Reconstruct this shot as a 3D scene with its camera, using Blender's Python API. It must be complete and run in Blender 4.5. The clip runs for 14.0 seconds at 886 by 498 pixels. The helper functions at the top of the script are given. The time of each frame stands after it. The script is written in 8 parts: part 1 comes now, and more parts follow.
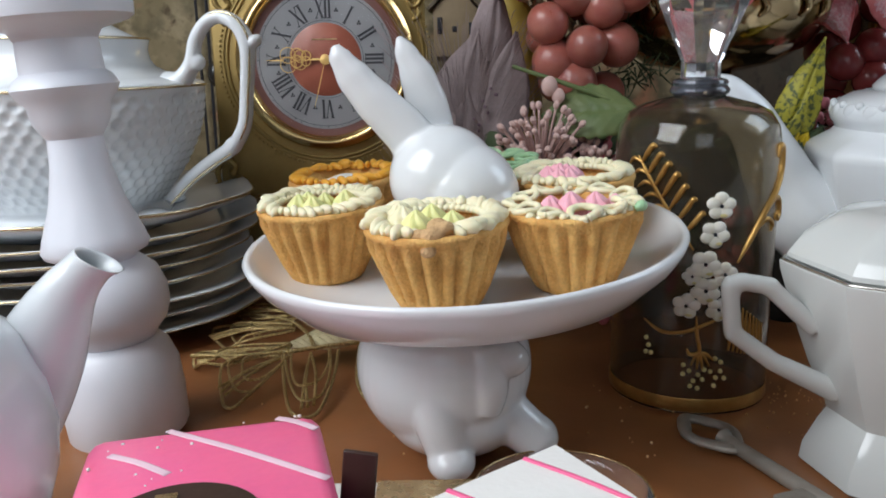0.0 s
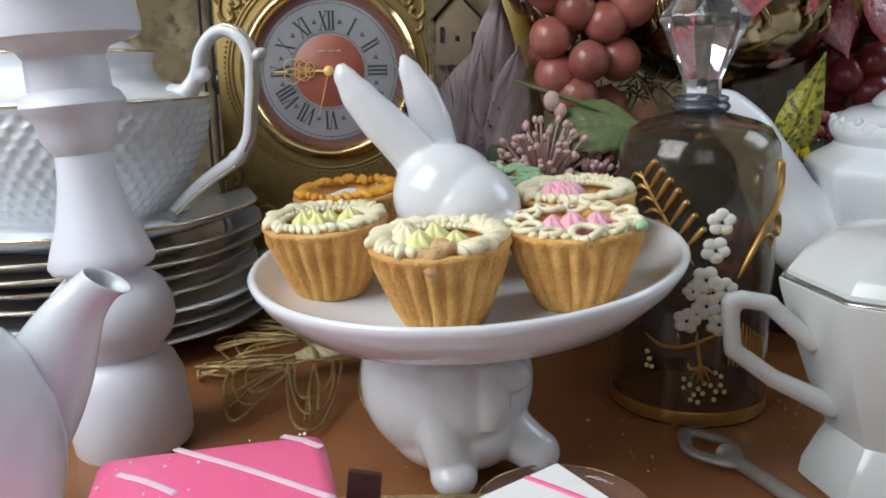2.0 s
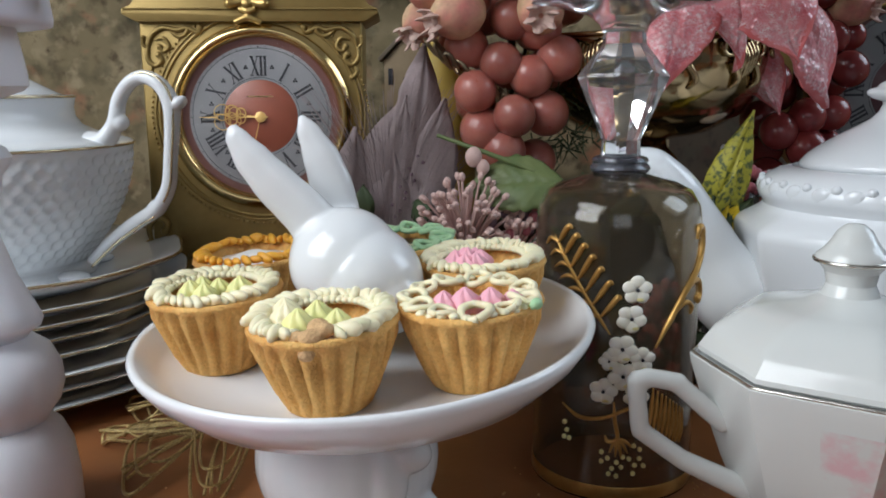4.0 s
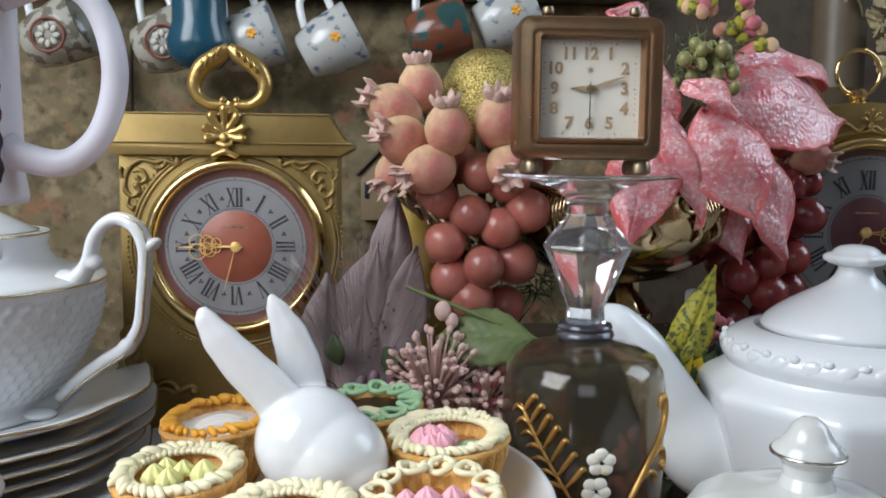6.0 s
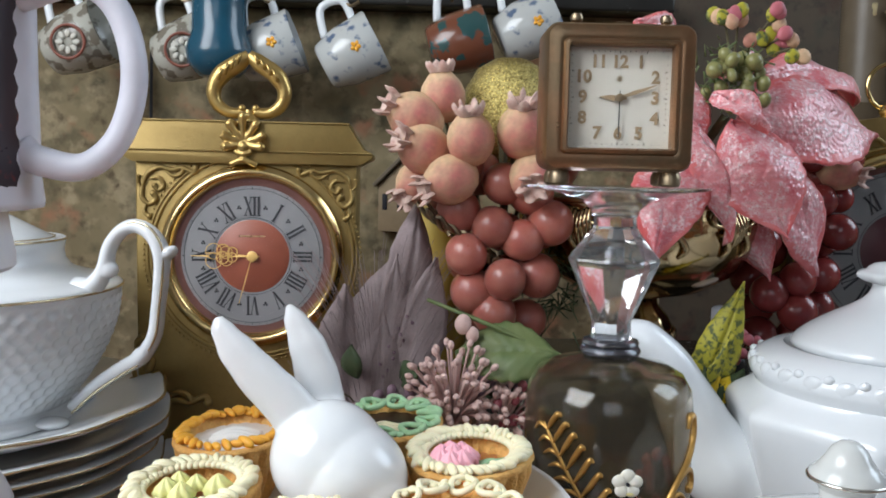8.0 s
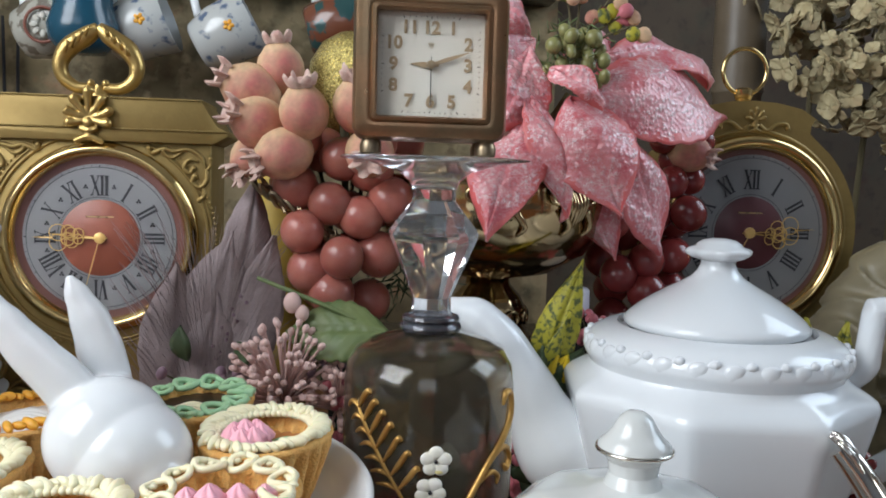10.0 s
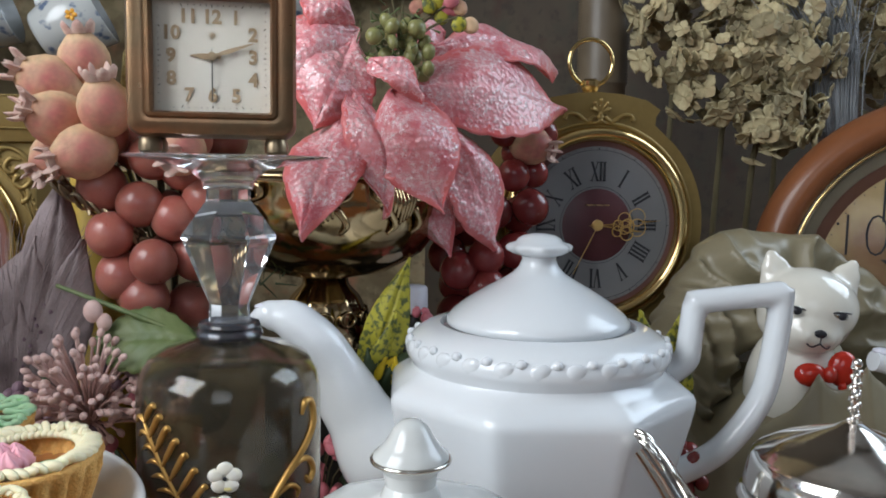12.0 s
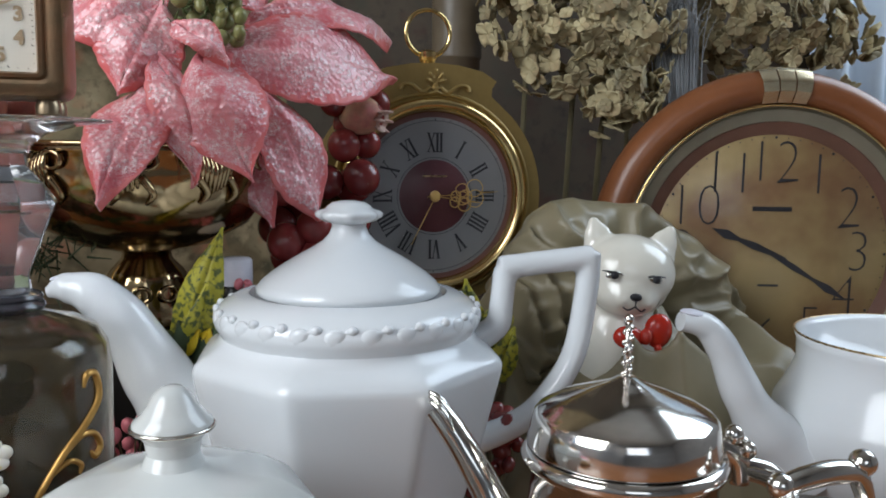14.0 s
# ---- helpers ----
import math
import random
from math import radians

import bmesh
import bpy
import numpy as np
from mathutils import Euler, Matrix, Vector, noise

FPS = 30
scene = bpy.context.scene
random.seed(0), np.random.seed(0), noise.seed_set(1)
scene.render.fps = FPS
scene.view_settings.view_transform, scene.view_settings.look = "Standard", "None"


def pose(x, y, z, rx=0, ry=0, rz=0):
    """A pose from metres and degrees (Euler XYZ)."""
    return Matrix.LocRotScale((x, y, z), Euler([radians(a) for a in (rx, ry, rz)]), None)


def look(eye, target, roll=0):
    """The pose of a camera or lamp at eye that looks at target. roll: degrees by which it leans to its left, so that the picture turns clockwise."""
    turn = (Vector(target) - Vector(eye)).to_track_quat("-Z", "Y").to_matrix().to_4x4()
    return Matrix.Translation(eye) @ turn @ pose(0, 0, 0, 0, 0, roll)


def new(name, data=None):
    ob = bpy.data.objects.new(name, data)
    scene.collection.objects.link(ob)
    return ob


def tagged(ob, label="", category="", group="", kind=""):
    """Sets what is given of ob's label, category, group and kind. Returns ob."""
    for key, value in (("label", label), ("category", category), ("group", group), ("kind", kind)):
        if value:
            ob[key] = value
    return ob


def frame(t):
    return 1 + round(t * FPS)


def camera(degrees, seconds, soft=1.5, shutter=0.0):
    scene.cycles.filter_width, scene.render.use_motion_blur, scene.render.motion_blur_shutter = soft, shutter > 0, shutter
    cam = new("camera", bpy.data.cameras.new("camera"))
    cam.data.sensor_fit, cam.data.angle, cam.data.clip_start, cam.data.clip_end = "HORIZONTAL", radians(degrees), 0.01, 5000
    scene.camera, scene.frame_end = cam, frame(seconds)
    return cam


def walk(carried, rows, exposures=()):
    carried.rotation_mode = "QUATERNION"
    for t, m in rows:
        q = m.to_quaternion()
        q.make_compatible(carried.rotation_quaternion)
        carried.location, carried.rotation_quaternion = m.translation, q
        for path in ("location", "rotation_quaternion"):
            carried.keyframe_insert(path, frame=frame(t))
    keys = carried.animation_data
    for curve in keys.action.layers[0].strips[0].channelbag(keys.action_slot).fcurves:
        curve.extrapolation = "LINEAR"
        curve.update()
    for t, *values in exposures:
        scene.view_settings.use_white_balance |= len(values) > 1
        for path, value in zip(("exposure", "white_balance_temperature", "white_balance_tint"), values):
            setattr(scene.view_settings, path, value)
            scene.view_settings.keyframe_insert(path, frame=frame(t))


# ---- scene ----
cam = camera(56.5, 14.0, soft=1.8)
PATH = [
    (0, (0.0000, 0.0000, 0.1874), (0.0000, 1.9487, -0.2625), -1.10),
    (0.5, (-0.0001, -0.0020, 0.1876), (-0.0030, 1.9465, -0.2632), -1.10),
    (1, (0.0008, -0.0020, 0.1886), (-0.0021, 1.9465, -0.2623), -1.10),
    (1.5, (-0.0003, -0.0028, 0.1906), (-0.0004, 1.9466, -0.2563), -1.00),
    (2, (-0.0005, -0.0026, 0.1946), (-0.0045, 1.9475, -0.2493), -1.01),
    (4.3, (0.0424, 0.0239, 0.2158), (0.1011, 1.9895, -0.1485), -0.22),
    (4.5, (0.0452, 0.0261, 0.2238), (0.1096, 1.9936, -0.1293), -0.21),
    (5, (0.0431, 0.0234, 0.2469), (0.1217, 2.0001, -0.0471), -0.10),
    (5.5, (0.0425, 0.0189, 0.2562), (0.1363, 2.0022, 0.0155), 0.32),
    (6, (0.0413, 0.0192, 0.2601), (0.1412, 2.0051, 0.0446), 0.52),
    (6.5, (0.0393, 0.0183, 0.2591), (0.1368, 2.0055, 0.0554), 0.72),
    (7, (0.0358, 0.0254, 0.2566), (0.1040, 2.0148, 0.0627), 1.07),
    (7.2, (0.0359, 0.0275, 0.2585), (0.0999, 2.0173, 0.0674), 1.17),
    (9.3, (0.0600, 0.0363, 0.2459), (0.1636, 2.0257, 0.0674), 1.53),
    (9.5, (0.0703, 0.0385, 0.2421), (0.2039, 2.0260, 0.0628), 1.77),
    (10, (0.1003, 0.0388, 0.2453), (0.3138, 2.0189, 0.0624), 1.69),
    (10.5, (0.1248, 0.0451, 0.2428), (0.4125, 2.0144, 0.0454), 1.20),
    (11, (0.1360, 0.0485, 0.2451), (0.4597, 2.0114, 0.0393), 0.95),
    (11.5, (0.1530, 0.0506, 0.2476), (0.5055, 2.0086, 0.0432), 0.69),
    (12, (0.1639, 0.0480, 0.2492), (0.5488, 2.0005, 0.0503), 0.93),
    (12.5, (0.1848, 0.0445, 0.2462), (0.6273, 1.9844, 0.0441), 0.81),
    (13, (0.2026, 0.0392, 0.2441), (0.7119, 1.9604, 0.0216), 0.90),
    (13.5, (0.2166, 0.0373, 0.2427), (0.7826, 1.9413, 0.0102), 0.77),
    (14, (0.2177, 0.0371, 0.2408), (0.8114, 1.9324, 0.0057), 0.81),
]
walk(cam, [(t, look(eye, target, roll)) for t, eye, target, roll in PATH], [(0, 0.04), (2.2, 0.04), (4.5, 0.07), (5.5, 0.19), (7.2, 0.34), (10.0, 0.28), (12.0, 0.27), (14.0, 0.24)])

# ---- light ----
world = bpy.data.worlds.new("world")
scene.world = world
world.use_nodes = True
wn = world.node_tree
sky = wn.nodes.new("ShaderNodeTexSky")
sky.sky_type, sky.sun_disc, sky.sun_elevation, sky.sun_rotation = "NISHITA", False, radians(35), radians(120)
wn.links.new(sky.outputs[0], wn.nodes["Background"].inputs[0])
wn.nodes["Background"].inputs[1].default_value = 0.1


def area(name, eye, target, w, h, watts, colour):
    data = bpy.data.lights.new(name, "AREA")
    data.shape, data.size, data.size_y, data.energy, data.color = "RECTANGLE", w, h, watts, colour
    ob = new(name, data)
    ob.matrix_world = look(eye, target)
    return ob


# daylight in the east and west window openings; the south lamp is added fill
area("window_light_east", (1.62, 0.52, 1.10), (0.3, 0.55, 0.15), 0.85, 0.95, 11.0, (0.72, 0.86, 1.0))
area("window_light_west", (-0.745, 0.00, 0.80), (0.0, 0.45, 0.15), 0.8, 0.8, 15.5, (0.90, 0.95, 1.0))
area("fill_light_south", (-0.15, -1.72, 0.95), (0.1, 0.6, 0.1), 0.9, 0.8, 2.5, (0.92, 0.95, 1.0))


# ---- materials ----
def material(name, colour, rough=0.5, metal=0.0, other=None, scale=40.0, mix=0.5, fine=0.0, bump=0.0, bump_scale=300.0,
             spec=0.5, glass=0.0, ior=1.45, coat=0.0, sub=0.0, contrast=(0.35, 0.65), jitter=0.0, rough_var=0.08):
    """Principled surface with broad and fine colour variation, uneven gloss and fine relief; other: the second colour."""
    m = bpy.data.materials.new(name)
    m.use_nodes = True
    t = m.node_tree
    p = t.nodes["Principled BSDF"]
    link = t.links.new
    coord = t.nodes.new("ShaderNodeTexCoord")

    def noise_at(s, detail=4.0):
        n = t.nodes.new("ShaderNodeTexNoise")
        n.inputs["Scale"].default_value, n.inputs["Detail"].default_value = s, detail
        link(coord.outputs["Object"], n.inputs["Vector"])
        return n

    broad = noise_at(scale)
    ramp = t.nodes.new("ShaderNodeValToRGB")
    ramp.color_ramp.elements[0].position, ramp.color_ramp.elements[1].position = contrast
    second = other or tuple(c * 0.86 for c in colour)
    ramp.color_ramp.elements[0].color, ramp.color_ramp.elements[1].color = (*colour, 1), (*[a + (b - a) * (mix if other else 1) for a, b in zip(colour, second)], 1)
    link(broad.outputs[0], ramp.inputs[0])
    out = ramp.outputs[0]
    if fine:
        small = noise_at(scale * 9, 2)
        hsv = t.nodes.new("ShaderNodeHueSaturation")
        ma = t.nodes.new("ShaderNodeMapRange")
        ma.inputs[3].default_value, ma.inputs[4].default_value = 1 - fine, 1 + fine
        link(small.outputs[0], ma.inputs[0]), link(ma.outputs[0], hsv.inputs["Value"]), link(out, hsv.inputs["Color"])
        out = hsv.outputs[0]
    if jitter:
        info = t.nodes.new("ShaderNodeObjectInfo")
        hsv = t.nodes.new("ShaderNodeHueSaturation")
        ma = t.nodes.new("ShaderNodeMapRange")
        ma.inputs[3].default_value, ma.inputs[4].default_value = 1 - jitter, 1 + jitter
        link(info.outputs["Random"], ma.inputs[0]), link(ma.outputs[0], hsv.inputs["Value"]), link(out, hsv.inputs["Color"])
        out = hsv.outputs[0]
    link(out, p.inputs["Base Color"])
    mr = t.nodes.new("ShaderNodeMapRange")
    mr.inputs[3].default_value, mr.inputs[4].default_value = max(0.0, rough - rough_var * min(1, rough * 3)), rough + rough_var * min(1, rough * 3)
    link(noise_at(scale * 2.3).outputs[0], mr.inputs[0])
    link(mr.outputs[0], p.inputs["Roughness"])
    p.inputs["Metallic"].default_value, p.inputs["Specular IOR Level"].default_value = metal, spec
    p.inputs["Transmission Weight"].default_value, p.inputs["IOR"].default_value = glass, ior
    p.inputs["Coat Weight"].default_value, p.inputs["Coat Roughness"].default_value = coat, 0.06
    if sub:
        p.inputs["Subsurface Weight"].default_value, p.inputs["Subsurface Scale"].default_value = sub, 0.004
        p.inputs["Subsurface Radius"].default_value = (1.0, 0.6, 0.4)
    if bump:
        b = t.nodes.new("ShaderNodeBump")
        b.inputs["Strength"].default_value, b.inputs["Distance"].default_value = bump, 0.001
        link(noise_at(bump_scale, 3).outputs[0], b.inputs["Height"])
        link(b.outputs[0], p.inputs["Normal"])
    return m


PORCELAIN = material("white_porcelain", (0.70, 0.725, 0.745), 0.16, coat=0.30, scale=12, other=(0.65, 0.68, 0.70), bump=0.04, bump_scale=60)
CREAM_CERAMIC = material("glazed_white_ceramic", (0.76, 0.775, 0.785), 0.16, coat=0.35, scale=15, other=(0.71, 0.72, 0.725), bump=0.05, bump_scale=50)
IVORY = material("ivory_glaze", (0.80, 0.77, 0.68), 0.14, coat=0.5, scale=20)
MATTE_WHITE = material("white_painted_wood", (0.72, 0.735, 0.79), 0.34, scale=25, other=(0.69, 0.70, 0.75), bump=0.12, bump_scale=140)
GOLD_PAINT = material("gilded_edge", (0.62, 0.46, 0.24), 0.28, metal=0.9, scale=120, other=(0.40, 0.28, 0.14))
PLATINUM = material("platinum_edge", (0.66, 0.64, 0.58), 0.2, metal=0.95, scale=120)
PALE_GOLD = material("worn_pale_gilding", (0.74, 0.64, 0.44), 0.22, metal=0.9, scale=160, other=(0.60, 0.48, 0.30))
GOLD_CASE = material("aged_gold_case", (0.32, 0.222, 0.078), 0.44, metal=0.6, scale=22, other=(0.24, 0.16, 0.052), fine=0.12, bump=0.15, bump_scale=500)
GOLD_CAST = material("cast_gilt", (0.52, 0.36, 0.13), 0.34, metal=0.8, scale=60, other=(0.32, 0.21, 0.07), bump=0.25, bump_scale=400)
BRASS = material("polished_brass", (0.78, 0.58, 0.26), 0.16, metal=1.0, scale=30, other=(0.55, 0.38, 0.15))
COPPER_CASE = material("worn_copper_case", (0.36, 0.19, 0.10), 0.30, metal=0.85, scale=45, other=(0.24, 0.16, 0.09), mix=1.0, fine=0.1, bump=0.1, bump_scale=400)
DARK_BRASS = material("tarnished_brass", (0.28, 0.21, 0.13), 0.35, metal=0.9, scale=60, other=(0.14, 0.11, 0.08))
SILVER = material("polished_silver", (0.80, 0.77, 0.72), 0.12, metal=1.0, scale=25, other=(0.62, 0.58, 0.53), bump=0.08, bump_scale=80)
OLD_SILVER = material("old_silver_gilt", (0.50, 0.37, 0.20), 0.12, metal=1.0, scale=35, other=(0.20, 0.15, 0.10), bump=0.2, bump_scale=120)
IRON = material("worn_iron", (0.36, 0.33, 0.29), 0.42, metal=0.4, scale=90, other=(0.24, 0.20, 0.16), bump=0.3, bump_scale=500)
CRUST = material("baked_shortcrust", (0.77, 0.45, 0.150), 0.74, scale=75, other=(0.60, 0.30, 0.085), mix=1.0, contrast=(0.40, 0.72), fine=0.24, bump=0.9, bump_scale=900, spec=0.25, sub=0.08, jitter=0.06)
CREAM = material("butter_cream", (0.84, 0.77, 0.53), 0.40, scale=90, other=(0.80, 0.71, 0.45), bump=0.15, bump_scale=500, sub=0.15)
YELLOW_CREAM = material("yellow_cream", (0.82, 0.80, 0.34), 0.45, scale=90, bump=0.15, sub=0.1)
GREEN_CREAM = material("green_cream", (0.40, 0.62, 0.36), 0.45, scale=90, other=(0.30, 0.52, 0.30), bump=0.15, sub=0.1)
ORANGE_CREAM = material("orange_cream", (0.84, 0.42, 0.05), 0.42, scale=90, other=(0.74, 0.32, 0.03), bump=0.15, sub=0.1)
PINK_CREAM = material("pink_cream", (0.88, 0.43, 0.50), 0.45, scale=90, other=(0.80, 0.38, 0.46), bump=0.15, sub=0.1)
JAM = material("jam_filling", (0.45, 0.18, 0.06), 0.3, scale=80, other=(0.32, 0.10, 0.03), bump=0.3, bump_scale=300, coat=0.3)
CHOCOLATE = material("dark_chocolate", (0.035, 0.018, 0.014), 0.32, scale=60, other=(0.06, 0.03, 0.022), bump=0.1)
FONDANT = material("pink_icing", (0.92, 0.15, 0.30), 0.34, scale=40, other=(0.82, 0.13, 0.32), fine=0.04, bump=0.12, bump_scale=250, sub=0.08)
WHITE_ICING = material("white_icing", (0.84, 0.82, 0.78), 0.5, scale=60, other=(0.80, 0.76, 0.72), bump=0.25, bump_scale=300)
SPONGE = material("sponge_cake", (0.62, 0.40, 0.20), 0.85, scale=150, other=(0.45, 0.26, 0.12), fine=0.2, bump=0.9, bump_scale=700)
SMOKE_GLASS = material("smoked_glass", (0.47, 0.41, 0.31), 0.03, glass=0.975, ior=1.45, scale=10, rough_var=0.0)
CLEAR_GLASS = material("cut_crystal", (0.97, 0.98, 0.99), 0.015, glass=0.97, ior=1.50, scale=10, rough_var=0.0)
COLLAR_GLASS = material("dark_grey_glass", (0.20, 0.21, 0.25), 0.04, glass=0.85, ior=1.5, scale=10, rough_var=0.0)
LENS_GLASS = material("clock_glass", (0.98, 0.98, 0.98), 0.01, glass=1.0, ior=1.06, scale=10, rough_var=0.0, spec=0.5)
GOLD_ENAMEL = material("raised_gold_enamel", (0.56, 0.33, 0.10), 0.33, metal=0.75, scale=150, other=(0.38, 0.20, 0.05))
WHITE_ENAMEL = material("white_enamel", (0.80, 0.78, 0.72), 0.4, scale=150, other=(0.76, 0.72, 0.50))
YELLOW_ENAMEL = material("pale_yellow_enamel", (0.74, 0.66, 0.30), 0.4, scale=150)
DIAL_SILVER = material("silvered_dial", (0.22, 0.22, 0.225), 0.34, metal=0.35, scale=30, other=(0.185, 0.185, 0.19))
DIAL_RED = material("rust_red_dial", (0.20, 0.055, 0.032), 0.4, scale=40, other=(0.15, 0.04, 0.022))
DIAL_MAROON = material("maroon_dial", (0.085, 0.025, 0.03), 0.35, scale=40)
# reddish rim, its colour darkened for the narrow shadow inside the bezel
DIAL_RIM = material("reddish_dial_rim", (0.13, 0.055, 0.045), 0.4, scale=40)
DIAL_CREAM = material("cream_dial", (0.50, 0.49, 0.43), 0.55, scale=45, other=(0.54, 0.50, 0.42))
DIAL_BLACK = material("black_print", (0.02, 0.02, 0.025), 0.5, scale=100)
GILT_PRINT = material("aged_lume_print", (0.30, 0.22, 0.13), 0.6, scale=150)
MARBLED = material("marbled_amber_dial", (0.25, 0.185, 0.085), 0.30, scale=11, other=(0.13, 0.065, 0.03), mix=0.9, contrast=(0.42, 0.62), coat=0.5)
CHERRY_WOOD = material("varnished_cherry_wood", (0.24, 0.085, 0.032), 0.36, scale=18, other=(0.16, 0.05, 0.018), coat=0.15, fine=0.1)
GREY_RING = material("grey_ring", (0.20, 0.18, 0.13), 0.35, scale=40, metal=0.5)
BROWN_RING = material("brown_dial_ring", (0.10, 0.045, 0.028), 0.4, scale=40)
GRAPE = material("artificial_grape", (0.35, 0.10, 0.078), 0.30, scale=60, other=(0.46, 0.19, 0.14), sub=0.35, coat=0.25, jitter=0.16, fine=0.08)
PLUM = material("dark_red_grape", (0.17, 0.02, 0.022), 0.25, scale=60, other=(0.26, 0.05, 0.04), coat=0.2, jitter=0.25)
ROSEHIP = material("frosted_fruit", (0.66, 0.44, 0.26), 0.50, scale=26, other=(0.46, 0.11, 0.11), mix=1.0, contrast=(0.47, 0.70), fine=0.32, bump=0.6, bump_scale=1500)
CALYX = material("frosted_calyx", (0.68, 0.52, 0.44), 0.75, scale=200, other=(0.42, 0.16, 0.14), fine=0.2, bump=0.7, bump_scale=1200)
GLITTER = material("gold_glitter", (0.74, 0.60, 0.22), 0.28, metal=0.85, scale=800, other=(0.20, 0.15, 0.04), mix=1, bump=1.0, bump_scale=1000)
LEAF_GREEN = material("silk_leaf_green", (0.10, 0.145, 0.05), 0.5, scale=70, other=(0.19, 0.21, 0.085), bump=0.3, bump_scale=200)
LEAF_YELLOW = material("mottled_yellow_leaf", (0.40, 0.36, 0.035), 0.5, scale=260, other=(0.08, 0.10, 0.03), mix=1, contrast=(0.48, 0.60), bump=0.4, bump_scale=250)
YELLOW_PETAL = material("yellow_petal", (0.72, 0.50, 0.02), 0.5, scale=80)
NEEDLE = material("dark_pine_needle", (0.045, 0.075, 0.030), 0.6, scale=200, other=(0.07, 0.08, 0.04))
TWIG = material("brown_twig", (0.12, 0.10, 0.05), 0.7, scale=200)
UMBEL_PINK = material("dusty_pink_bud", (0.68, 0.47, 0.43), 0.65, scale=200, other=(0.56, 0.37, 0.31), fine=0.15)
BERRY_PINK = material("pink_berry", (0.52, 0.15, 0.17), 0.5, scale=150, other=(0.38, 0.10, 0.14), fine=0.1)
BERRY_GREY = material("grey_mauve_berry", (0.24, 0.15, 0.19), 0.5, scale=150)
BERRY_GREEN = material("olive_berry", (0.24, 0.24, 0.09), 0.35, scale=120, other=(0.16, 0.14, 0.05))
FEATHER = material("mauve_feather", (0.32, 0.25, 0.25), 0.7, scale=60, other=(0.23, 0.175, 0.175), fine=0.15, bump=0.4, bump_scale=900)
CLOTH = material("grey_green_satin", (0.25, 0.215, 0.135), 0.38, scale=18, other=(0.19, 0.16, 0.10), fine=0.05, bump=0.12, bump_scale=900)
HYDRANGEA = material("dried_hydrangea", (0.46, 0.40, 0.235), 0.72, scale=22, other=(0.31, 0.235, 0.13), mix=1.0, fine=0.2, jitter=0.35, bump=0.3, bump_scale=400)
DRY_GRASS = material("silvery_dry_grass", (0.28, 0.29, 0.30), 0.5, scale=100)
GOLD_GLITTER_WIRE = material("gold_glitter_wire", (0.62, 0.48, 0.22), 0.3, metal=0.75, scale=900, other=(0.30, 0.21, 0.08), mix=1, bump=0.9, bump_scale=1300)
TABLE_WOOD = material("reddish_brown_table", (0.30, 0.118, 0.042), 0.36, scale=7, other=(0.20, 0.072, 0.025), fine=0.14, bump=0.12, bump_scale=130, coat=0.25)
RED = material("red_glaze", (0.55, 0.03, 0.015), 0.18, coat=0.5, scale=60)
BLUE_MUG = material("blue_glaze", (0.012, 0.07, 0.115), 0.25, coat=0.3, scale=40)
WAX = material("yellow_wax", (0.50, 0.34, 0.06), 0.5, scale=30, sub=0.1)
DARK_BOX = material("dark_lacquer", (0.025, 0.024, 0.022), 0.25, scale=30)
LILAC = material("white_chipped_paint", (0.72, 0.72, 0.80), 0.4, scale=30)
PLASTER = material("room_plaster", (0.46, 0.46, 0.47), 0.9, scale=4, bump=0.3, bump_scale=60)
CEILING_WHITE = material("ceiling_paint", (0.62, 0.61, 0.58), 0.9, scale=4, bump=0.2, bump_scale=60)
FLOOR_WOOD = material("floor_boards", (0.16, 0.09, 0.045), 0.5, scale=5, fine=0.15)
# the hanging mugs' white grounds are greyed for the shade they hang in
PORCELAIN_BLUE = material("shaded_flowered_porcelain", (0.46, 0.47, 0.46), 0.2, coat=0.4, scale=70, other=(0.10, 0.14, 0.22), mix=1, contrast=(0.56, 0.66))
PORCELAIN_FLORAL = material("shaded_paisley_porcelain", (0.38, 0.37, 0.32), 0.25, coat=0.3, scale=75, other=(0.17, 0.15, 0.12), mix=1, contrast=(0.50, 0.56))
CHERRY_PRINT = material("painted_mug", (0.16, 0.055, 0.03), 0.25, coat=0.4, scale=42, other=(0.025, 0.07, 0.07), mix=1, contrast=(0.49, 0.53))
MUG_PRINT = material("dark_mug_print", (0.03, 0.022, 0.03), 0.3, scale=45, other=(0.30, 0.03, 0.02), mix=1, contrast=(0.58, 0.64))
CARD_PRINT = material("printed_card", (0.42, 0.43, 0.36), 0.6, scale=38, other=(0.42, 0.13, 0.05), mix=1, contrast=(0.57, 0.62))
# sugar bowl's porcelain and print ground: white with shade put into the colour
SHADED_WHITE = material("shaded_white_porcelain", (0.62, 0.635, 0.615), 0.15, coat=0.3, scale=12, other=(0.57, 0.585, 0.565), bump=0.04, bump_scale=60)
ROSE_PRINT = material("faint_rose_print", (0.62, 0.635, 0.615), 0.10, scale=70, other=(0.66, 0.44, 0.47), mix=1, contrast=(0.46, 0.62), coat=0.5)
LACE_STAND = material("silk_wound_pole", (0.14, 0.108, 0.072), 0.4, scale=40, other=(0.095, 0.07, 0.045))
HAND_GOLD = material("gilt_pointer", (0.62, 0.40, 0.14), 0.3, metal=0.35, scale=100)
PALE_PINK = material("pale_pink_icing", (0.86, 0.60, 0.68), 0.45, scale=60, bump=0.15)
CORK = material("pale_wood", (0.30, 0.22, 0.13), 0.7, scale=60)
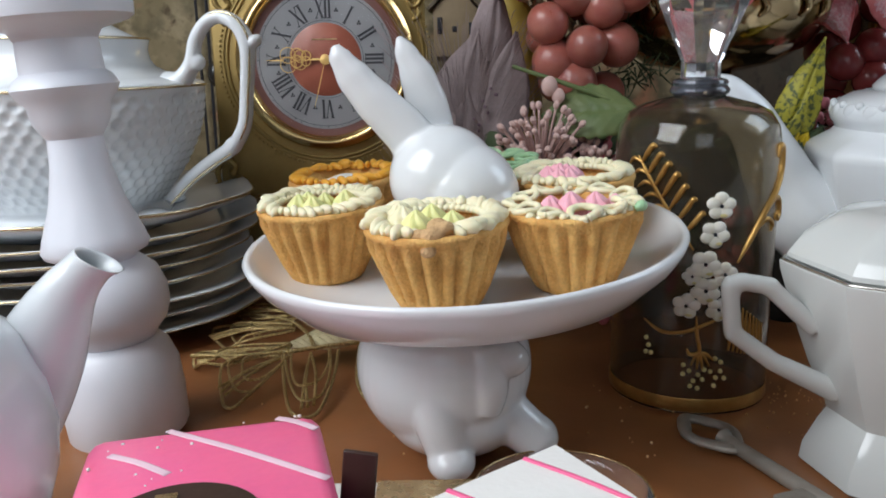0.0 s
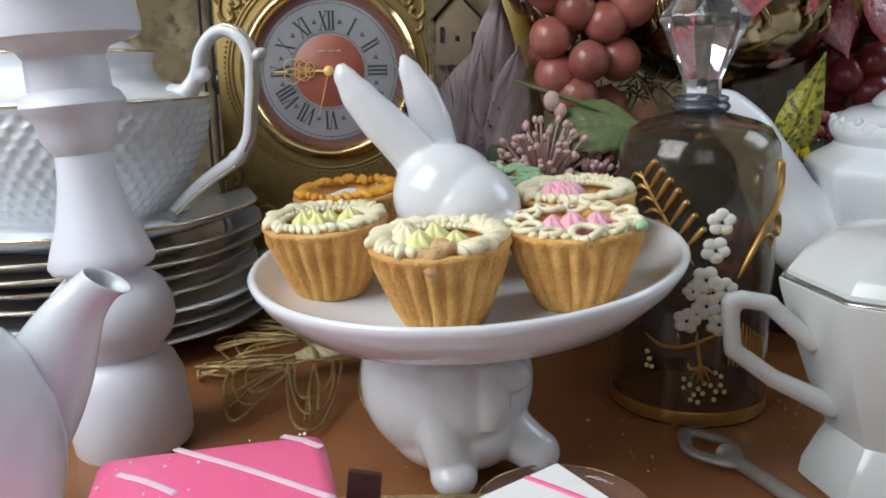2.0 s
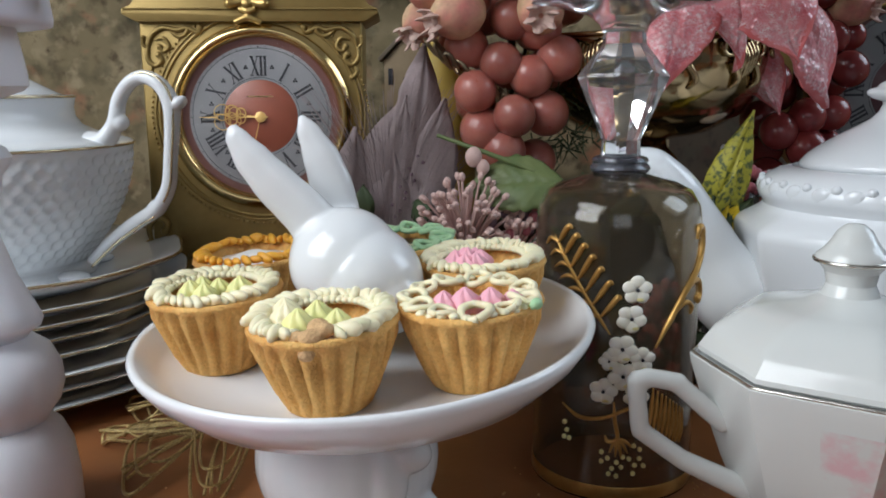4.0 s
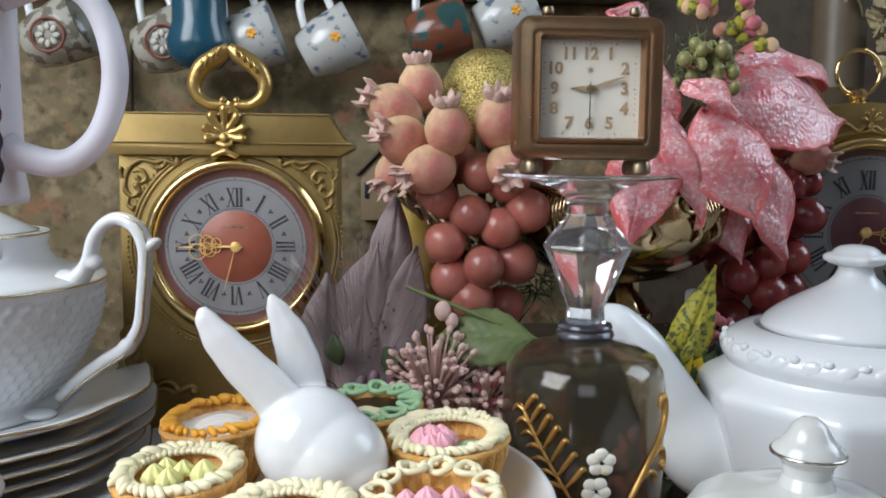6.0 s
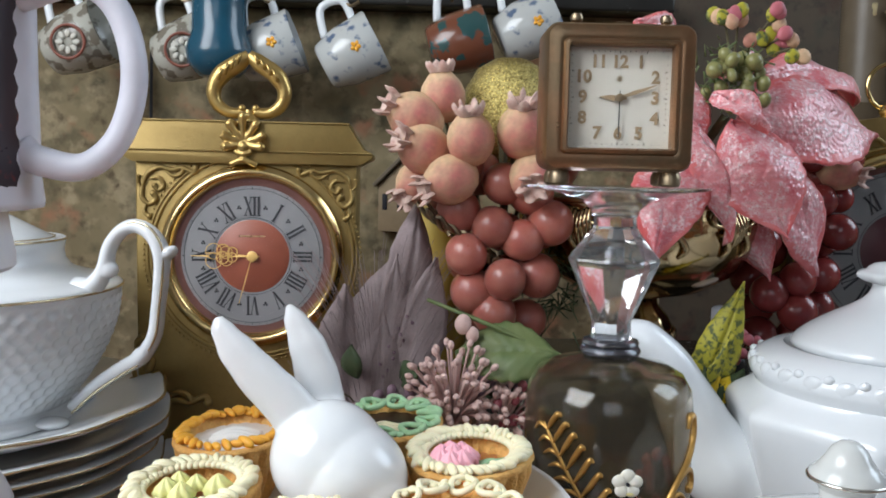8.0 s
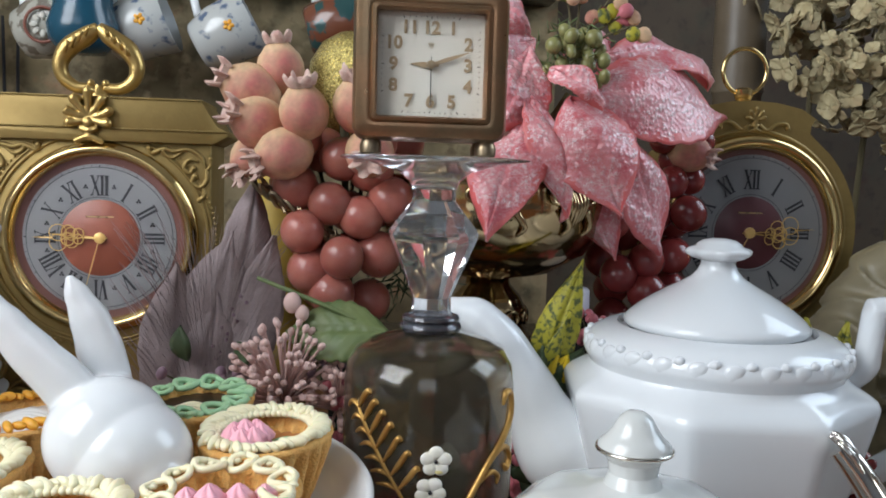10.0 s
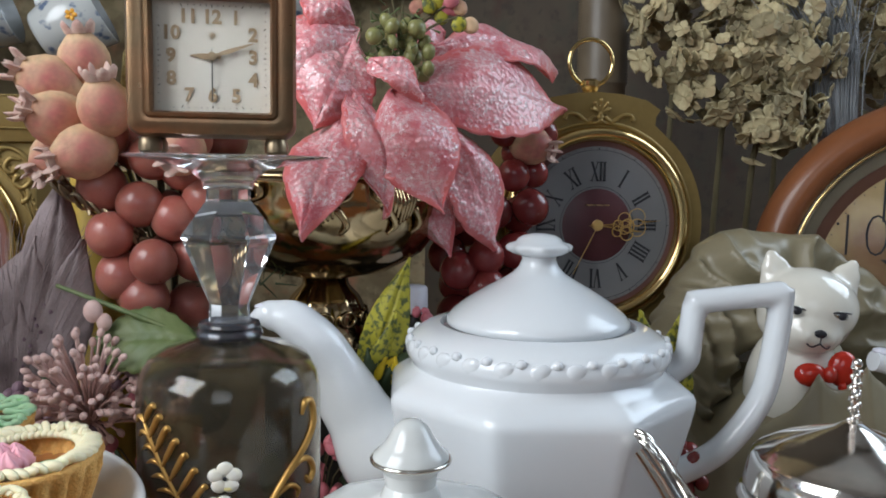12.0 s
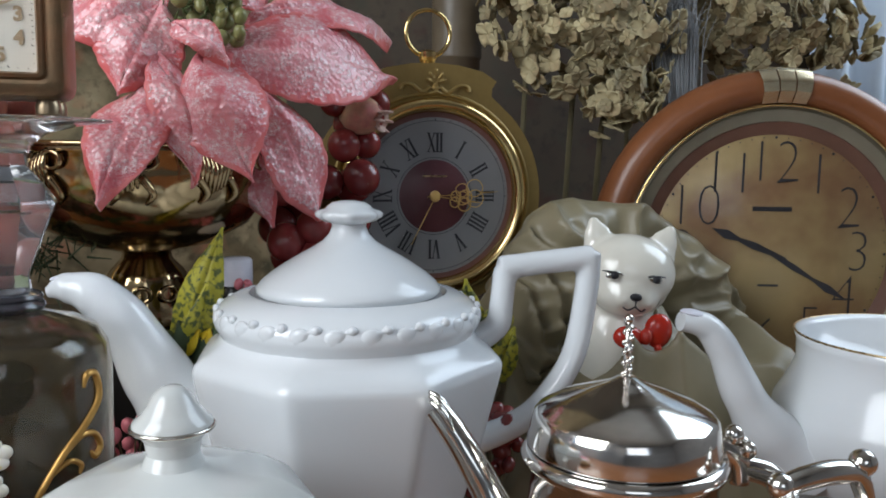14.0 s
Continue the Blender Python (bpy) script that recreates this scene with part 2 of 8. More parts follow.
CURTAIN = material("pale_blue_curtain", (0.62, 0.72, 0.82), 0.8, scale=25, other=(0.52, 0.62, 0.74))


def wallpaper(name, ground, motif, leaf, deep):
    """Faded flowered wallpaper: blurred blossoms, leaves and stains on a brownish ground."""
    m = bpy.data.materials.new(name)
    m.use_nodes = True
    t = m.node_tree
    p = t.nodes["Principled BSDF"]
    coord = t.nodes.new("ShaderNodeTexCoord")
    base = None
    for scale, colour, lo, hi, seed in ((5, deep, 0.45, 0.80, 0.0), (19, motif, 0.46, 0.74, 3.1), (33, leaf, 0.50, 0.72, 7.7), (26, (motif[0], motif[1] * 0.55, motif[2] * 0.5), 0.56, 0.74, 5.2), (75, deep, 0.54, 0.72, 1.3), (48, motif, 0.56, 0.74, 9.4)):
        n = t.nodes.new("ShaderNodeTexNoise")
        n.noise_dimensions = "4D"
        n.inputs["Scale"].default_value, n.inputs["Detail"].default_value, n.inputs["W"].default_value = scale, 3, seed
        t.links.new(coord.outputs["Object"], n.inputs["Vector"])
        r = t.nodes.new("ShaderNodeMapRange")
        r.inputs[1].default_value, r.inputs[2].default_value = lo, hi
        t.links.new(n.outputs[0], r.inputs[0])
        mixer = t.nodes.new("ShaderNodeMix")
        mixer.data_type = "RGBA"
        t.links.new(r.outputs[0], mixer.inputs[0])
        if base is None:
            mixer.inputs[6].default_value = (*ground, 1)
        else:
            t.links.new(base, mixer.inputs[6])
        mixer.inputs[7].default_value = (*colour, 1)
        base = mixer.outputs[2]
    t.links.new(base, p.inputs["Base Color"])
    p.inputs["Roughness"].default_value = 0.85
    return m


def frosted_leaf(name):
    """Pink leaf with silvery frosting: coarse drifts of fine white speckle, and a quilted relief."""
    m = bpy.data.materials.new(name)
    m.use_nodes = True
    t = m.node_tree
    p = t.nodes["Principled BSDF"]
    coord = t.nodes.new("ShaderNodeTexCoord")

    def ranged(scale, lo, hi, detail=3.0):
        n = t.nodes.new("ShaderNodeTexNoise")
        n.inputs["Scale"].default_value, n.inputs["Detail"].default_value = scale, detail
        t.links.new(coord.outputs["Object"], n.inputs["Vector"])
        r = t.nodes.new("ShaderNodeMapRange")
        r.inputs[1].default_value, r.inputs[2].default_value = lo, hi
        t.links.new(n.outputs[0], r.inputs[0])
        return n, r

    def blend(fac, a, b):
        x = t.nodes.new("ShaderNodeMix")
        x.data_type = "RGBA"
        t.links.new(fac, x.inputs[0])
        for socket, value in ((6, a), (7, b)):
            if isinstance(value, tuple):
                x.inputs[socket].default_value = (*value, 1)
            else:
                t.links.new(value, x.inputs[socket])
        return x.outputs[2]
    _, tone = ranged(45, 0.35, 0.65)
    _, drift = ranged(70, 0.31, 0.57, 5.0)
    _, speck = ranged(1300, 0.38, 0.56)
    cell = t.nodes.new("ShaderNodeTexVoronoi")
    cell.feature = "SMOOTH_F1"
    cell.inputs["Scale"].default_value = 380
    t.links.new(coord.outputs["Object"], cell.inputs["Vector"])
    raised = t.nodes.new("ShaderNodeMapRange")
    raised.inputs[1].default_value, raised.inputs[2].default_value, raised.inputs[3].default_value, raised.inputs[4].default_value = 0.15, 0.6, 1.0, 0.25
    t.links.new(cell.outputs[0], raised.inputs[0])

    def times(a, b):
        x = t.nodes.new("ShaderNodeMath")
        x.operation = "MULTIPLY"
        t.links.new(a, x.inputs[0]), t.links.new(b, x.inputs[1])
        return x.outputs[0]
    frost = times(times(drift.outputs[0], raised.outputs[0]), speck.outputs[0])
    pink = blend(tone.outputs[0], (0.60, 0.085, 0.11), (0.76, 0.25, 0.27))
    t.links.new(blend(frost, pink, (0.88, 0.80, 0.81)), p.inputs["Base Color"])
    p.inputs["Roughness"].default_value = 0.30
    p.inputs["Specular IOR Level"].default_value = 0.8
    b = t.nodes.new("ShaderNodeBump")
    b.inputs["Strength"].default_value, b.inputs["Distance"].default_value = 0.50, 0.0014
    t.links.new(raised.outputs[0], b.inputs["Height"]), t.links.new(b.outputs[0], p.inputs["Normal"])
    return m


PETAL = frosted_leaf("frosted_pink_leaf")
PETAL_EDGE = material("bare_pink_leaf_edge", (0.66, 0.12, 0.12), 0.36, scale=60, other=(0.76, 0.30, 0.30), fine=0.08, bump=0.3, bump_scale=300)
PAPER = wallpaper("faded_wallpaper", (0.21, 0.165, 0.088), (0.36, 0.29, 0.175), (0.075, 0.066, 0.036), (0.10, 0.072, 0.038))
# the back wall's right part repeats the pattern in darker browns
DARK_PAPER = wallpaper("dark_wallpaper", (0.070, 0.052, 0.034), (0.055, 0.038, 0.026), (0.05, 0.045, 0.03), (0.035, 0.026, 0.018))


# ---- shape helpers ----
class Shape:
    """Vertices and faces that grow by simple bodies; every body can be moved by a matrix."""

    def __init__(self):
        self.v, self.f, self.slots = [], [], []

    def add(self, verts, faces, m=None, slot=0):
        k = len(self.v)
        self.v += [tuple(m @ Vector(v)) for v in verts] if m is not None else [tuple(v) for v in verts]
        self.f += [tuple(i + k for i in f) for f in faces]
        self.slots += [slot] * len(faces)
        return self

    def lathe(self, prof, n=48, fn=None, m=None, slot=0):
        """Turned body about z: prof is rows of radius, height; fn(angle, radius, height) may change the radius."""
        verts, faces, rings = [], [], []
        for r, z in prof:
            if r < 1e-6:
                rings.append([len(verts)])
                verts.append((0, 0, z))
                continue
            rings.append(list(range(len(verts), len(verts) + n)))
            for i in range(n):
                a = 2 * math.pi * i / n
                q = fn(a, r, z) if fn else r
                verts.append((q * math.cos(a), q * math.sin(a), z))
        for a, b in zip(rings, rings[1:]):
            for i in range(n):
                j = (i + 1) % n
                if len(a) == 1 and len(b) > 1:
                    faces.append((a[0], b[j], b[i]))
                elif len(b) == 1 and len(a) > 1:
                    faces.append((a[i], a[j], b[0]))
                elif len(a) > 1:
                    faces.append((a[i], a[j], b[j], b[i]))
        return self.add(verts, faces, m, slot)

    def ball(self, c, r, m=None, n=40, k=22, slot=0, turn=None):
        r = (r, r, r) if isinstance(r, (int, float)) else r
        prof = [(math.sin(math.pi * i / k) if 0 < i < k else 0, -math.cos(math.pi * i / k)) for i in range(k + 1)]
        mm = Matrix.Translation(c) @ (turn if turn is not None else Matrix()) @ Matrix.Diagonal((*r, 1))
        return self.lathe(prof, n, None, m @ mm if m is not None else mm, slot)

    def tube(self, pts, radii, n=12, sub=6, flat=1.0, m=None, slot=0, up=(0, 0, 1), smooth=True, caps=True):
        """Sweep along points, with a radius for each; flat: the section's second axis over its first."""
        pts = [Vector(p) for p in pts]
        radii = [radii] * len(pts) if isinstance(radii, (int, float)) else list(radii)
        line, rad = [], []
        if smooth and len(pts) > 2:
            for i in range(len(pts) - 1):
                p0, p1, p2, p3 = pts[max(i - 1, 0)], pts[i], pts[i + 1], pts[min(i + 2, len(pts) - 1)]
                for s in range(sub):
                    u = s / sub
                    line.append(0.5 * (2 * p1 + (p2 - p0) * u + (2 * p0 - 5 * p1 + 4 * p2 - p3) * u * u + (3 * p1 - p0 - 3 * p2 + p3) * u ** 3))
                    rad.append(radii[i] + (radii[i + 1] - radii[i]) * (u * u * (3 - 2 * u)))
            line.append(pts[-1])
            rad.append(radii[-1])
        else:
            line, rad = pts, radii
        verts, faces = [], []
        side = None
        for i, p in enumerate(line):
            d = (line[min(i + 1, len(line) - 1)] - line[max(i - 1, 0)]).normalized()
            if side is None:
                side = d.cross(Vector(up))
                side = side.normalized() if side.length > 1e-4 else d.orthogonal().normalized()
            else:
                side = (side - d * side.dot(d)).normalized()
            other = d.cross(side)
            for j in range(n):
                a = 2 * math.pi * j / n
                verts.append(p + rad[i] * (math.cos(a) * side + flat * math.sin(a) * other))
        for i in range(len(line) - 1):
            for j in range(n):
                k = (j + 1) % n
                faces.append((i * n + j, i * n + k, i * n + n + k, i * n + n + j))
        if caps:
            faces.append(tuple(range(n - 1, -1, -1)))
            faces.append(tuple(range((len(line) - 1) * n, len(line) * n)))
        return self.add(verts, faces, m, slot)

    def ring(self, big, small, n=64, k=8, m=None, slot=0, fn=None):
        verts, faces = [], []
        for i in range(n):
            a = 2 * math.pi * i / n
            g = fn(a) if fn else big
            for j in range(k):
                b = 2 * math.pi * j / k
                q = g + small * math.cos(b)
                verts.append((q * math.cos(a), q * math.sin(a), small * math.sin(b)))
        for i in range(n):
            for j in range(k):
                i2, j2 = (i + 1) % n, (j + 1) % k
                faces.append((i * k + j, i2 * k + j, i2 * k + j2, i * k + j2))
        return self.add(verts, faces, m, slot)

    def box(self, lo, hi, bevel=0.0, m=None, slot=0):
        bm = bmesh.new()
        c = [(a + b) / 2 for a, b in zip(lo, hi)]
        s = [b - a for a, b in zip(lo, hi)]
        bmesh.ops.create_cube(bm, size=1, matrix=Matrix.Translation(c) @ Matrix.Diagonal((*s, 1)))
        if bevel:
            bmesh.ops.bevel(bm, geom=bm.edges[:], offset=bevel, segments=3, profile=0.5, affect="EDGES")
        bm.verts.index_update()
        out = self.add([v.co.copy() for v in bm.verts], [[v.index for v in f.verts] for f in bm.faces], m, slot)
        bm.free()
        return out

    def prism(self, outline, depth, m=None, slot=0, bevel=0.0):
        """An outline in x, z with thickness along y, from 0 to depth."""
        bm = bmesh.new()
        vs = [bm.verts.new((x, 0, z)) for x, z in outline]
        f = bm.faces.new(vs)
        ext = bmesh.ops.extrude_face_region(bm, geom=[f])
        bmesh.ops.translate(bm, verts=[g for g in ext["geom"] if isinstance(g, bmesh.types.BMVert)], vec=(0, depth, 0))
        bmesh.ops.recalc_face_normals(bm, faces=bm.faces[:])
        if bevel:
            bmesh.ops.bevel(bm, geom=bm.edges[:], offset=bevel, segments=2, profile=0.5, affect="EDGES", clamp_overlap=True)
        bm.verts.index_update()
        self.add([v.co.copy() for v in bm.verts], [[v.index for v in f.verts] for f in bm.faces], m, slot)
        bm.free()
        return self

    def sheet(self, fn, nu, nv, m=None, slot=0, thick=0.0):
        """A surface from fn(u, v), with thickness along its normals if given."""
        pts = [[Vector(fn(i / nu, j / nv)) for j in range(nv + 1)] for i in range(nu + 1)]
        verts = [p for row in pts for p in row]
        w = nv + 1
        faces = [(i * w + j, (i + 1) * w + j, (i + 1) * w + j + 1, i * w + j + 1) for i in range(nu) for j in range(nv)]
        if thick:
            back = []
            for i in range(nu + 1):
                for j in range(nv + 1):
                    a = pts[min(i + 1, nu)][j] - pts[max(i - 1, 0)][j]
                    b = pts[i][min(j + 1, nv)] - pts[i][max(j - 1, 0)]
                    n = a.cross(b)
                    back.append(pts[i][j] - (n.normalized() * thick if n.length > 1e-12 else Vector((0, 0, thick))))
            k = len(verts)
            faces += [tuple(x + k for x in reversed(f)) for f in faces]
            verts = verts + back
            edge = [i * w for i in range(nu + 1)] + [nu * w + j for j in range(1, nv + 1)] + [i * w + nv for i in range(nu - 1, -1, -1)] + [j for j in range(nv - 1, 0, -1)]
            for a, b in zip(edge, edge[1:] + edge[:1]):
                faces.append((b, a, a + k, b + k))
        return self.add(verts, faces, m, slot)


def part(name, shape, mat, parent=None, label="", sharp=38, m=None):
    """One mesh object from a shape, under a thing or a part."""
    mesh = bpy.data.meshes.new(name)
    mesh.from_pydata(shape.v, [], shape.f)
    for one in mat if isinstance(mat, (list, tuple)) else (mat,):
        mesh.materials.append(one)
    if any(shape.slots):
        mesh.polygons.foreach_set("material_index", shape.slots)
    mesh.polygons.foreach_set("use_smooth", [True] * len(mesh.polygons))
    mesh.update()
    if sharp < 180:
        mesh.set_sharp_from_angle(angle=radians(sharp))
    ob = new(name, mesh)
    if parent is not None:
        ob.parent = parent
    if m is not None:
        ob.matrix_basis = m
    if label:
        ob["label"] = label
    return ob


def same_part(name, twin, parent, m, mat=None):
    """Another object on the twin's mesh."""
    ob = new(name, twin.data)
    ob.parent = parent
    ob.matrix_basis = m
    return ob


def thing(name, place, label, category, group="", rz=0.0, rx=0.0, ry=0.0):
    ob = new(name)
    ob.empty_display_size = 0.02
    ob.matrix_basis = pose(*place, rx, ry, rz)
    return tagged(ob, label, category, group)


def fuse(shape, voxel, smooth=8):
    """The bodies of a shape run together into one skin, as modelled clay."""
    mesh = bpy.data.meshes.new("clay")
    mesh.from_pydata(shape.v, [], shape.f)
    ob = new("clay", mesh)
    r = ob.modifiers.new("skin", "REMESH")
    r.mode, r.voxel_size = "VOXEL", voxel
    s = ob.modifiers.new("soft", "SMOOTH")
    s.factor, s.iterations = 0.6, smooth
    done = bpy.data.meshes.new_from_object(ob.evaluated_get(bpy.context.evaluated_depsgraph_get()))
    out = Shape().add([v.co.copy() for v in done.vertices], [tuple(p.vertices) for p in done.polygons])
    bpy.data.objects.remove(ob)
    bpy.data.meshes.remove(mesh)
    bpy.data.meshes.remove(done)
    return out


def letters(text, size, depth=0.0002, squeeze=1.0, thin=0.0):
    """Raised lettering in the x, z plane that faces -y, centred on the origin."""
    curve = bpy.data.curves.new("lettering", "FONT")
    curve.body, curve.size, curve.extrude, curve.align_x, curve.align_y, curve.resolution_u, curve.offset = text, size, depth, "CENTER", "CENTER", 3, -thin
    ob = new("lettering", curve)
    done = bpy.data.meshes.new_from_object(ob.evaluated_get(bpy.context.evaluated_depsgraph_get()))
    out = Shape().add([(v.co.x * squeeze, -v.co.z, v.co.y) for v in done.vertices], [tuple(p.vertices) for p in done.polygons])
    bpy.data.objects.remove(ob)
    bpy.data.curves.remove(curve)
    bpy.data.meshes.remove(done)
    return out


FACE = Matrix.Rotation(radians(90), 4, "X")  # turned bodies that face -y


def slab(name, lo, hi, mat, label, kind="structure", category="wall"):
    return tagged(part(name, Shape().box(lo, hi), mat), label, category, kind=kind)


# ---- the room ----
# only the north wall is seen; the rest is added to enclose the light
X0, X1, Y0, Y1, ZF, ZC = -0.73, 1.6, -1.7, 1.0, -0.75, 1.75
slab("floor", (X0, Y0, ZF - 0.1), (X1, Y1, ZF), FLOOR_WOOD, "dark brown boarded floor under the table", category="floor")
slab("ceiling", (X0, Y0, ZC), (X1, Y1, ZC + 0.1), CEILING_WHITE, "plain off-white ceiling above the table", category="ceiling")
slab("wall_north", (X0 - 0.1, Y1, ZF), (0.33, Y1 + 0.1, ZC), PAPER, "faded flowered brown wallpaper behind the clocks")
slab("wall_north_dark", (0.33, Y1, ZF), (X1 + 0.1, Y1 + 0.1, ZC), DARK_PAPER, "darker brown right part of the patterned back wall behind the flowers")


def wall_with_hole(name, axis, at, side, a0, a1, h0, h1, b0, b1, label):
    """A wall across x or y with one opening, butted from four pieces."""
    s = Shape()
    for u0, u1, w0, w1 in ((b0, a0, ZF, ZC), (a1, b1, ZF, ZC), (a0, a1, ZF, h0), (a0, a1, h1, ZC)):
        lo, hi = ((at, u0, w0), (at + side, u1, w1)) if axis == "x" else ((u0, at, w0), (u1, at + side, w1))
        s.box([min(p) for p in zip(lo, hi)], [max(p) for p in zip(lo, hi)])
    return tagged(part(name, s, PLASTER), label, "wall", kind="structure")


wall_with_hole("wall_east", "x", X1, 0.1, 0.07, 0.97, 0.60, 1.60, Y0, Y1, "plain wall with a tall window opening")
wall_with_hole("wall_west", "x", X0, -0.1, -0.42, 0.42, 0.38, 1.22, Y0, Y1, "plain unseen wall with a window opening, set close for the light's falloff")
wall_with_hole("wall_south", "y", Y0, -0.1, -0.65, 0.35, 0.5, 1.4, X0 - 0.1, X1 + 0.1, "plain unseen wall with an opening for the added fill light")

table = thing("table", (0, 0, -0.75), "reddish-brown polished wooden table laid for tea", "table")
part("tabletop", Shape().box((-0.72, -0.25, 0.715), (1.15, 0.97, 0.75), 0.004), TABLE_WOOD, table)
for lx, ly in ((-0.66, -0.2), (1.09, -0.2), (-0.66, 0.91), (1.09, 0.91)):
    part("leg", Shape().box((lx - 0.03, ly - 0.03, 0), (lx + 0.03, ly + 0.03, 0.714), 0.003), TABLE_WOOD, table)


# ---- the rabbit cake stand ----
stand = thing("cake_stand", (0.010, 0.375, 0), "glossy white ceramic cake stand shaped like a sitting rabbit", "cake stand")
part("plate", Shape().lathe([(0, 0.058), (0.030, 0.058), (0.040, 0.066), (0.062, 0.072), (0.084, 0.081), (0.096, 0.092), (0.1000, 0.098), (0.1010, 0.1010),
                             (0.0998, 0.1028), (0.0972, 0.1018), (0.092, 0.0950), (0.084, 0.0895), (0.06, 0.0868), (0, 0.0864)], 96), CREAM_CERAMIC, stand, sharp=180, m=Matrix.Translation((0, 0, 0.1)) @ pose(0, 0, 0, 3.0, -3.0, 0) @ Matrix.Translation((0, 0, -0.0940)))
clay = Shape()
clay.ball((-0.0105, 0.005, 0.043), (0.0425, 0.041, 0.042)).ball((-0.006, 0.001, 0.0205), (0.0340, 0.0330, 0.0215)).ball((-0.011, 0.010, 0.058), (0.038, 0.036, 0.020))
clay.tube([(-0.020, -0.020, 0.052), (-0.014, -0.026, 0.030), (-0.009, -0.0275, 0.012)], [0.0100, 0.0120, 0.0105], 18, 6).ball((-0.008, -0.0310, 0.0088), (0.0112, 0.0130, 0.0088))
clay.tube([(0.006, -0.022, 0.060), (0.009, -0.026, 0.044), (0.008, -0.026, 0.030)], [0.0085, 0.0095, 0.0070], 18, 6)
clay.tube([(0.014, -0.008, 0.026), (0.024, -0.011, 0.017), (0.031, -0.0135, 0.0125)], [0.0130, 0.0120, 0.0108], 18, 6).ball((0.032, -0.0140, 0.0115), (0.0112, 0.0108, 0.0112))
clay.ball((0.017, -0.019, 0.0540), (0.0120, 0.0120, 0.0085), turn=pose(0, 0, 0, 0, 12, 0))
part("rabbit_body", fuse(clay, 0.0011, 7), CREAM_CERAMIC, stand, sharp=180)
clay = Shape()
clay.ball((-0.0090, 0.008, 0.1330), (0.0255, 0.0250, 0.0250)).ball((0.0010, 0.003, 0.1270), (0.0255, 0.0240, 0.0235), turn=pose(0, 0, 0, 0, 30, 0)).ball((0.0085, -0.003, 0.1200), (0.0185, 0.0175, 0.0170), turn=pose(0, 0, 0, 0, 25, 0))
clay.ball((-0.006, 0.010, 0.110), (0.024, 0.023, 0.0170)).ball((0.0180, -0.0095, 0.1150), (0.0075, 0.0090, 0.0080)).ball((0.0185, -0.0010, 0.1150), (0.0075, 0.0085, 0.0080)).ball((0.0200, -0.0060, 0.1215), (0.0060, 0.0065, 0.0060))
clay.tube([(-0.0180, 0.008, 0.1440), (-0.0270, 0.008, 0.1560), (-0.0375, 0.008, 0.1665), (-0.0480, 0.008, 0.1785), (-0.0545, 0.008, 0.1880), (-0.0572, 0.008, 0.1945)], [0.0125, 0.0112, 0.0103, 0.0086, 0.0058, 0.0022], 24, 7, 0.62, up=(0, 1, 0.2))
clay.tube([(-0.0120, 0.020, 0.1430), (-0.0140, 0.022, 0.1540), (-0.0160, 0.022, 0.1650), (-0.0200, 0.022, 0.1780), (-0.0250, 0.022, 0.1890), (-0.0292, 0.022, 0.1980)], [0.0125, 0.0108, 0.0102, 0.0088, 0.0060, 0.0020], 24, 7, 0.62, up=(0, 1, 0.1))
part("rabbit_head", fuse(clay, 0.0010, 9), CREAM_CERAMIC, stand, sharp=180)


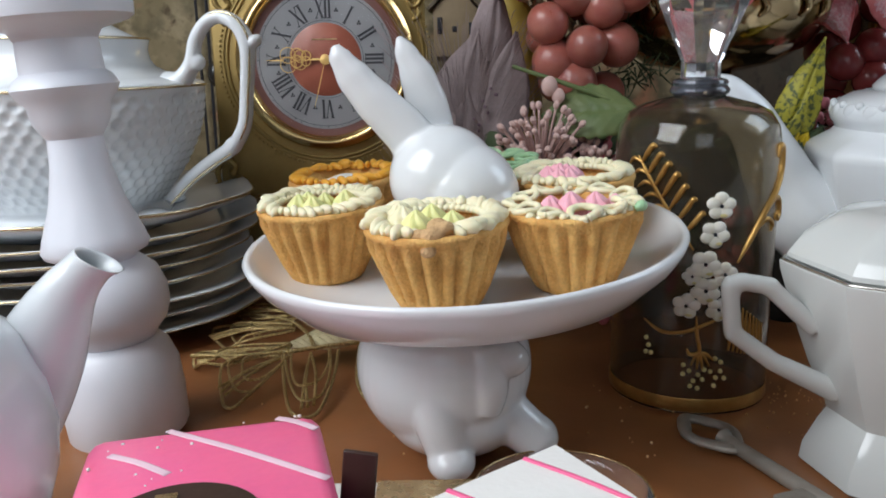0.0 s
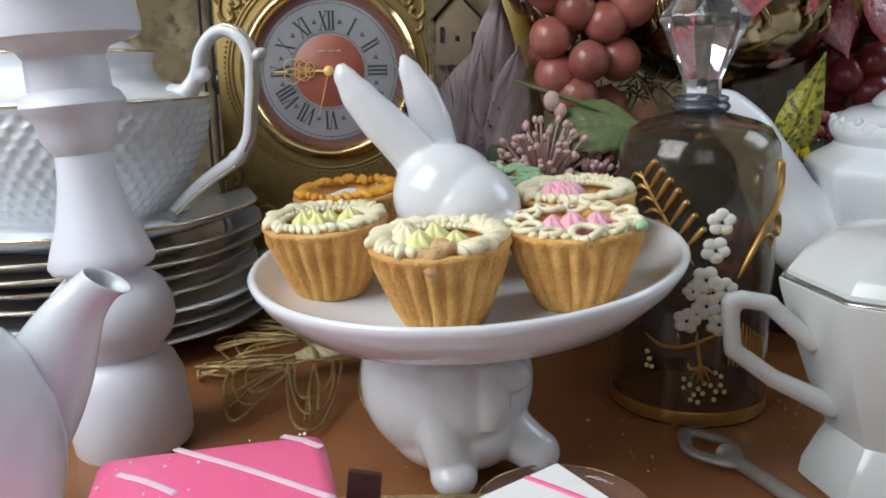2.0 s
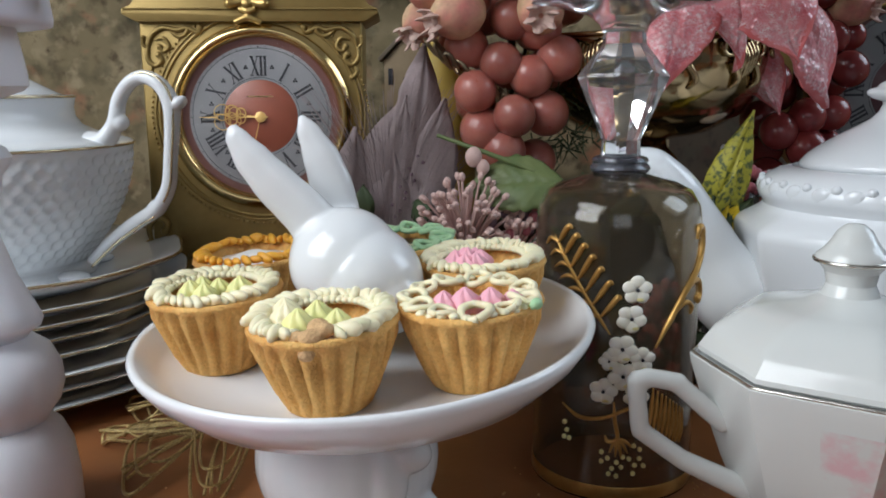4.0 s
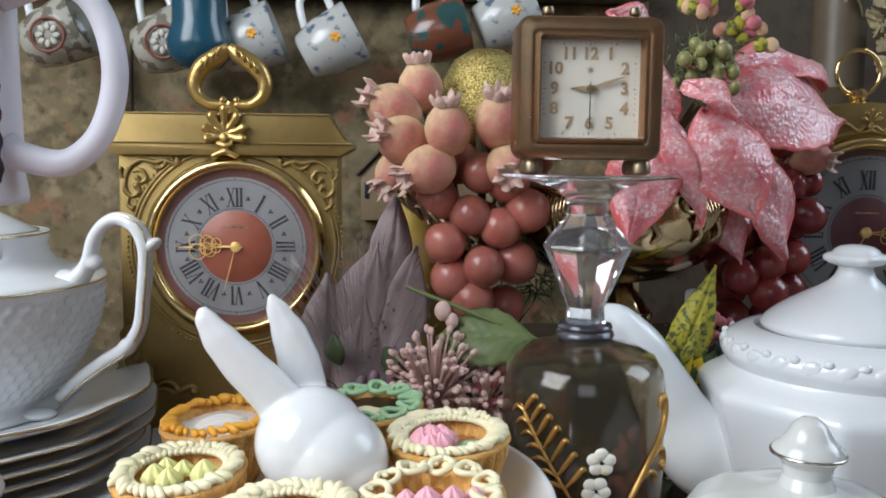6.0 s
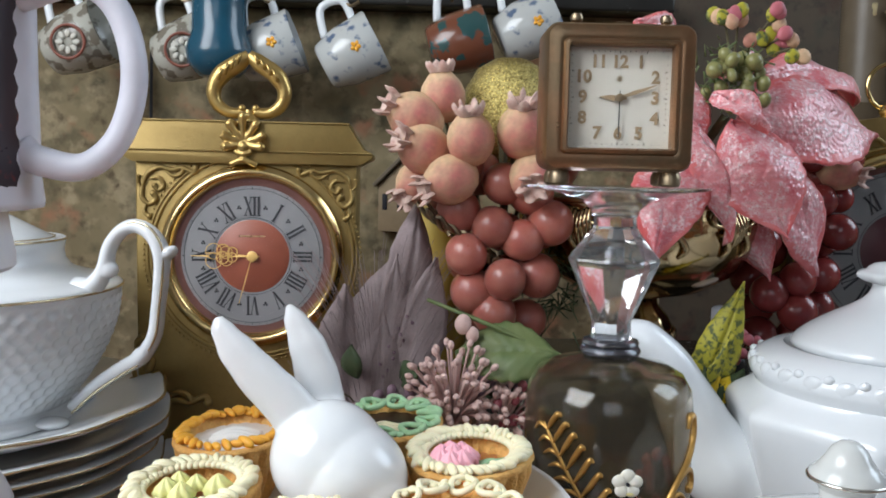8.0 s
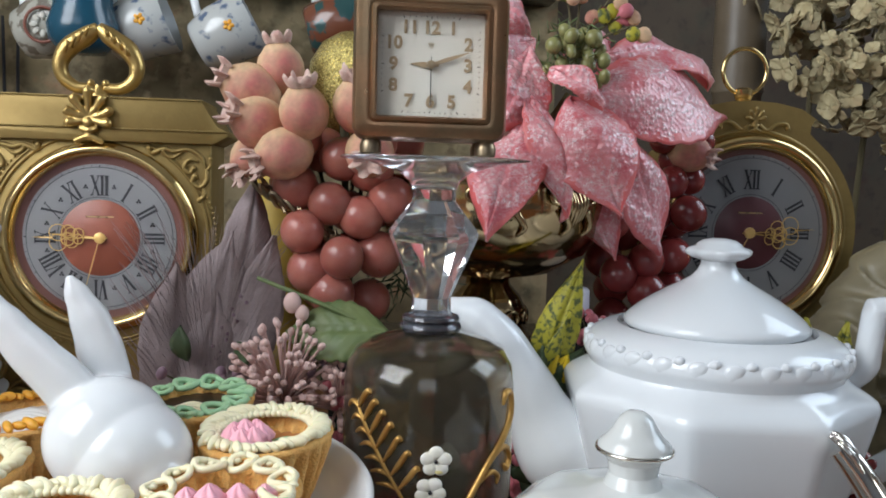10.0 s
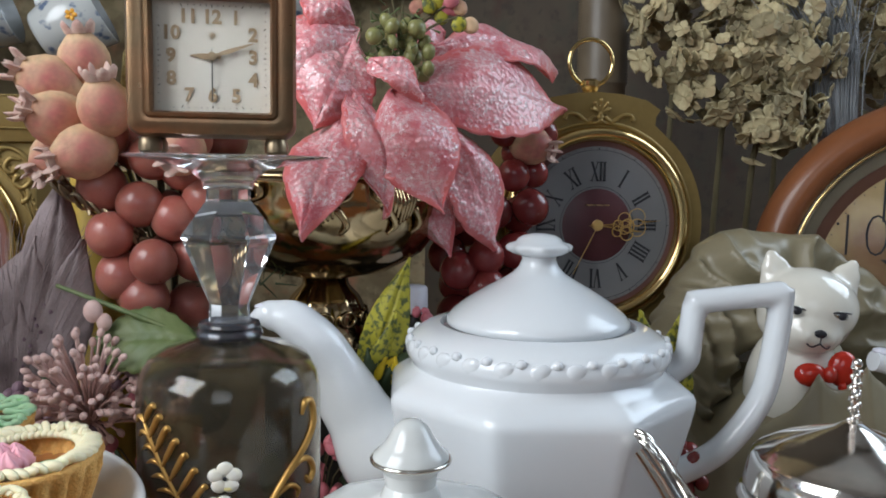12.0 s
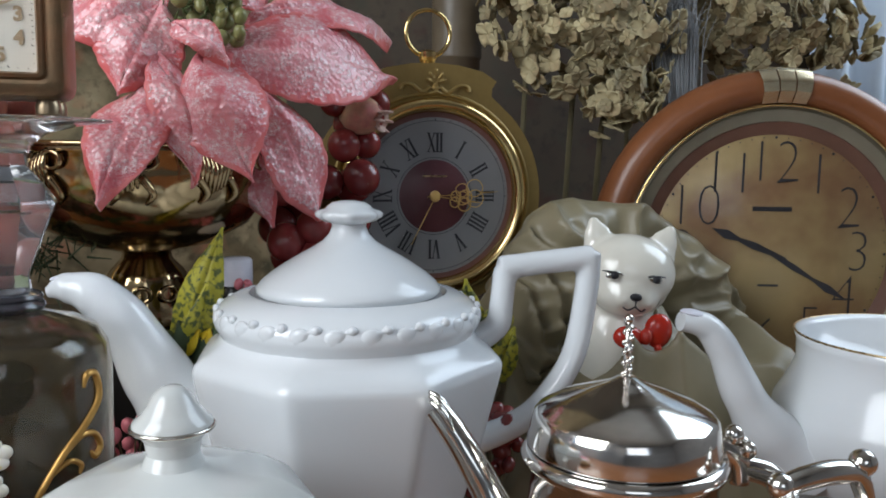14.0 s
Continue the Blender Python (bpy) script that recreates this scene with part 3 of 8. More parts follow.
# ---- tarts ----
def tart(place, label, icing, filling, style, spin=0.0):
    x, y, z = place
    t = thing("tart", (x, y, z + 0.052 * (x - 0.010) + 0.052 * (y - 0.375)), label, "tart", "tarts on the cake stand", rz=spin, rx=3.0, ry=-3.0)
    rng = random.Random(int(abs(place[0]) * 9000 + abs(place[1]) * 777))
    ph = rng.random() * 6

    def flute(a, r, z):
        w = min(1.0, max(0.0, (z - 0.001) / 0.004)) * min(1.0, max(0.0, (0.033 - z) / 0.006))
        c = 2.9 * (abs(math.sin(11 * a + ph)) ** 0.70 - 0.62)
        lump = 0.012 * math.sin(3 * a + ph) + 0.006 * math.sin(7 * a + 2 * ph) * (1 if z > 0.03 else 0.3)
        return r * (1 + 0.070 * w * c + lump * (z / 0.034))

    part("crust", Shape().lathe([(0, 0.0), (0.0158, 0.0), (0.0170, 0.001), (0.0193, 0.008), (0.0230, 0.018), (0.0262, 0.027), (0.0278, 0.0315), (0.0292, 0.0330),
                                 (0.0288, 0.0346), (0.0270, 0.0350), (0.0245, 0.0340), (0.0225, 0.0300), (0.0200, 0.0255), (0, 0.0250)], 144, flute), CRUST, t, sharp=180)
    deep = 0.0 if filling is JAM else 0.0040
    part("filling", Shape().lathe([(0.0222 + deep * 0.3, 0.0262 + deep), (0.015, 0.0268 + deep), (0, 0.0264 + deep)], 36, lambda a, r, z: r * (1 + 0.02 * math.sin(5 * a))), filling, t)
    twins = {}

    def dab(name, shape, m):
        """One piped piece; alike pieces share their mesh."""
        if name not in twins:
            twins[name] = part(name, shape, icing, t, sharp=180, m=m)
        else:
            same_part(name, twins[name], t, m)

    if style == "loops":
        for i in range(11):
            a = 2 * math.pi * i / 11 + 0.2
            c = Vector((0.0225 * math.cos(a), 0.0225 * math.sin(a), 0.0362))
            ra = 0.0052
            loop = Shape().tube([(ra * math.cos(b), ra * math.sin(b), 0.0008 * math.sin(2 * b)) for b in [k * math.pi / 3 for k in range(7)]], 0.00145, 8, 4)
            dab("icing_loop", loop, Matrix.Translation(c) @ pose(0, 0, 0, rng.uniform(-12, 12), rng.uniform(-12, 12), math.degrees(a)) @ Matrix.Scale(rng.uniform(0.85, 1.15), 4))
        bead = Shape().ball((0, 0, 0), (0.0024, 0.0021, 0.0014), n=8, k=6)
        for i in range(34):
            a = 2 * math.pi * i / 34
            dab("icing_bead", bead, Matrix.Translation((0.0258 * math.cos(a), 0.0258 * math.sin(a), 0.0352 + 0.0006 * math.sin(9 * a))) @ pose(0, 0, 0, 0, 0, math.degrees(a)))
    else:
        n = 46 if style != "beads" else 34
        bead = Shape().ball((0, 0, 0), (0.0047, 0.0020, 0.0023) if style != "bitten" else (0.0054, 0.0022, 0.0028), n=10, k=8)
        small = Shape().ball((0, 0, 0), (0.0030, 0.0020, 0.0019), n=8, k=6)
        for i in range(n):
            a = 2 * math.pi * i / n
            if style == "bitten" and 4.30 < a < 5.00:
                continue
            q = 0.0244 + rng.uniform(-0.0006, 0.0006)
            dab("icing_bead", bead, Matrix.Translation((q * math.cos(a), q * math.sin(a), 0.0364 + rng.uniform(-0.0005, 0.0006))) @ pose(0, 0, 0, rng.uniform(-16, 16), rng.uniform(-16, 16), math.degrees(a) + 38 + rng.uniform(-20, 20)) @ Matrix.Scale(rng.uniform(0.78, 1.22), 4))
            if style != "beads":
                a += math.pi / n
                dab("icing_dab", small, Matrix.Translation((0.0208 * math.cos(a), 0.0208 * math.sin(a), 0.0352)) @ pose(0, 0, 0, 0, 0, math.degrees(a) - 30))
    return t


def rosette(parent, x, y, z, r, mat):
    """A piped star of cream."""
    r, z = r * 1.18, z + 0.0035
    def star(a, q, h):
        return q * (1 + 0.22 * math.cos(6 * a + 500 * h))
    part("rosette", Shape().lathe([(r * 0.95, z - r * 0.2), (r, z + r * 0.15), (r * 0.8, z + r * 0.55), (r * 0.45, z + r * 0.95), (r * 0.12, z + r * 1.25), (0, z + r * 1.3)], 48, star, Matrix.Translation((x, y, 0))), mat, parent, sharp=180)


def leaf_piping(parent, pts, mat, r=0.0016, name="piped_leaf"):
    part(name, Shape().tube(pts, [r * 0.5] + [r] * (len(pts) - 2) + [r * 0.4], 8, 5), mat, parent, sharp=180)


ZP = 0.0932
t1 = tart((-0.0535, 0.373, ZP), "golden fluted tart with a cream rope rim and yellow rosettes", CREAM, JAM, "rope")
for x, y, r in ((-0.009, -0.004, 0.0045), (-0.002, -0.008, 0.0042), (0.002, 0.001, 0.0038), (0.012, -0.003, 0.0047), (-0.006, 0.004, 0.004)):
    rosette(t1, x, y, 0.030, r, YELLOW_CREAM)
leaf_piping(t1, [(-0.004, -0.012, 0.030), (0.004, -0.010, 0.032), (0.012, -0.010, 0.030)], GREEN_CREAM)
t2 = tart((-0.001, 0.324, ZP), "bitten fluted tart with cream rope icing and yellow centre", CREAM, JAM, "bitten")
for x, y, r in ((-0.012, -0.006, 0.0055), (-0.007, -0.012, 0.005), (-0.014, 0.003, 0.005), (-0.001, -0.002, 0.0048), (0.007, -0.010, 0.004)):
    rosette(t2, x, y, 0.0315, r, YELLOW_CREAM if x > -0.008 else CREAM)
leaf_piping(t2, [(0.002, -0.006, 0.031), (0.010, -0.004, 0.032), (0.016, 0.000, 0.031)], GREEN_CREAM, 0.0022)
crumb = Shape()
for dx, dy, dz, r in ((-0.001, -0.0250, 0.0350, 0.0048), (-0.006, -0.0235, 0.0350, 0.0036), (0.004, -0.0235, 0.0375, 0.0036), (-0.003, -0.0270, 0.0300, 0.0034), (0.001, -0.0190, 0.0370, 0.0045)):
    crumb.ball((dx, dy, dz), (r, r * 0.8, r * 0.8), n=10, k=7)
part("crumb", fuse(crumb, 0.0008, 3), SPONGE, t2, "broken crumbly bite")
t3 = tart((0.0555, 0.337, ZP), "golden fluted tart with looped cream piping and pink rosettes", CREAM, JAM, "loops")
for x, y, r in ((-0.010, -0.009, 0.0046), (-0.002, -0.010, 0.0054), (0.008, -0.009, 0.0048), (0.0165, -0.006, 0.0034)):
    rosette(t3, x, y, 0.0305, r, PINK_CREAM)
leaf_piping(t3, [(0.022, -0.018, 0.035), (0.0245, -0.017, 0.036), (0.026, -0.014, 0.0345)], GREEN_CREAM, 0.0024)
t4 = tart((0.065, 0.396, ZP), "pale fluted tart with a cream rope rim and pink flower", CREAM, JAM, "rope")
for i in range(7):
    a = i * 2 * math.pi / 7
    rosette(t4, -0.007 + 0.0060 * math.cos(a), -0.006 + 0.0060 * math.sin(a), 0.0305, 0.0044, PINK_CREAM)
rosette(t4, -0.007, -0.006, 0.0322, 0.0042, PINK_CREAM)
for k in range(3):
    leaf_piping(t4, [(0.001, -0.003 - 0.002 * k, 0.030), (0.009, -0.003 - 0.001 * k, 0.0315), (0.017, -0.001 + 0.002 * k, 0.030)], GREEN_CREAM, 0.0013)
t5 = tart((0.026, 0.444, ZP), "fluted tart with green piped rim and dark chocolate centre", GREEN_CREAM, CHOCOLATE, "loops")
for k in range(3):
    leaf_piping(t5, [(-0.010, -0.008 + 0.004 * k, 0.0312), (-0.002, -0.004 + 0.004 * k, 0.0316), (0.006, -0.009 + 0.004 * k, 0.0316), (0.011, -0.004 + 0.004 * k, 0.0312)], CREAM, 0.0009, "piped_line")
t6 = tart((-0.050, 0.436, ZP), "fluted tart with orange beaded icing and white cream", ORANGE_CREAM, WHITE_ICING, "beads")
for k in range(3):
    leaf_piping(t6, [(-0.012, -0.006 + 0.005 * k, 0.0308), (0.000, -0.002 + 0.004 * k, 0.0325), (0.013, -0.004 + 0.005 * k, 0.0308)], WHITE_ICING, 0.0026, "piped_line")


# ---- upturned smoked goblet with crystal stem ----
goblet = thing("goblet", (0.1395, 0.450, 0), "upturned smoky glass goblet with crystal stem, gold scrolls and white flowers", "goblet")
RB = 0.0432
part("bowl", Shape().lathe([(RB - 0.0022, 0.001), (RB, 0.0005), (RB, 0.140), (RB - 0.0015, 0.150), (RB - 0.006, 0.1575), (RB - 0.014, 0.1615), (0.014, 0.1655), (0.0125, 0.167),
                            (0.0105, 0.1645), (RB - 0.015, 0.1592), (RB - 0.0075, 0.155), (RB - 0.0035, 0.148), (RB - 0.0022, 0.139), (RB - 0.0022, 0.001)], 80), SMOKE_GLASS, goblet).visible_shadow = False
stem = [(0, 0.1725), (0.0105, 0.1725), (0.0100, 0.1830), (0.0228, 0.2135), (0.0234, 0.2150), (0.0228, 0.2165), (0.0112, 0.2315), (0.0108, 0.2370), (0, 0.2370)]
part("stem", Shape().lathe(stem, 8, None, pose(0, 0, 0, 0, 0, 27)), CLEAR_GLASS, goblet, "clear faceted crystal stem", sharp=10).visible_shadow = False
part("collar", Shape().lathe([(0, 0.1655), (0.0128, 0.1655), (0.0150, 0.1665), (0.0158, 0.1682), (0.0150, 0.1700), (0.0140, 0.1708), (0.0148, 0.1722), (0.0140, 0.1738), (0.0112, 0.1748), (0.0108, 0.1722), (0, 0.1720)], 48), COLLAR_GLASS, goblet, "dark grey glass collar")
part("foot", Shape().lathe([(0, 0.2372), (0.0112, 0.2372), (0.0125, 0.2410), (0.0185, 0.2460), (0.0330, 0.2500), (0.0465, 0.2516), (0.0475, 0.2524), (0.0465, 0.2530), (0, 0.2526)], 64), CLEAR_GLASS, goblet, "clear flat glass foot").visible_shadow = False
part("gold_band", Shape().lathe([(RB + 0.0003, 0.0015), (RB + 0.0005, 0.002), (RB + 0.0005, 0.0085), (RB + 0.0003, 0.009)], 80), GOLD_ENAMEL, goblet, "worn gold band round the rim")


def on_bowl(a, z, off=0.0):
    """A point on the goblet's side; a: degrees to the right of the front."""
    q = RB + 0.0006 + off
    return (q * math.sin(radians(a)), -q * math.cos(radians(a)), z)


def flower(a, z, r=0.0062):
    a, r = a - 6, r * 1.20
    turn = Matrix.Translation(on_bowl(a, z, 0.0004)) @ pose(0, 0, 0, 0, 0, a) @ FACE
    s = Shape()
    for i in range(5):
        b = 2 * math.pi * i / 5 + 0.3 + a
        s.ball((r * 0.52 * math.cos(b), r * 0.52 * math.sin(b), 0), (r * 0.48, r * 0.43, 0.0013), turn, n=14, k=7)
    ob = part("enamel_flower", s, WHITE_ENAMEL, goblet, "raised white enamel flower", sharp=180)
    c = Shape().ball((0, 0, 0.0011), (r * 0.13, r * 0.13, 0.0006), turn, n=8, k=5)
    part("flower_centre", c, DIAL_BLACK, ob)
    dab = Shape().ball((r * 0.2, -r * 0.60, 0.0006), (r * 0.30, r * 0.16, 0.0008), turn, n=8, k=5)
    part("petal_shade", dab, YELLOW_ENAMEL, ob)


for a, z, r in ((6, 0.1130, 0.0064), (3, 0.0985, 0.0064), (-2, 0.0830, 0.0066), (11, 0.0775, 0.0058), (-1, 0.0690, 0.0066), (-13, 0.0605, 0.0062), (8, 0.0590, 0.0058), (-10, 0.0765, 0.0045)):
    flower(a, z, r)


def gold_stroke(rows, width, name="gold_scroll"):
    pts = [on_bowl(a, z) for a, z in rows]
    w = [width * 0.35] + [width] * (len(pts) - 2) + [width * 0.45]
    part(name, Shape().tube(pts, w, 8, 6), GOLD_ENAMEL, goblet, sharp=180)


fern = lambda u: (-58 + 42 * u, 0.137 - 0.047 * u)
gold_stroke([fern(u / 6) for u in range(7)], 0.0009, "gold_fern_stem")
for k in range(7):
    u = 0.08 + 0.125 * k
    a, z = fern(u)
    ln = 0.008 + 0.005 * math.sin(u * 3)
    gold_stroke([(a, z), (a + 4 + 3 * u, z + ln * 0.55), (a + 8 + 4 * u, z + ln), (a + 11 + 3 * u, z + ln * 0.92)], 0.0015, "gold_fern_leaf")
    gold_stroke([(a, z), (a - 7, z + 0.002), (a - 12 - 3 * u, z - 0.002 + 0.004 * u)], 0.0012, "gold_fern_leaf")
gold_stroke([(14, 0.083), (24, 0.096), (36, 0.1085), (50, 0.118), (62, 0.128), (60, 0.139), (53, 0.1405), (50, 0.135)], 0.0016)
gold_stroke([(30, 0.102), (44, 0.113), (56, 0.113), (62, 0.106), (57, 0.102), (54, 0.105)], 0.0015)
gold_stroke([(26, 0.098), (38, 0.104), (46, 0.101), (45, 0.097)], 0.0013)
gold_stroke([(-48, 0.050), (-35, 0.045), (-20, 0.046), (-5, 0.051), (6, 0.055)], 0.0010)
gold_stroke([(-12, 0.055), (-11, 0.045), (-9, 0.036), (-15, 0.034), (-17, 0.037)], 0.0011)
for k, (a, z) in enumerate(((-14, 0.028), (-10, 0.026), (-6, 0.025), (-2, 0.028), (1, 0.031))):
    gold_stroke([(-9, 0.036), ((a - 9) / 2, (z + 0.036) / 2 + 0.001), (a, z)], 0.0010, "gold_leaf_stroke")
for k in range(9):
    a, z = 14 + 3.4 * k, 0.062 - 0.0018 * k
    gold_stroke([(a, z), (a - 1, z - 0.012), (a - 3, z - 0.026 + 0.001 * k)], 0.0013, "gold_fern_leaf")
for a, z in ((2, 0.032), (6, 0.030), (-19, 0.028), (-15, 0.025), (-19, 0.023), (-9, 0.023), (-5, 0.026), (-1, 0.025), (6, 0.025), (-12, 0.0195), (-6, 0.0205), (-14, 0.0165), (-9, 0.0155), (9, 0.021), (2, 0.017), (-46, 0.040), (-44, 0.036), (-42, 0.032), (-46, 0.032), (3, 0.0215)):
    part("gold_dot", Shape().ball(on_bowl(a, z), (0.0013, 0.0013, 0.0013), n=10, k=6), YELLOW_ENAMEL, goblet, sharp=180)


# ---- alarm clock ----
alarm = thing("alarm_clock", (0.1345, 0.4405, 0.2568), "small square alarm clock in worn copper-coloured metal", "alarm clock", rz=-1.0)
alarm.matrix_basis = alarm.matrix_basis @ Matrix.Diagonal((0.945, 1, 0.915, 1))
W, D = 0.0385, 0.030
case = Shape()
def rounded(half, r, n=6):
    return [(sx * (half - r) + r * math.cos(radians(q)), sz * (half - r) + r * math.sin(radians(q))) for sx, sz, q0 in ((1, 1, 0), (-1, 1, 90), (-1, -1, 180), (1, -1, 270)) for q in [q0 + 90 * k / n for k in range(n + 1)]]
def frame_body(shape, rings, m=None):
    """Nested outlines in x, z at given depths, bridged into a moulded frame."""
    verts, faces = [], []
    n = len(rings[0][0])
    for outline, y in rings:
        verts += [(x, y, z) for x, z in outline]
    for i in range(len(rings) - 1):
        for j in range(n):
            k = (j + 1) % n
            faces.append((i * n + j, i * n + k, i * n + n + k, i * n + n + j))
    return shape.add(verts, faces, m)
up = Matrix.Translation((0, 0, 0.0425))
frame_body(case, [(rounded(W - 0.004, 0.006), 0.018), (rounded(W, 0.007), 0.014), (rounded(W, 0.007), -0.010), (rounded(W - 0.0015, 0.006), -0.0135), (rounded(W - 0.0065, 0.004), -0.0150), (rounded(W - 0.0085, 0.003), -0.0145),
                  (rounded(W - 0.0095, 0.002), -0.0165), (rounded(W - 0.0110, 0.0015), -0.0168), (rounded(W - 0.0120, 0.001), -0.0150), (rounded(W - 0.0120, 0.001), -0.0085)], up)
part("case", case, COPPER_CASE, alarm, sharp=30)
part("back", Shape().box((-W + 0.005, 0.016, 0.008), (W - 0.005, 0.0185, 0.077), 0.001), DARK_BRASS, alarm)
q = W - 0.0118
part("dial", Shape().box((-q, -0.0088, 0.0425 - q), (q, -0.0078, 0.0425 + q)), DIAL_CREAM, alarm)
for k in range(12):
    a = math.pi / 2 - 2 * math.pi * (k + 1) / 12
    big = 0.0186 / max(abs(math.cos(a)), abs(math.sin(a)))
    x, z = big * math.cos(a), 0.0425 + big * math.sin(a)
    part("numeral", letters(str(k + 1), 0.0090, 0.0002, 0.95, -0.00035), GILT_PRINT, alarm, m=Matrix.Translation((x, -0.0091, z)))
ticks = Shape()
for k in range(60):
    a = 2 * math.pi * k / 60
    big = 0.0246 / max(abs(math.cos(a)), abs(math.sin(a)))
    ln = 0.0014 if k % 5 == 0 else 0.0006
    ticks.box((-ln, -0.0091, -0.0002), (0, -0.0088, 0.0002), 0, Matrix.Translation((big * math.cos(a), 0, 0.0425 + big * math.sin(a))) @ Matrix.Rotation(-a, 4, "Y"))
part("minute_track", ticks, DIAL_BLACK, alarm)
part("star_mark", letters("*", 0.008), GILT_PRINT, alarm, m=Matrix.Translation((0, -0.0091, 0.0510)))
def hand(parent, length, width, deg, y, mat, tail=0.004, centre=(0, 0.0425)):
    s = Shape().prism([(-width * 0.5, -tail), (width * 0.5, -tail), (width, length * 0.45), (0.0002, length), (-0.0002, length), (-width, length * 0.45)], 0.0004)
    part("hand", s, mat, parent, m=Matrix.Translation((centre[0], y, centre[1])) @ Matrix.Rotation(radians(deg), 4, "Y"))
hand(alarm, 0.010, 0.0014, -88, -0.0100, GILT_PRINT)
hand(alarm, 0.020, 0.0011, 70, -0.0106, GILT_PRINT)
hand(alarm, 0.021, 0.0003, 180, -0.0112, DIAL_BLACK)
hand(alarm, 0.010, 0.0004, -90, -0.0096, DIAL_BLACK)
part("hand_boss", Shape().lathe([(0.0022, 0), (0.0022, 0.0018), (0, 0.0020)], 16, None, Matrix.Translation((0, -0.0098, 0.0425)) @ FACE), DARK_BRASS, alarm)
part("glass", Shape().box((-q, -0.0142, 0.0425 - q), (q, -0.0136, 0.0425 + q)), LENS_GLASS, alarm).visible_shadow = False
for x in (-0.029, 0.029):
    for y in (-0.006, 0.010):
        part("foot", Shape().lathe([(0, -0.0042), (0.0040, -0.0040), (0.0054, -0.0028), (0.0056, 0.0010), (0.0048, 0.0032), (0.0040, 0.0052), (0, 0.0052)], 20, None, Matrix.Translation((x, y, 0))), DARK_BRASS, alarm)
for x in (-0.021, 0.026):
    part("knob", Shape().lathe([(0.0015, 0), (0.0015, 0.002), (0.0030, 0.003), (0.0034, 0.005), (0.0026, 0.0068), (0, 0.0072)], 18, None, Matrix.Translation((x, 0.002, 0.081))), DARK_BRASS, alarm)
part("crank", Shape().tube([(0.000, 0.002, 0.081), (0.000, 0.002, 0.0835), (0.005, 0.002, 0.0835), (0.005, 0.002, 0.081)], 0.0007, 8, 3), DARK_BRASS, alarm)


# ---- dial of the two gilt clocks ----
ROMAN = ["I", "II", "III", "IIII", "V", "VI", "VII", "VIII", "IX", "X", "XI", "XII"]
def roman(text, h):
    """Serif roman numeral of height h in the x, z plane: broad and fine strokes with flat serifs."""
    w, fat, thin, serif = h * 0.22, h * 0.12, h * 0.045, h * 0.05
    wide = {"I": w, "V": h * 0.46, "X": h * 0.46}
    o, x = Shape(), -sum(wide[c] for c in text) / 2

    def stroke(x0, x1, t):
        o.prism([(x0 - t / 2, -h / 2), (x0 + t / 2, -h / 2), (x1 + t / 2, h / 2), (x1 - t / 2, h / 2)], 0.0003, Matrix.Translation((0, -0.0003, 0)))

    def foot(xc, z, half):
        o.box((xc - half, -0.0003, z - serif / 2), (xc + half, 0, z + serif / 2))
    for c in text:
        m, g = x + wide[c] / 2, wide[c] * 0.36
        if c == "I":
            stroke(m, m, fat), foot(m, -h / 2, w * 0.46), foot(m, h / 2, w * 0.46)
        elif c == "V":
            stroke(m, m - g, fat), stroke(m, m + g, thin), foot(m - g, h / 2, w * 0.46), foot(m + g, h / 2, w * 0.36)
        else:
            stroke(m + g, m - g, fat), stroke(m - g, m + g, thin)
            for q in (-g, g):
                foot(m + q, h / 2, w * 0.40), foot(m + q, -h / 2, w * 0.40)
        x += wide[c]
    return o


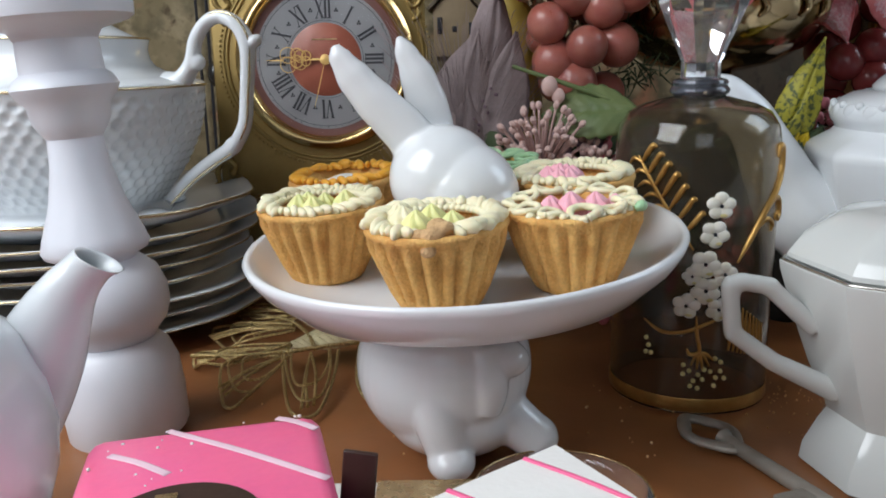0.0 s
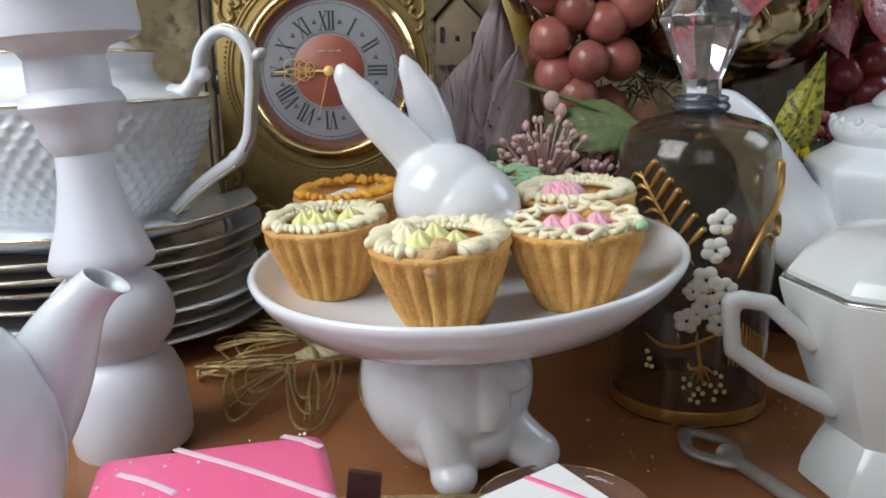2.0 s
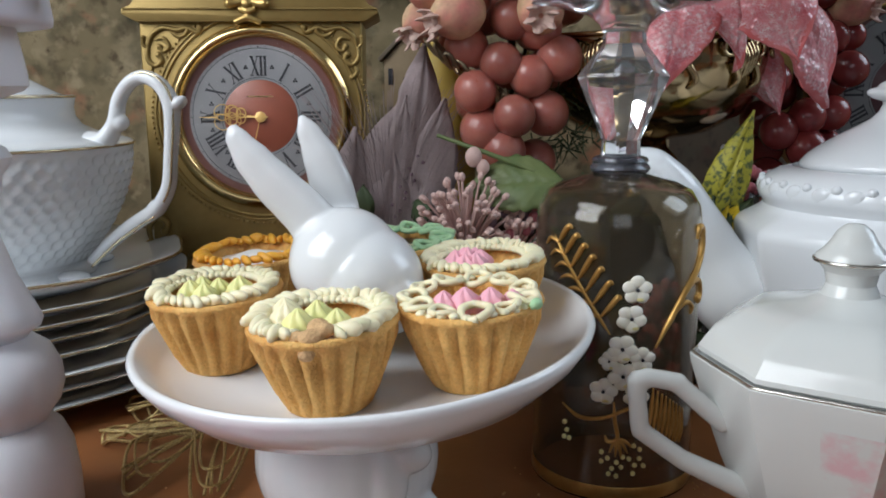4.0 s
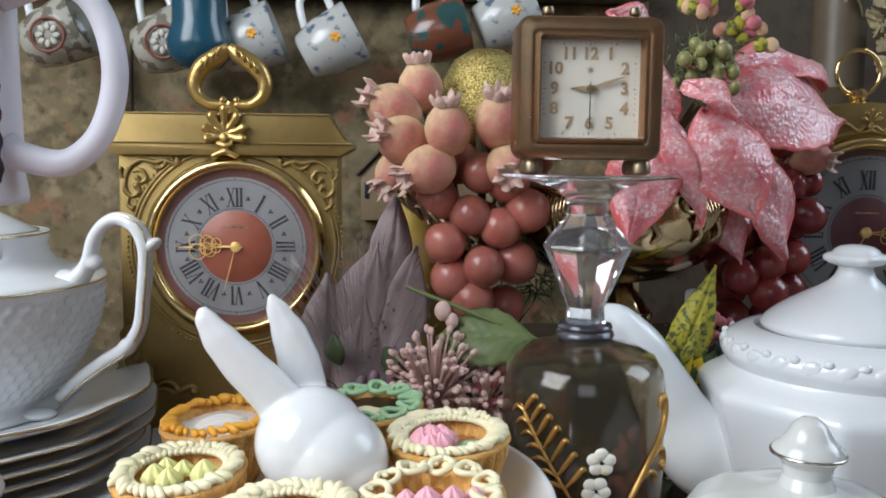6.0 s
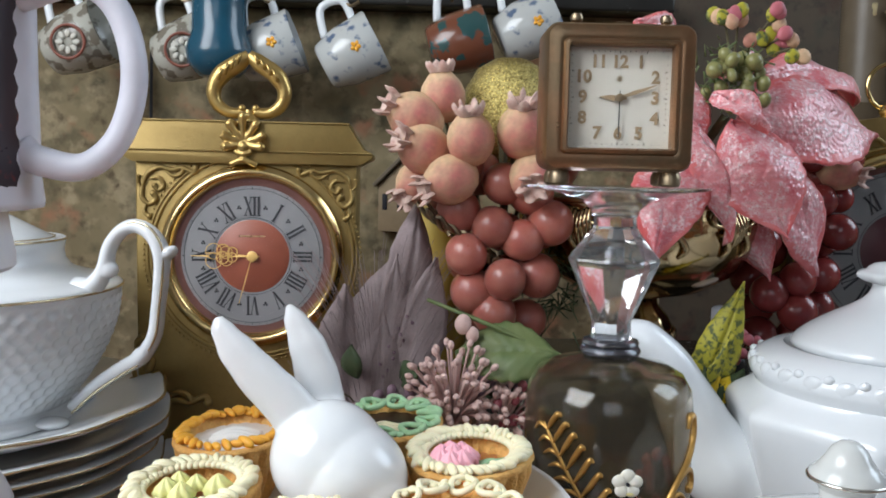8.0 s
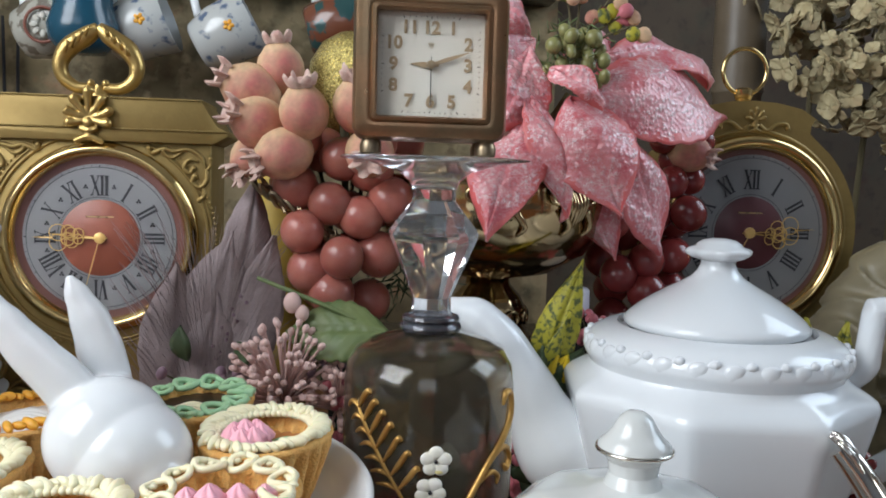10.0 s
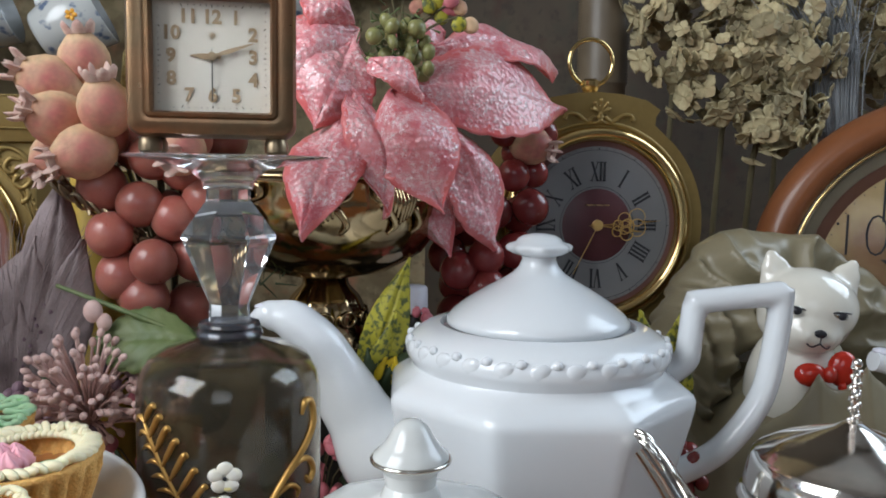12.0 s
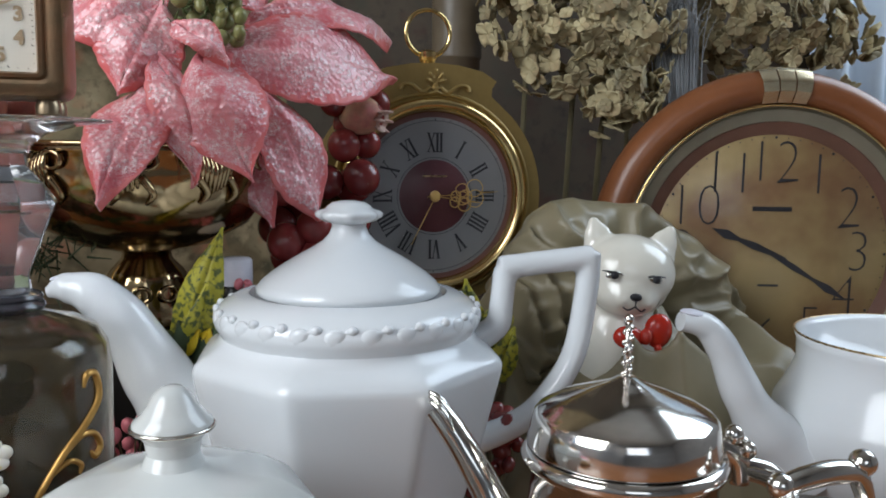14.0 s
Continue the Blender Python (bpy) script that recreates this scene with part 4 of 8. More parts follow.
def round_dial(clock, c, r, inner, inner_mat, rim_mat, hour, minute, alarm_deg, trefoil):
    """Silvered chapter ring with upright roman numerals, painted centre, fretted brass pointers and a domed glass."""
    at = Matrix.Translation(c) @ FACE
    part("dial_rim", Shape().lathe([(r * 1.11, 0.0), (r * 1.11, 0.0016), (r, 0.0012), (r, 0)], 72, None, at), rim_mat, clock)
    part("chapter_ring", Shape().lathe([(r, 0.0), (r, 0.0018), (inner, 0.0018), (inner, 0)], 72, None, at), DIAL_SILVER, clock)
    part("dial_centre", Shape().lathe([(inner, 0.0016), (inner * 0.98, 0.0020), (0, 0.0020)], 64, None, at), inner_mat, clock)
    part("dial_ring_line", Shape().ring(r * 0.955, 0.0002, 72, 4, at @ Matrix.Translation((0, 0, 0.0019))).ring(inner * 1.06, 0.0002, 72, 4, at @ Matrix.Translation((0, 0, 0.0019))), DIAL_BLACK, clock)
    mid = (r * 0.90 + inner) / 2
    size = (r - inner) * (0.54 if trefoil else 0.44)
    for k in range(12):
        a = radians(90 - 30 * (k + 1))
        spin = 30 * (k + 1)
        m = Matrix.Translation((c[0] + mid * math.cos(a), c[1] - 0.0020, c[2] + mid * math.sin(a))) @ Matrix.Rotation(radians(spin), 4, "Y")
        part("numeral", roman(ROMAN[k], size), DIAL_BLACK, clock, m=m)
        if trefoil:
            b = radians(75 - 30 * k)
            s = Shape()
            for g in (90, 210, 330):
                s.ball((0.0011 * math.cos(radians(g)), 0, 0.0011 * math.sin(radians(g))), (0.0009, 0.0003, 0.0009), n=8, k=5)
            part("trefoil", s, DIAL_BLACK, clock, m=Matrix.Translation((c[0] + mid * math.cos(b), c[1] - 0.0020, c[2] + mid * math.sin(b))))
    track = Shape()
    for k in range(60):
        a = 2 * math.pi * k / 60
        ln = r * (0.035 if k % 5 == 0 else 0.018)
        track.box((r * 0.985 - ln, -0.0021, -0.0003 if k % 5 == 0 else -0.00015), (r * 0.985, -0.0018, 0.0003 if k % 5 == 0 else 0.00015), 0, Matrix.Translation(c) @ Matrix.Rotation(-a, 4, "Y"))
    part("minute_track", track, DIAL_BLACK, clock)
    part("maker_mark", Shape().box((-inner * 0.35, -0.0023, -0.0005), (inner * 0.35, -0.0020, 0.0005), 0, Matrix.Translation((c[0], c[1], c[2] + inner * 0.55))), GOLD_PAINT, clock, "illegible maker mark")

    def fret_hand(length, deg, y, wide):
        s = Shape()
        s.tube([(0, 0, -length * 0.12), (0, 0, length * 0.30)], wide * 0.35, 6, 2, 0.4, smooth=False)
        for k, (h, w) in enumerate(((0.42, 1.0), (0.62, 1.3))):
            s.ring(length * 0.10 * w, wide * 0.22, 20, 6, Matrix.Translation((-length * 0.06 * w, 0, length * h)) @ FACE)
            s.ring(length * 0.10 * w, wide * 0.22, 20, 6, Matrix.Translation((length * 0.06 * w, 0, length * h)) @ FACE)
        s.tube([(0, 0, length * 0.70), (0, 0, length)], [wide * 0.5, wide * 0.1], 6, 2, 0.4, smooth=False)
        part("hand", s, HAND_GOLD, clock, m=Matrix.Translation((c[0], c[1] + y, c[2])) @ Matrix.Rotation(radians(deg), 4, "Y"))
    fret_hand(r * 0.66, hour, -0.0035, 0.0022)
    fret_hand(r * 0.86, minute, -0.0045, 0.0017)
    hand(clock, r * 0.70, 0.0004, alarm_deg, c[1] - 0.0052, HAND_GOLD, 0.004, (c[0], c[2]))
    part("hand_boss", Shape().lathe([(0.0042, 0.0028), (0.0042, 0.0046), (0.0028, 0.0052), (0, 0.0053)], 24, None, at), HAND_GOLD, clock)
    rg = r * 1.07
    part("glass", Shape().lathe([(rg, 0.0072), (rg * 0.7, 0.0088), (rg * 0.35, 0.0097), (0, 0.0100), ], 64, None, at), LENS_GLASS, clock).visible_shadow = False


# ---- square gilt carriage clock ----
gilt = thing("mantel_clock", (-0.0975, 0.715, 0), "gold-coloured square mantel clock with scrolled handle and roman dial", "clock", "gilt clocks", rz=1.5)
FY = -0.022
cx, cz = 0.004, 0.1885
part("case", Shape().box((-0.088, FY, 0.030), (0.086, 0.055, 0.2665), 0.002), GOLD_CASE, gilt)
part("plinth", Shape().box((-0.097, FY - 0.008, 0.0), (0.095, 0.060, 0.012), 0.002).box((-0.092, FY - 0.004, 0.012), (0.090, 0.058, 0.030), 0.005), GOLD_CASE, gilt)
part("cornice", Shape().prism([(-0.088, 0.262), (-0.099, 0.2680), (-0.099, 0.2715), (-0.0915, 0.2750), (-0.080, 0.2925), (-0.080, 0.2955), (0.080, 0.2955), (0.080, 0.2925), (0.0915, 0.2750), (0.099, 0.2715), (0.099, 0.2680), (0.088, 0.262)], 0.078, Matrix.Translation((0, FY - 0.006, 0)), 0, 0.0006), GOLD_CASE, gilt)
beads = Shape()
for k in range(110):
    x = -0.097 + 0.194 * k / 109
    beads.ball((x, FY - 0.0065, 0.2716), 0.0010, n=6, k=4)
    if abs(x) < 0.080:
        beads.ball((x, FY - 0.0065, 0.2945), 0.0009, n=6, k=4)
tagged(part("bead_moulding", beads, GOLD_CASE, gilt, sharp=180), kind="stuff")
for rr, sm in ((0.0800, 0.0013), (0.0830, 0.0008)):
    part("dial_moulding", Shape().ring(rr, sm, 90, 6, Matrix.Translation((cx, FY - 0.0004, cz)) @ FACE, fn=lambda a: rr), GOLD_CASE, gilt, sharp=180)
rope = Shape()
for k in range(130):
    a = 2 * math.pi * k / 130
    rope.ball((cx + 0.0860 * math.cos(a), FY - 0.0006, cz + 0.0860 * math.sin(a)), 0.0011, n=6, k=4)
tagged(part("bead_ring", rope, GOLD_CASE, gilt, sharp=180), kind="stuff")
part("bezel", Shape().lathe([(0.0725, -0.002), (0.0730, 0.003), (0.0718, 0.0055), (0.0702, 0.0060), (0.0690, 0.0080), (0.0668, 0.0086), (0.0650, 0.0076), (0.0625, 0.0030), (0.0605, 0.0000)], 96, None, Matrix.Translation((cx, FY, cz)) @ FACE), BRASS, gilt, "polished brass bezel", sharp=180)
round_dial(gilt, (cx, FY - 0.0005, cz), 0.0562, 0.0292, DIAL_RED, DIAL_RIM, -86, -90, 195, True)


def scroll(parent, m, mat=GOLD_CASE, s=1.0, name="scroll_ornament"):
    """Rococo corner ornament of curling leaves."""
    o = Shape()
    for pts, r in (([(-0.022, 0, -0.004), (-0.018, 0, 0.006), (-0.008, 0, 0.012), (0.004, 0, 0.010), (0.012, 0, 0.012), (0.022, 0, 0.008), (0.024, 0, 0.012)], 0.0022),
                   ([(-0.022, 0, -0.004), (-0.023, 0, -0.014), (-0.017, 0, -0.020), (-0.011, 0, -0.016), (-0.013, 0, -0.011)], 0.0022),
                   ([(-0.016, 0, 0.002), (-0.008, 0, 0.003), (-0.004, 0, -0.004), (-0.009, 0, -0.008), (-0.012, 0, -0.004)], 0.0019),
                   ([(-0.004, 0, 0.011), (0.004, 0, 0.005), (0.010, 0, 0.006), (0.013, 0, 0.010)], 0.0017),
                   ([(-0.021, 0, -0.006), (-0.026, 0, -0.002), (-0.026, 0, 0.004)], 0.0015),
                   ([(-0.019, 0, -0.019), (-0.021, 0, -0.027), (-0.017, 0, -0.031)], 0.0019)):
        o.tube([(x * s, y * s, z * s) for x, y, z in pts], [r * s * 0.6] + [r * s] * (len(pts) - 2) + [r * s * 1.2], 8, 5, m=m)
        o.ball(m @ Vector((pts[-1][0] * s, 0, pts[-1][2] * s)), r * s * 1.4, n=8, k=6)
    return part(name, o, mat, parent, sharp=180)


for sx, sz in ((1, 1), (-1, 1), (1, -1), (-1, -1)):
    scroll(gilt, Matrix.Translation((-0.062 * sx, FY - 0.0008, 0.2470 if sz > 0 else 0.083)) @ Matrix.Diagonal((sx, 1, sz, 1)) , s=0.90 if sz > 0 else 1.25)


def palmette(parent, m, s=1.0, n=5, mat=GOLD_CASE):
    o = Shape()
    for k in range(n):
        a = radians(90 + (k - (n - 1) / 2) * 32)
        ln = 0.017 * s * (1 - 0.12 * abs(k - (n - 1) / 2))
        p = [(0, 0, 0.002 * s), (ln * 0.5 * math.cos(a), -0.001, ln * 0.55 * math.sin(a)), (ln * math.cos(a), -0.0015, ln * math.sin(a)), (ln * 1.12 * math.cos(a - 0.18 * (k - 2)), -0.0005, ln * 0.98 * math.sin(a))]
        o.tube(p, [0.0012 * s, 0.0020 * s, 0.0030 * s, 0.0014 * s], 8, 5, m=m)
    o.ball(m @ Vector((0, 0, -0.001 * s)), 0.0034 * s, n=10, k=6)
    o.tube([(-0.005 * s, 0, -0.004 * s), (0, -0.001, -0.0055 * s), (0.005 * s, 0, -0.004 * s)], 0.0017 * s, 8, 4, m=m)
    o.tube([(-0.008 * s, 0, -0.012 * s), (0, -0.001, -0.009 * s), (0.008 * s, 0, -0.012 * s)], 0.0018 * s, 8, 4, m=m)
    return part("palmette", fuse(o, 0.0007, 2), mat, parent, sharp=180)


palmette(gilt, Matrix.Translation((-0.002, FY - 0.0085, 0.2765)), 1.30, 7, GOLD_CAST)
hs = Shape()
for sx in (1, -1):
    hs.tube([(sx * 0.004, 0, 0.3040), (sx * 0.016, 0, 0.3035), (sx * 0.026, 0, 0.3105), (sx * 0.0285, 0, 0.3220), (sx * 0.022, 0, 0.3340), (sx * 0.010, 0, 0.3425), (0, 0, 0.3500)], [0.0042, 0.0046, 0.0052, 0.0060, 0.0074, 0.0072, 0.0046], 14, 6)
    hs.ball((sx * 0.0055, -0.002, 0.3070), 0.0032, n=10, k=7)
    for k in range(4):
        hs.tube([(sx * (0.024 - 0.005 * k), -0.0062, 0.329 + 0.0045 * k), (sx * (0.0205 - 0.005 * k), -0.0078, 0.338 + 0.004 * k)], [0.0020, 0.0012], 6, 2, smooth=False)
hs.lathe([(0.009, 0.2955), (0.008, 0.299), (0.005, 0.302), (0.004, 0.306)], 20)
part("carrying_handle", hs, GOLD_CAST, gilt, "cast brass scroll handle", sharp=180, m=Matrix.Translation((-0.003, 0.002, 0)))


# ---- round gilt clock ----
rclk = thing("mantel_clock", (0.398, 0.655, 0.0), "round gold-coloured clock with ring handle and maroon-centred roman dial", "clock", "gilt clocks", rz=0)
cz2 = 0.207
out = []
for k in range(81):
    a = radians(-90 + 360 * k / 80)
    out.append((0.0875 * math.cos(a), cz2 + 0.0875 * math.sin(a)))
body = [p for p in out[:-1] if not (p[1] > cz2 + 0.066)]
right = [p for p in body if p[0] >= 0]
left = [p for p in body if p[0] < 0]
body = right + [(0.0455, cz2 + 0.076), (0.0460, cz2 + 0.082), (0.0495, cz2 + 0.0875), (0.038, cz2 + 0.0945), (0.018, cz2 + 0.0985), (0, cz2 + 0.0995), (-0.018, cz2 + 0.0985), (-0.038, cz2 + 0.0945), (-0.0495, cz2 + 0.0875), (-0.0460, cz2 + 0.082), (-0.0455, cz2 + 0.076)] + left
part("case", Shape().prism(body, 0.045, Matrix.Translation((0, -0.016, 0))), GOLD_CASE, rclk, sharp=25)
part("plinth", Shape().box((-0.055, -0.030, 0), (0.055, 0.040, 0.020), 0.003).lathe([(0.045, 0.02), (0.030, 0.03), (0.026, 0.09), (0.034, 0.13)], 32, None, Matrix.Translation((0, 0.005, 0))), GOLD_CASE, rclk)
part("case_moulding", Shape().ring(0.0770, 0.0018, 96, 8, Matrix.Translation((0, -0.0165, cz2)) @ FACE), GOLD_CASE, rclk, sharp=180)
part("bezel", Shape().lathe([(0.0735, 0.000), (0.0735, 0.006), (0.0705, 0.0098), (0.0670, 0.0098), (0.0640, 0.0060), (0.0625, 0.0)], 96, None, Matrix.Translation((0, -0.0160, cz2)) @ FACE), BRASS, rclk, "polished brass bezel", sharp=180)
round_dial(rclk, (0, -0.0165, cz2), 0.0592, 0.0275, DIAL_MAROON, DIAL_RIM, 98, 86, 207, False)
palmette(rclk, Matrix.Translation((0.0, -0.0180, cz2 + 0.0835)), 0.60, 5)
sc = Shape()
for sx in (1, -1):
    sc.tube([(sx * 0.004, 0, 0.0), (sx * 0.010, 0, -0.004), (sx * 0.018, 0, 0.001), (sx * 0.025, 0, 0.001), (sx * 0.027, 0, -0.003)], [0.0016, 0.0018, 0.0016, 0.0015, 0.0018], 8, 5, m=Matrix.Translation((0, -0.0172, cz2 + 0.0815)))
part("scroll_ornament", sc, GOLD_CASE, rclk, sharp=180)
part("ring_handle", Shape().ring(0.0175, 0.0017, 48, 10, Matrix.Translation((0, 0.004, 0.3305)) @ FACE), BRASS, rclk, sharp=180)
part("ring_post", Shape().lathe([(0.0105, 0.3060), (0.0080, 0.3075), (0.0055, 0.3085), (0.0070, 0.3110), (0.0072, 0.3160), (0.0045, 0.3180), (0, 0.3185)], 24, None, Matrix.Translation((0, 0.004, 0))), BRASS, rclk)


# ---- large wall clock leaning at the back ----
wclk = thing("wall_clock", (0.710, 0.655, 0.0), "large round clock with cherry-wood rim and marbled amber dial", "clock", rz=-18)
RC, WC = 0.1570, 0.1572
at = Matrix.Translation((0, -0.02, WC)) @ FACE
part("rim", Shape().lathe([(RC - 0.034, -0.02), (RC - 0.010, -0.02), (RC - 0.002, -0.010), (RC, 0.0), (RC - 0.003, 0.012), (RC - 0.011, 0.019), (RC - 0.019, 0.0195), (RC - 0.026, 0.015), (RC - 0.029, 0.010)], 120, None, at), CHERRY_WOOD, wclk, sharp=180)
part("inner_ring", Shape().lathe([(RC - 0.029, 0.012), (RC - 0.032, 0.0135), (RC - 0.034, 0.010), (RC - 0.044, 0.0065)], 120, None, at), GREY_RING, wclk)
part("brown_ring", Shape().lathe([(RC - 0.044, 0.0065), (RC - 0.0445, 0.0055), (RC - 0.055, 0.0018)], 120, None, at), BROWN_RING, wclk)
part("gilt_ring", Shape().ring(RC - 0.0305, 0.0014, 120, 8, at @ Matrix.Translation((0, 0, 0.0128))), BRASS, wclk, sharp=180)
part("dial", Shape().lathe([(RC - 0.052, 0.0), (RC - 0.054, 0.0015), (0, 0.0015)], 96, None, at), MARBLED, wclk)
for deg in (0, 90, 180, 270):
    bk = Shape()
    for k in (-1, 0, 1):
        prof = [(RC - 0.0282, 0.0140), (RC - 0.0190, 0.0208), (RC - 0.0105, 0.0202), (RC - 0.0015, 0.0125), (RC + 0.0012, 0.0)]
        bk.sheet(lambda u, v: (lambda r0, z0, ang: (r0 * math.sin(ang), -0.02 - z0, WC + r0 * math.cos(ang)))(*[(lambda i, w: prof[i][c2] + (prof[i + 1][c2] - prof[i][c2]) * w)(min(3, int(u * 4)), u * 4 - min(3, int(u * 4))) for c2 in (0, 1)], radians(deg) + (k * 0.098 + (v - 0.5) * 0.090)), 12, 4, thick=0.001)
    part("brass_clasp", bk, PALE_GOLD, wclk, "three-banded brass clasp")
for k in range(12):
    a = radians(90 - 30 * (k + 1))
    part("numeral", letters(str(k + 1), 0.054, 0.0002, 0.88, 0.0016), DIAL_BLACK, wclk, m=Matrix.Translation((0.0770 * math.cos(a), -0.0218, WC + 0.0770 * math.sin(a))))
dots = Shape()
for k in range(60):
    a = 2 * math.pi * k / 60
    dots.ball((0.0995 * math.cos(a), -0.0217, WC + 0.0995 * math.sin(a)), (0.0012 if k % 5 == 0 else 0.0006,) * 3, n=8, k=5)
part("minute_dots", dots, DIAL_BLACK, wclk)
part("maker_mark", Shape().box((-0.017, -0.0220, WC + 0.036), (0.017, -0.0216, WC + 0.040)), DIAL_BLACK, wclk, "small dark maker mark")
part("maker_mark", Shape().box((-0.009, -0.0220, WC - 0.030), (0.009, -0.0216, WC - 0.0280)), DIAL_BLACK, wclk)
for ln, deg, w in ((0.056, -68, 0.0032), (0.080, 121, 0.0027)):
    hd = Shape().prism([(-w * 0.4, -0.015), (w * 0.4, -0.015), (w, ln * 0.3), (w * 0.5, ln * 0.55), (w * 1.3, ln * 0.75), (0, ln), (-w * 1.3, ln * 0.75), (-w * 0.5, ln * 0.55), (-w, ln * 0.3)], 0.0008)
    part("hand", hd, DIAL_BLACK, wclk, m=Matrix.Translation((0, -0.0245, WC)) @ Matrix.Rotation(radians(deg), 4, "Y"))
part("glass", Shape().lathe([(RC - 0.034, 0.0115), (RC * 0.5, 0.0135), (0, 0.0145)], 72, None, at), LENS_GLASS, wclk).visible_shadow = False


# ---- white octagonal teapot ----
pot = thing("teapot", (0.3020, 0.4770, 0), "large white octagonal porcelain teapot with relief border and angular handle", "teapot", rz=-9.5)
def eight(k=1.0, turn=math.pi / 8):
    """Octagonal section, softened towards a circle as k goes to 0."""
    def fn(a, r, z):
        o = math.cos(math.pi / 8) / math.cos((a + turn) % (math.pi / 4) - math.pi / 8)
        kk = k(z) if callable(k) else k
        return r * (1 - kk + kk * o * 1.02)
    return fn
facet = lambda z: 1.0 if z < 0.1335 else max(0.0, 1 - (z - 0.1335) / 0.010)
body = Shape().lathe([(0, 0.0), (0.050, 0.0), (0.056, 0.002), (0.057, 0.010), (0.052, 0.017), (0.056, 0.026), (0.0655, 0.054), (0.0755, 0.090), (0.0825, 0.118), (0.0843, 0.1265), (0.0845, 0.1295), (0.0832, 0.1325), (0.0795, 0.1355),
                      (0.0745, 0.1385), (0.0705, 0.1410), (0.0685, 0.1435), (0.0692, 0.1455), (0.0712, 0.1480), (0.0722, 0.1515), (0.0708, 0.1560), (0.0670, 0.1600), (0.0605, 0.1635), (0.0535, 0.1650), (0.0515, 0.1620), (0, 0.1600)], 128, eight(facet, 0.37))
part("body", body, PORCELAIN, pot, sharp=40)
relief = Shape()
for k in range(26):
    a = 2 * math.pi * k / 26
    relief.ball((0.0702 * math.cos(a), 0.0702 * math.sin(a), 0.1535), (0.0024, 0.0060, 0.0046), n=14, k=9, turn=pose(0, 0, 0, 0, 0, math.degrees(a)) @ pose(0, 0, 0, 22, 0, 0))
    a += math.pi / 26
    relief.ball((0.0700 * math.cos(a), 0.0700 * math.sin(a), 0.1572), (0.0024, 0.0030, 0.0026), n=10, k=7, turn=pose(0, 0, 0, 0, 0, math.degrees(a)))
part("relief_border", fuse(relief, 0.0009, 4), PORCELAIN, pot, sharp=180)
lid = part("lid", Shape().lathe([(0.0490, 0.1640), (0.0500, 0.1655), (0.0497, 0.1675), (0.0470, 0.1708), (0.0418, 0.1752), (0.0350, 0.1798), (0.0272, 0.1845), (0.0198, 0.1886), (0.0142, 0.1922), (0.0108, 0.1960), (0.0092, 0.2000), (0.0098, 0.2022), (0, 0.2025)], 72), PORCELAIN, pot, sharp=180)
part("knob", Shape().lathe([(0.0096, 0.2015), (0.0140, 0.2030), (0.0172, 0.2050), (0.0176, 0.2070), (0.0160, 0.2084), (0.0128, 0.2094), (0.0118, 0.2110), (0.0090, 0.2128), (0.0040, 0.2138), (0, 0.2139)], 48, lambda a, r, z: r * (1 + 0.05 * math.cos(8 * a) * (0.2025 < z < 0.209))), PORCELAIN, lid, sharp=180)
sp = Shape().tube([(-0.050, 0.0, 0.076), (-0.080, 0.0, 0.088), (-0.100, 0.0, 0.116), (-0.116, 0.0, 0.1450), (-0.1315, 0.0, 0.1625), (-0.1460, 0.0, 0.1672), (-0.1560, 0.0, 0.1650)], [0.035, 0.0270, 0.0185, 0.0142, 0.0116, 0.0082, 0.0030], 28, 8)
part("spout", sp, PORCELAIN, pot, sharp=60)
part("spout_mouth", Shape().ball((-0.1480, 0, 0.1728), (0.0070, 0.0050, 0.0016), n=16, k=8, turn=pose(0, 0, 0, 0, -8, 0)), LILAC, pot)
hd = Shape().tube([(0.071, 0, 0.136), (0.0830, 0, 0.1440), (0.0850, 0, 0.1560), (0.0870, 0, 0.1765)], [0.0095, 0.0085, 0.0080, 0.0080], 16, 5, 0.85, smooth=True)
hd.tube([(0.0835, 0, 0.1765), (0.1100, 0, 0.1798), (0.1370, 0, 0.1825)], [0.0082, 0.0080, 0.0084], 16, 5, 0.85)
hd.tube([(0.1352, 0, 0.1860), (0.1338, 0, 0.1600), (0.1270, 0, 0.1240), (0.1080, 0, 0.0960), (0.0880, 0, 0.0830), (0.0700, 0, 0.0770)], [0.0082, 0.0080, 0.0082, 0.0085, 0.0088, 0.0100], 16, 6, 0.85)
part("handle", fuse(hd, 0.0016, 5), PORCELAIN, pot, sharp=180)


# ---- lidded sugar bowl ----
bowl = thing("sugar_bowl", (0.2115, 0.3450, 0), "white faceted porcelain sugar bowl with silver-edged lid", "sugar bowl", rz=-6)
faces8 = eight(1.0, 0.12)
part("body", Shape().lathe([(0, 0.0), (0.044, 0.0), (0.0465, 0.002), (0.0455, 0.010), (0.040, 0.022), (0.0365, 0.028), (0.038, 0.032), (0.046, 0.050), (0.054, 0.072), (0.0605, 0.0925), (0.0612, 0.0965), (0.0590, 0.0975), (0.057, 0.0960), (0, 0.0940)], 96, faces8), SHADED_WHITE, bowl, sharp=26)
part("rim_line", Shape().ring(0.0600, 0.0008, 96, 8, Matrix.Translation((0, 0, 0.0972)), fn=lambda a: faces8(a, 0.0600, 0)), PLATINUM, bowl, "silver line round the rim", sharp=180)
